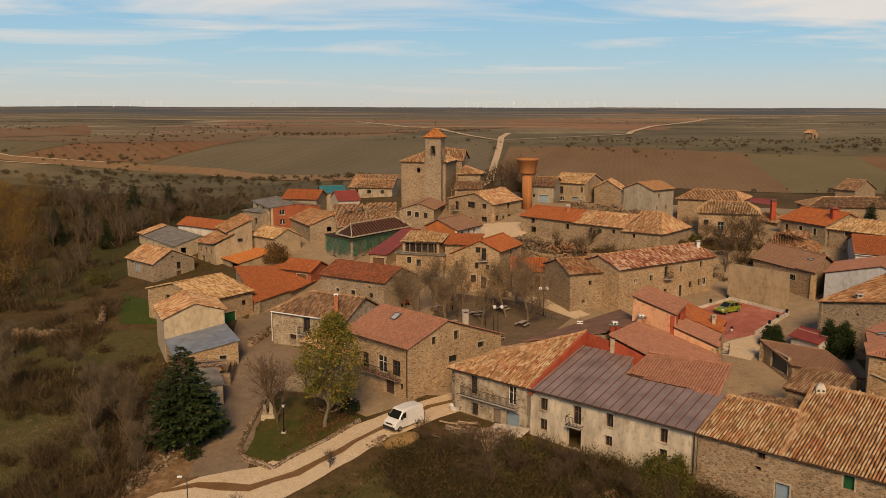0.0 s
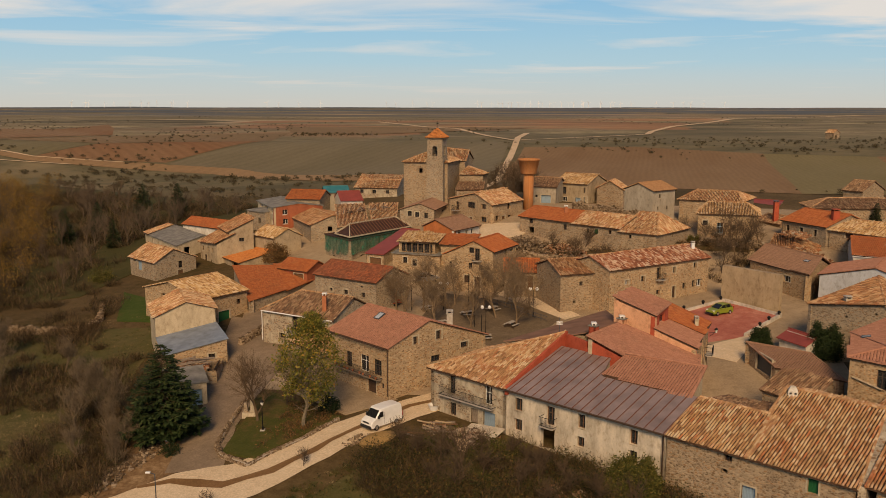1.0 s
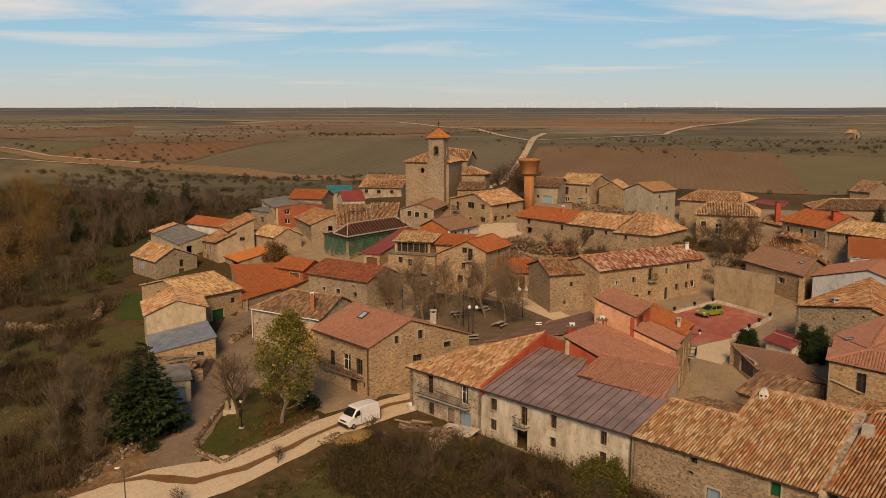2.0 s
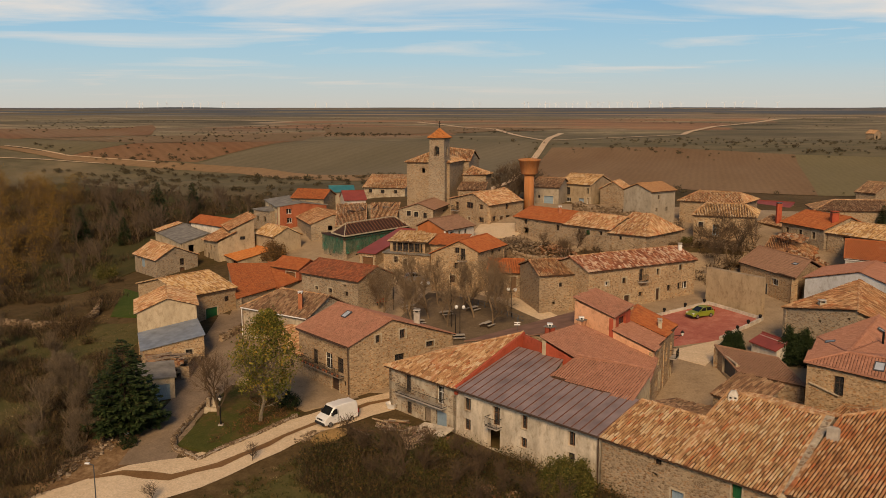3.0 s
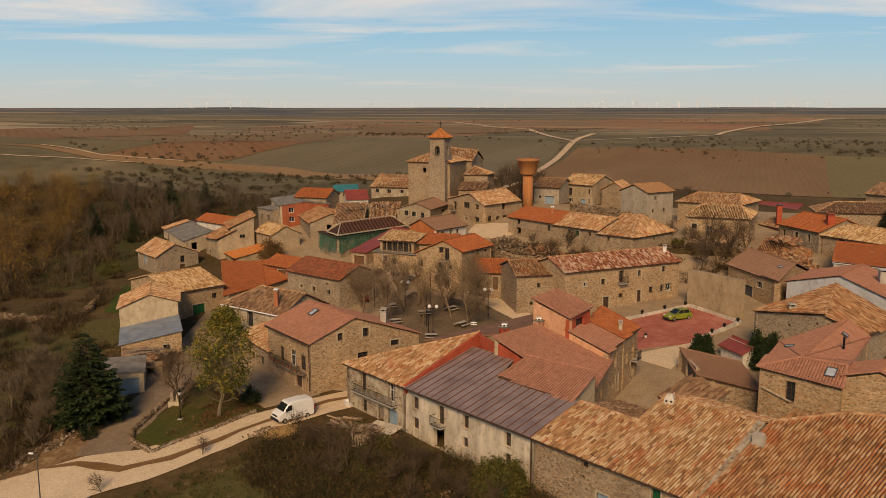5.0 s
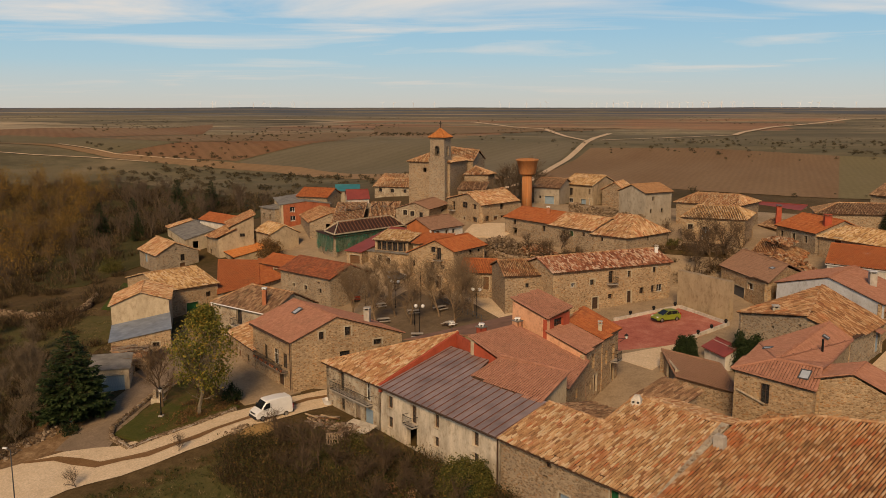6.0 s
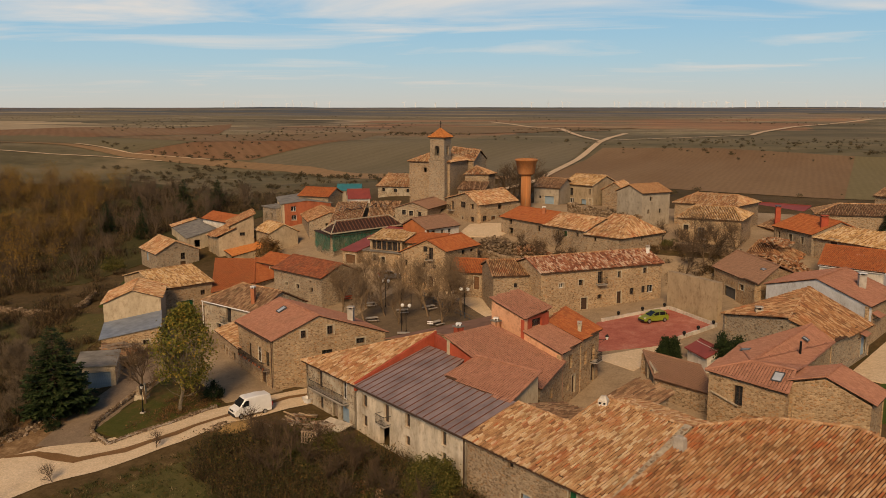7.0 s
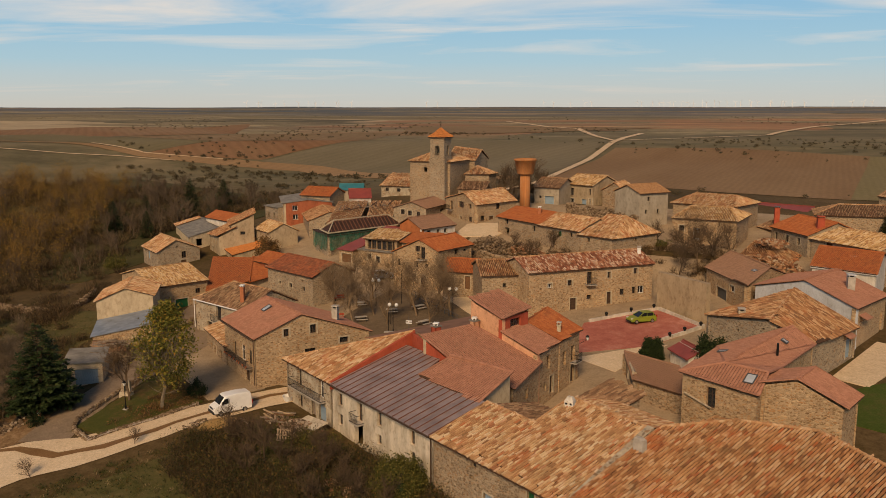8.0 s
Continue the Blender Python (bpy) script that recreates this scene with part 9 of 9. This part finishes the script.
def rubble(name, x, y, r, h, mat, label, n=160, size=0.35, stretch=(1, 1, 0), lift=0.0):
    spots = []
    for _ in range(n):
        a, q = prand.uniform(0, 6.283), math.sqrt(prand.random())
        u, w = math.cos(a) * q * r * stretch[0], math.sin(a) * q * r * stretch[1]
        c, s = math.cos(stretch[2]), math.sin(stretch[2])
        px, py = x + u * c - w * s, y + u * s + w * c
        spots.append((px, py, ground_z(px, py) + lift + h * (1 - q * q) * prand.uniform(0.3, 1.0) + 0.03, size * prand.choice((0.25, 0.4, 0.5, 0.65, 0.8, 1.2))))
    v, f = stones(spots)
    return tagged(new(name, mesh_of(name, v, f, [mat])), label, "rubble", kind="stuff")


stone_wall("garden_wall", [(-21.2, 98.0), (-21.4, 91.6), (-21.3, 84.4), (-20.2, 82.4), (-17.0, 80.4)], 0.5, 0.36, RUBBLE, "low rubble stone wall round the lawn", 0.24, 1.0, 0.1)
stone_wall("garden_wall", [(-17.0, 80.4), (-15.4, 82.6), (-12.4, 85.7), (-9.2, 90.4)], 0.34, 0.32, RUBBLE, "low rubble stone kerb wall between lawn and road", 0.22, 1.0, 0.1)
stone_wall("field_wall", [(-82, 131.5), (-70, 130.7), (-62, 128.2), (-55.4, 128.3)], 1.1, 0.8, RUBBLE, "tumbled dry-stone field wall across the meadow", 0.38, 0.0, 0.5)
stone_wall("field_wall", [(-55.0, 128.6), (-54.9, 133.5), (-57.5, 140.5)], 1.0, 0.7, RUBBLE, "tumbled dry-stone field wall across the meadow", 0.38, 0.0, 0.5)
stone_wall("street_wall", [(-27.4, 117.0), (-25.6, 121.5), (-24.6, 124.5)], 1.1, 0.6, RUBBLE, "broken stone wall beside the lane", 0.4, 0.0, 0.4)
stone_wall("street_wall", [(-21.5, 128.0), (-17.0, 124.6)], 1.0, 0.6, RUBBLE, "broken stone wall beside the grey stone house", 0.4, 0.0, 0.4)
for i in range(9):
    t_ = i / 8
    rubble("bank_rocks", -30.4 + 2.6 * t_ - 0.5 * math.sin(t_ * 9), 77.5 + 10.5 * t_, 1.2, 0.45, RUBBLE, "loose rocks along the bank of the lane", 60, 0.42)
rubble("road_rubble", -6.4, 85.4, 1.2, 0.25, RUBBLE, "broken stones at the edge of the road", 70, 0.3, (1.6, 0.7, 0.8))

KERB = plaster_material("whitewashed_kerb", (0.62, 0.57, 0.49), 0.6)
kl = [(34.6, 120.8), (44.2, 127.4), (49.9, 119.5), (42.4, 111.7)]
for (x0, y0), (x1, y1) in zip(kl, kl[1:]):
    z0, z1 = ground_z(x0, y0), ground_z(x1, y1)
    tagged(new("kerb_wall", Solid().bar((x0, y0, z0 + 0.12), (x1, y1, z1 + 0.12), 0.35, 0.75).mesh("kerb_wall", KERB)), "low whitewashed wall round the red square", "wall", kind="structure")
for x, y in ((36.9, 122.6), (40.3, 124.9), (43.5, 127.0), (49.5, 119.2), (47.3, 116.9), (45.3, 114.6)):
    b = thing("bollard", (x, y, ground_z(x, y) + 0.48), "dark ball bollard on the whitewashed wall", "bollard", "square bollards")
    piece("ball", Solid().lathe([(0.05, 0.06), (0.17, 0.13), (0.24, 0.28), (0.24, 0.36), (0.17, 0.50), (0.04, 0.56)], 14).mesh("ball", IRON, smooth=True), b)
    piece("foot", Solid().lathe([(0.16, -0.05), (0.15, 0.08)], 12).mesh("foot", IRON), b)

# ---- lamps, posts and seats ----
GLOBE = plain_material("white_lamp_globe", (0.74, 0.72, 0.68), 0.25, vary=0.05, spec=0.5)


def lantern_head(root, z, w=0.22):
    cage = piece("lantern", Solid().lathe([(w * 0.45, z), (w, z + 0.34), (w * 1.05, z + 0.36)], 6).mesh("lantern", GLOBE), root)
    piece("lantern_cap", Solid().lathe([(w * 1.2, z + 0.36), (w * 0.9, z + 0.46), (w * 0.35, z + 0.58), (0.03, z + 0.68)], 6).mesh("lantern_cap", IRON), cage)


lp = thing("lamp_post", (-17.2, 87.9, ground_z(-17.2, 87.9) + 0.15), "black iron lantern lamp post on the lawn", "lamp post")
piece("plinth", Solid().box(-0.28, -0.28, -0.1, 0.28, 0.28, 0.18, 0.03).mesh("plinth", CEMENT), lp)
piece("pole", Solid().lathe([(0.13, 0.18), (0.11, 0.5), (0.065, 0.6), (0.055, 1.6), (0.075, 1.65), (0.05, 1.75), (0.045, 2.95)], 10).mesh("pole", IRON), lp)
lantern_head(lp, 2.95)
mon = thing("stone_monument", (-19.7, 92.0, ground_z(-19.7, 92.0) + 0.15), "small rough stone monument at the corner of the lawn", "monument")
piece("plinth", Solid().box(-0.8, -0.45, -0.2, 0.8, 0.45, 0.5, 0.06).mesh("plinth", PALESTONE), mon)
piece("standing_stone", Solid().box(-0.62, -0.25, 0.5, -0.12, 0.25, 1.55, 0.09).mesh("standing_stone", WALLS["grey"]), mon)
piece("upright_slab", Solid().box(0.15, -0.2, 0.5, 0.6, 0.2, 1.95, 0.05).mesh("upright_slab", PALESTONE), mon)

sl = thing("street_lamp", (-21.8, 68.4, ground_z(-21.8, 68.4)), "tall galvanised street lamp beside the concrete road", "street lamp")
hh = 2.6 - ground_z(-21.8, 68.4)
piece("pole", Solid().lathe([(0.09, -0.2), (0.085, 1.0), (0.06, 1.05), (0.045, hh)], 10).mesh("pole", GREYPAINT), sl)
piece("arm", Solid().bar((0, 0, hh - 0.05), (-0.55, 0.1, hh + 0.08), 0.06).mesh("arm", GREYPAINT), sl)
piece("lamp_head", Solid().box(-0.85, 0.0, hh + 0.02, -0.4, 0.2, hh + 0.14, 0.03).mesh("lamp_head", GLOBE), sl)
for x, y in ((7.7, 114.9), (14.8, 121.9), (1.5, 127.0)):
    tl = thing("twin_globe_lamp", (x, y, ground_z(x, y) + 0.09), "black lamp post with two white globes in the plaza", "lamp post", "plaza lamps")
    piece("pole", Solid().lathe([(0.09, 0), (0.08, 0.6), (0.045, 0.7), (0.04, 4.0)], 10).mesh("pole", IRON), tl)
    piece("arm", Solid().bar((-0.5, 0, 3.85), (0.5, 0, 3.85), 0.05).mesh("arm", IRON), tl)
    for s in (-0.5, 0.5):
        piece("globe", Solid().lathe([(0.06, 3.86), (0.2, 3.95), (0.27, 4.13), (0.2, 4.32), (0.05, 4.40)], 14, (s, 0, 0)).mesh("globe", GLOBE, smooth=True), tl)
for x, y, h in ((6.2, 118.6, 5.4), (7.1, 114.7, 3.2), (5.3, 128.2, 5.2), (-3.5, 127.8, 4.0)):
    pp = thing("post", (x, y, ground_z(x, y) + 0.09), "slim dark iron post in the plaza", "post", "plaza posts")
    piece("shaft", Solid().lathe([(0.05, -0.1), (0.04, h - 0.05), (0.015, h)], 10).mesh("shaft", IRON), pp)


def picnic_table(x, y, turn):
    t = thing("picnic_table", (x, y, ground_z(x, y) + 0.09), "pale wooden picnic table with fixed benches in the plaza", "table", "plaza tables")
    t.rotation_euler = (0, 0, turn)
    t.scale = (0.85, 0.85, 0.9)
    piece("tabletop", Solid().box(-1.0, -0.42, 0.70, 1.0, 0.42, 0.78).mesh("tabletop", CEMENT), t)
    for s in (-1, 1):
        piece("bench", Solid().box(-1.0, s * 0.85 - 0.17, 0.40, 1.0, s * 0.85 + 0.17, 0.47).mesh("bench", CEMENT), t)
        piece("trestle", Solid().bar((s * 0.75, -0.9, 0.0), (s * 0.75, 0.1, 0.72), 0.09).bar((s * 0.75, 0.9, 0.0), (s * 0.75, -0.1, 0.72), 0.09).bar((s * 0.75, -0.95, 0.38), (s * 0.75, 0.95, 0.38), 0.07).mesh("trestle", DARKWOOD), t)


for x, y, a in ((5.1, 123.3, 0.4), (1.3, 120.1, 0.5), (7.6, 113.7, 0.2), (11.4, 118.1, 1.0), (-1.0, 127.3, 0.6), (9.0, 124.6, 0.9)):
    picnic_table(x, y, a)
fl = [(5.7, 133.0), (8.7, 128.8), (11.7, 124.6), (14.2, 121.9), (16.6, 119.2)]
fence = thing("fence", (11.7, 124.6, ground_z(11.7, 124.6)), "grey metal rail fence along the edge of the plaza", "fence")
fo = fence.location
for (x0, y0), (x1, y1) in zip(fl, fl[1:]):
    a, b = Vector((x0, y0, ground_z(x0, y0))), Vector((x1, y1, ground_z(x1, y1)))
    for z in (0.45, 0.98):
        piece("rail", Solid().bar(a + Vector((0, 0, z)) - fo, b + Vector((0, 0, z)) - fo, 0.05).mesh("rail", GREYPAINT), fence)
    for i in range(3):
        p = a.lerp(b, i / 3)
        piece("fence_post", Solid().box(p.x - 0.04 - fo.x, p.y - 0.04 - fo.y, p.z - 0.2 - fo.z, p.x + 0.04 - fo.x, p.y + 0.04 - fo.y, p.z + 1.05 - fo.z).mesh("fence_post", GREYPAINT), fence)
for x, y, a in ((-5.9, 130.9, 0.7), (-2.6, 121.0, 0.4)):
    be = thing("bench", (x, y, ground_z(x, y) + 0.09), "red painted bench in the plaza", "bench")
    be.rotation_euler = (0, 0, a)
    piece("seat", Solid().box(-0.9, -0.22, 0.40, 0.9, 0.22, 0.46).mesh("seat", WALLS["redpaint"]), be)
    piece("backrest", Solid().box(-0.9, 0.20, 0.58, 0.9, 0.25, 0.88).mesh("backrest", WALLS["redpaint"]), be)
    for s in (-0.7, 0.7):
        piece("leg", Solid().box(s - 0.04, -0.2, -0.05, s + 0.04, 0.25, 0.40).box(s - 0.03, 0.2, 0.4, s + 0.03, 0.245, 0.6).mesh("leg", IRON), be)

# lantern on a bracket at the corner by the square
bx = Vector((34.5, 100.9, 6.9))
wl_lamp = thing("wall_lantern", bx, "black iron lantern on a wall bracket by the square", "lantern")
piece("bracket", Solid().bar((-0.1, 0, 0), (0.9, 0.1, 0.05), 0.05).bar((-0.05, 0, -0.45), (0.7, 0.1, 0.0), 0.04).mesh("bracket", IRON), wl_lamp)
ln = piece("lantern", Solid().lathe([(0.10, -0.1), (0.2, 0.25), (0.22, 0.27)], 6, (0.85, 0.1, 0.1)).mesh("lantern", GLOBE), wl_lamp)
piece("lantern_cap", Solid().lathe([(0.26, 0.27), (0.16, 0.42), (0.03, 0.55)], 6, (0.85, 0.1, 0.1)).mesh("lantern_cap", IRON), ln)
# aerial on the ridge of the balconied house
an_ = thing("aerial", fp(-0.7, 10.4, 8.3), "white television aerial on a roof mast", "aerial")
piece("mast", Solid().tube((0, 0, -0.3), (0, 0, 2.2), 0.035, 0.03, 8).mesh("mast", GREYPAINT), an_)
piece("grid", Solid().box(-0.35, -0.05, 1.3, 0.35, 0.0, 1.42).box(-0.35, -0.05, 1.55, 0.35, 0.0, 1.66).box(-0.06, -0.05, 1.45, 0.06, 0.0, 1.55).mesh("grid", WHITEPAINT), an_)
# tiled hoods over doors on the lower street
for x0, y0, x1, y1, s, z in ((60.34, 100.17, 66.53, 110.84, 9.1, 7.3), (66.97, 112.44, 72.56, 121.06, 2.2, 8.2)):
    a, b = Vector((x0, y0, 0)), Vector((x1, y1, 0))
    u = (b - a).normalized()
    hood = thing("door_hood", a + u * s + Vector((0, 0, z)), "small terracotta tiled hood over a door", "canopy")
    hood.rotation_euler = (0, 0, math.atan2(u.y, u.x))
    piece("hood_tiles", Solid().slab([(-1.0, 0.0, 0.45), (1.0, 0.0, 0.45), (1.0, -1.0, 0.0), (-1.0, -1.0, 0.0)][::-1], (0, 0, -0.1)).mesh("hood_tiles", ROOFS["redtile"]), hood)
    for e in (-0.8, 0.8):
        piece("strut", Solid().bar((e, 0.0, -0.5), (e, -0.8, 0.02), 0.08).mesh("strut", DARKWOOD), hood)

# ---- builders' leftovers before the long house ----
tub = thing("tub", (1.4, 92.1, ground_z(1.4, 92.1) + 0.12), "dirty white builder's tub on the road", "tub")
piece("bowl", Solid().lathe([(0.45, 0.0), (0.62, 0.5), (0.70, 0.62), (0.60, 0.60), (0.42, 0.12)], 14).mesh("bowl", WHITEPAINT), tub)
SAND = earth_material("ochre_sand", [(0.3, (0.28, 0.165, 0.065)), (0.7, (0.40, 0.26, 0.115))], 0.4, 2.0, 0.3)
heap = Solid()
heap.lathe([(2.0, -0.25), (1.6, 0.1), (1.0, 0.32), (0.4, 0.46), (0.05, 0.5)], 20)
sd = thing("sand_heap", (-4.1, 85.8, ground_z(-4.1, 85.8)), "low heap of ochre building sand", "sand")
piece("sand", mesh_of("sand", [Vector((v[0] * 1.35 + 0.2 * noise.noise((v[0], v[1], 1)), v[1] * 0.8, v[2] + 0.08 * noise.noise((v[0] * 2, v[1] * 2, 4)))) for v in heap.v], heap.f, [SAND], smooth=True), sd)
sd.rotation_euler = (0, 0, 0.8)
pal = thing("pallet", (4.9, 82.9, ground_z(4.9, 82.9) + 0.35), "pale wooden pallet leaning on the rubble", "pallet")
pal.rotation_euler = (0.6, 0.25, 0.5)
for i in range(7):
    piece("slat", Solid().box(-0.9 + i * 0.29, -0.8, 0.0, -0.9 + i * 0.29 + 0.16, 0.8, 0.035).mesh("slat", plain_material("raw_plank", (0.50, 0.36, 0.22), 0.85, vary=0.25) if i == 0 else bpy.data.materials["raw_plank"]), pal)
for y in (-0.7, 0.0, 0.66):
    piece("bearer", Solid().box(-0.95, y, -0.09, 1.0, y + 0.08, 0.0).mesh("bearer", bpy.data.materials["raw_plank"]), pal)
stone_wall("garden_wall", [(12.5, 147.0), (16.5, 145.8), (22.0, 143.6), (30.0, 139.8)], 1.6, 0.6, RUBBLE, "old stone garden wall behind the long house", 0.4, 0.0, 0.4)
stone_wall("garden_wall", [(27.0, 177.0), (32.0, 171.5), (35.6, 166.4), (41.0, 163.0)], 2.6, 0.6, RUBBLE, "high rubble garden wall beside the pale gable house", 0.45, 0.0, 0.35)
rubble("wall_rubble", 35.0, 174.0, 3.2, 2.4, RUBBLE, "heap of fallen stone beside the pale gable house", 420, 0.5)
stone_wall("retaining_wall", [(1.0, 183.2), (6.5, 184.4), (12.5, 187.6)], 2.0, 0.8, RUBBLE, "stone retaining wall below the church", 0.45, 0.0, 0.1)
rubble("plaster_rubble", 6.2, 84.6, 2.6, 0.9, WHITEBITS, "heap of broken plaster, tiles and stone before the house", 420, 0.42, (1.4, 0.7, -0.7))
rubble("plaster_rubble", 2.2, 87.3, 1.8, 0.5, WHITEBITS, "broken stone and plaster at the road end", 160, 0.34, (1.3, 0.7, -0.7))
for i in range(11):
    x, y = 0.6 + prand.uniform(-1.6, 3.2), 87.4 + prand.uniform(-2.2, 0.8)
    bm_ = thing("beam", (x, y, ground_z(x, y) + 0.35), "old broken roof beam lying on the rubble", "beam", "old beams")
    a = prand.uniform(-0.9, 0.4)
    piece("timber", Solid().bar((-1.3 * math.cos(a), -1.3 * math.sin(a), prand.uniform(-0.1, 0.25)), (1.3 * math.cos(a), 1.3 * math.sin(a), prand.uniform(-0.1, 0.35)), 0.14, 0.12).mesh("timber", (OLDWOOD, BROWNWOOD, bpy.data.materials["raw_plank"])[i % 3]), bm_)
slabp = thing("fallen_roof_panel", (6.9, 85.3, ground_z(6.9, 85.3) + 0.62), "fallen tiled roof panel lying on the rubble heap", "roof panel")
slabp.rotation_euler = (0.25, -0.12, -0.72)
piece("panel", Solid().box(-2.3, -0.9, 0, 2.3, 0.9, 0.1).mesh("panel", WALLS["oldrender"]), slabp)
rubble("tile_rubble", 16.2, 73.4, 2.0, 0.9, BRICKBITS, "heap of broken roof tiles among the brambles", 240, 0.36)
rubble("tile_rubble", 21.3, 74.6, 1.6, 0.8, BRICKBITS, "heap of broken roof tiles among the brambles", 180, 0.36)
rubble("tile_rubble", 13.4, 74.2, 1.6, 0.7, BRICKBITS, "heap of broken roof tiles among the brambles", 160, 0.36)
rubble("tile_rubble", 50.0, 82.0, 1.7, 0.5, BRICKBITS, "brick and tile rubble lying on the ruined shed", 220, 0.34, (1.2, 0.6, -0.5), lift=3.3)
rubble("tile_rubble", 61.8, 144.6, 4.2, 1.6, BRICKBITS, "heap of tiles and stone fallen from the ruined house", 700, 0.5, (1.4, 0.7, -0.35))
rubble("tile_rubble", 62.5, 148.6, 2.6, 0.7, BRICKBITS, "broken tiles strewn over the slumped roof", 260, 0.45, lift=2.4)
stone_wall("garden_wall", [(46.0, 149.5), (52.0, 148.0), (56.6, 146.4)], 1.3, 0.6, RUBBLE, "broken stone wall before the gardens", 0.4, 0.0, 0.4)
rubble("tile_rubble", 15.5, 151.5, 4.6, 2.6, RUBBLE, "mound of earth, stone and broken tiles", 1500, 0.32, (1.3, 0.9, -0.8))
rubble("tile_rubble", 22.0, 148.6, 3.6, 1.6, BRICKBITS, "mound of earth and broken tiles before the row", 800, 0.32, (1.3, 0.8, -0.8))
rubble("tile_rubble", -31.0, 105.4, 2.6, 0.8, BRICKBITS, "collapsed tiles in the roofless shed", 420, 0.42, lift=1.4)
for i in range(9):
    x, y = -31.2 + prand.uniform(-2.0, 2.2), 105.2 + prand.uniform(-1.4, 1.4)
    bm_ = thing("beam", (x, y, ground_z(x, y) + 2.3 + prand.uniform(-0.2, 0.3)), "old rafter fallen across the roofless shed", "beam", "fallen rafters")
    a = prand.uniform(0.1, 0.8)
    piece("timber", Solid().bar((-1.6 * math.cos(a), -1.6 * math.sin(a), prand.uniform(-0.3, 0.2)), (1.6 * math.cos(a), 1.6 * math.sin(a), prand.uniform(-0.1, 0.4)), 0.15, 0.14).mesh("timber", OLDWOOD), bm_)
rb = thing("marker_post", (-26.9, 85.3, ground_z(-26.9, 85.3)), "short red and white marker post on the bank", "post")
piece("shaft", Solid().lathe([(0.22, -0.1), (0.2, 0.4), (0.2, 0.9), (0.1, 1.0)], 12).mesh("shaft", WALLS["salmon"]), rb)
piece("band", Solid().lathe([(0.225, 0.5), (0.225, 0.7)], 12).mesh("band", WHITEPAINT), rb)

# ---- wind turbines along the horizon ----
TURB = plain_material("turbine_white", (0.85, 0.85, 0.85), 0.5, vary=0.03)
t_tower = Solid().lathe([(1.1, -3), (0.6, 24)], 8).mesh("tower", TURB)
t_hub = Solid().box(-1.2, -1.6, 23.6, 1.2, 1.6, 25.2).mesh("nacelle", TURB)
t_blade = Solid().bar((0, 0, 0.5), (0, 0, 13), 0.9, 0.9).mesh("blade", TURB)
trand = random.Random(17)
for a0, a1, n in ((25.5, 18.0, 12), (14.0, 9.9, 4), (6.1, 2.1, 5), (-0.2, -10.4, 26), (-11.7, -16.3, 6)):
    for i in range(n):
        a = radians(a0 + (a1 - a0) * (i + trand.random()) / n)
        d = 4400 + trand.uniform(-150, 150)
        x, y = 20.3 - math.sin(a) * d, math.cos(a) * d
        w = thing("wind_turbine", (x, y, ground_z(x, y)), "tiny white wind turbine far off on the horizon", "wind turbine", "wind farm")
        w.rotation_euler = (0, 0, trand.uniform(-0.6, 0.6))
        piece("tower", t_tower, w)
        hub = piece("nacelle", t_hub, w)
        tw0 = trand.uniform(0, 2.1)
        for k in range(3):
            piece("blade", t_blade, hub, "", Matrix.Translation((0, -2.0, 24.4)) @ Matrix.Rotation(tw0 + k * 2.094, 4, "Y"))
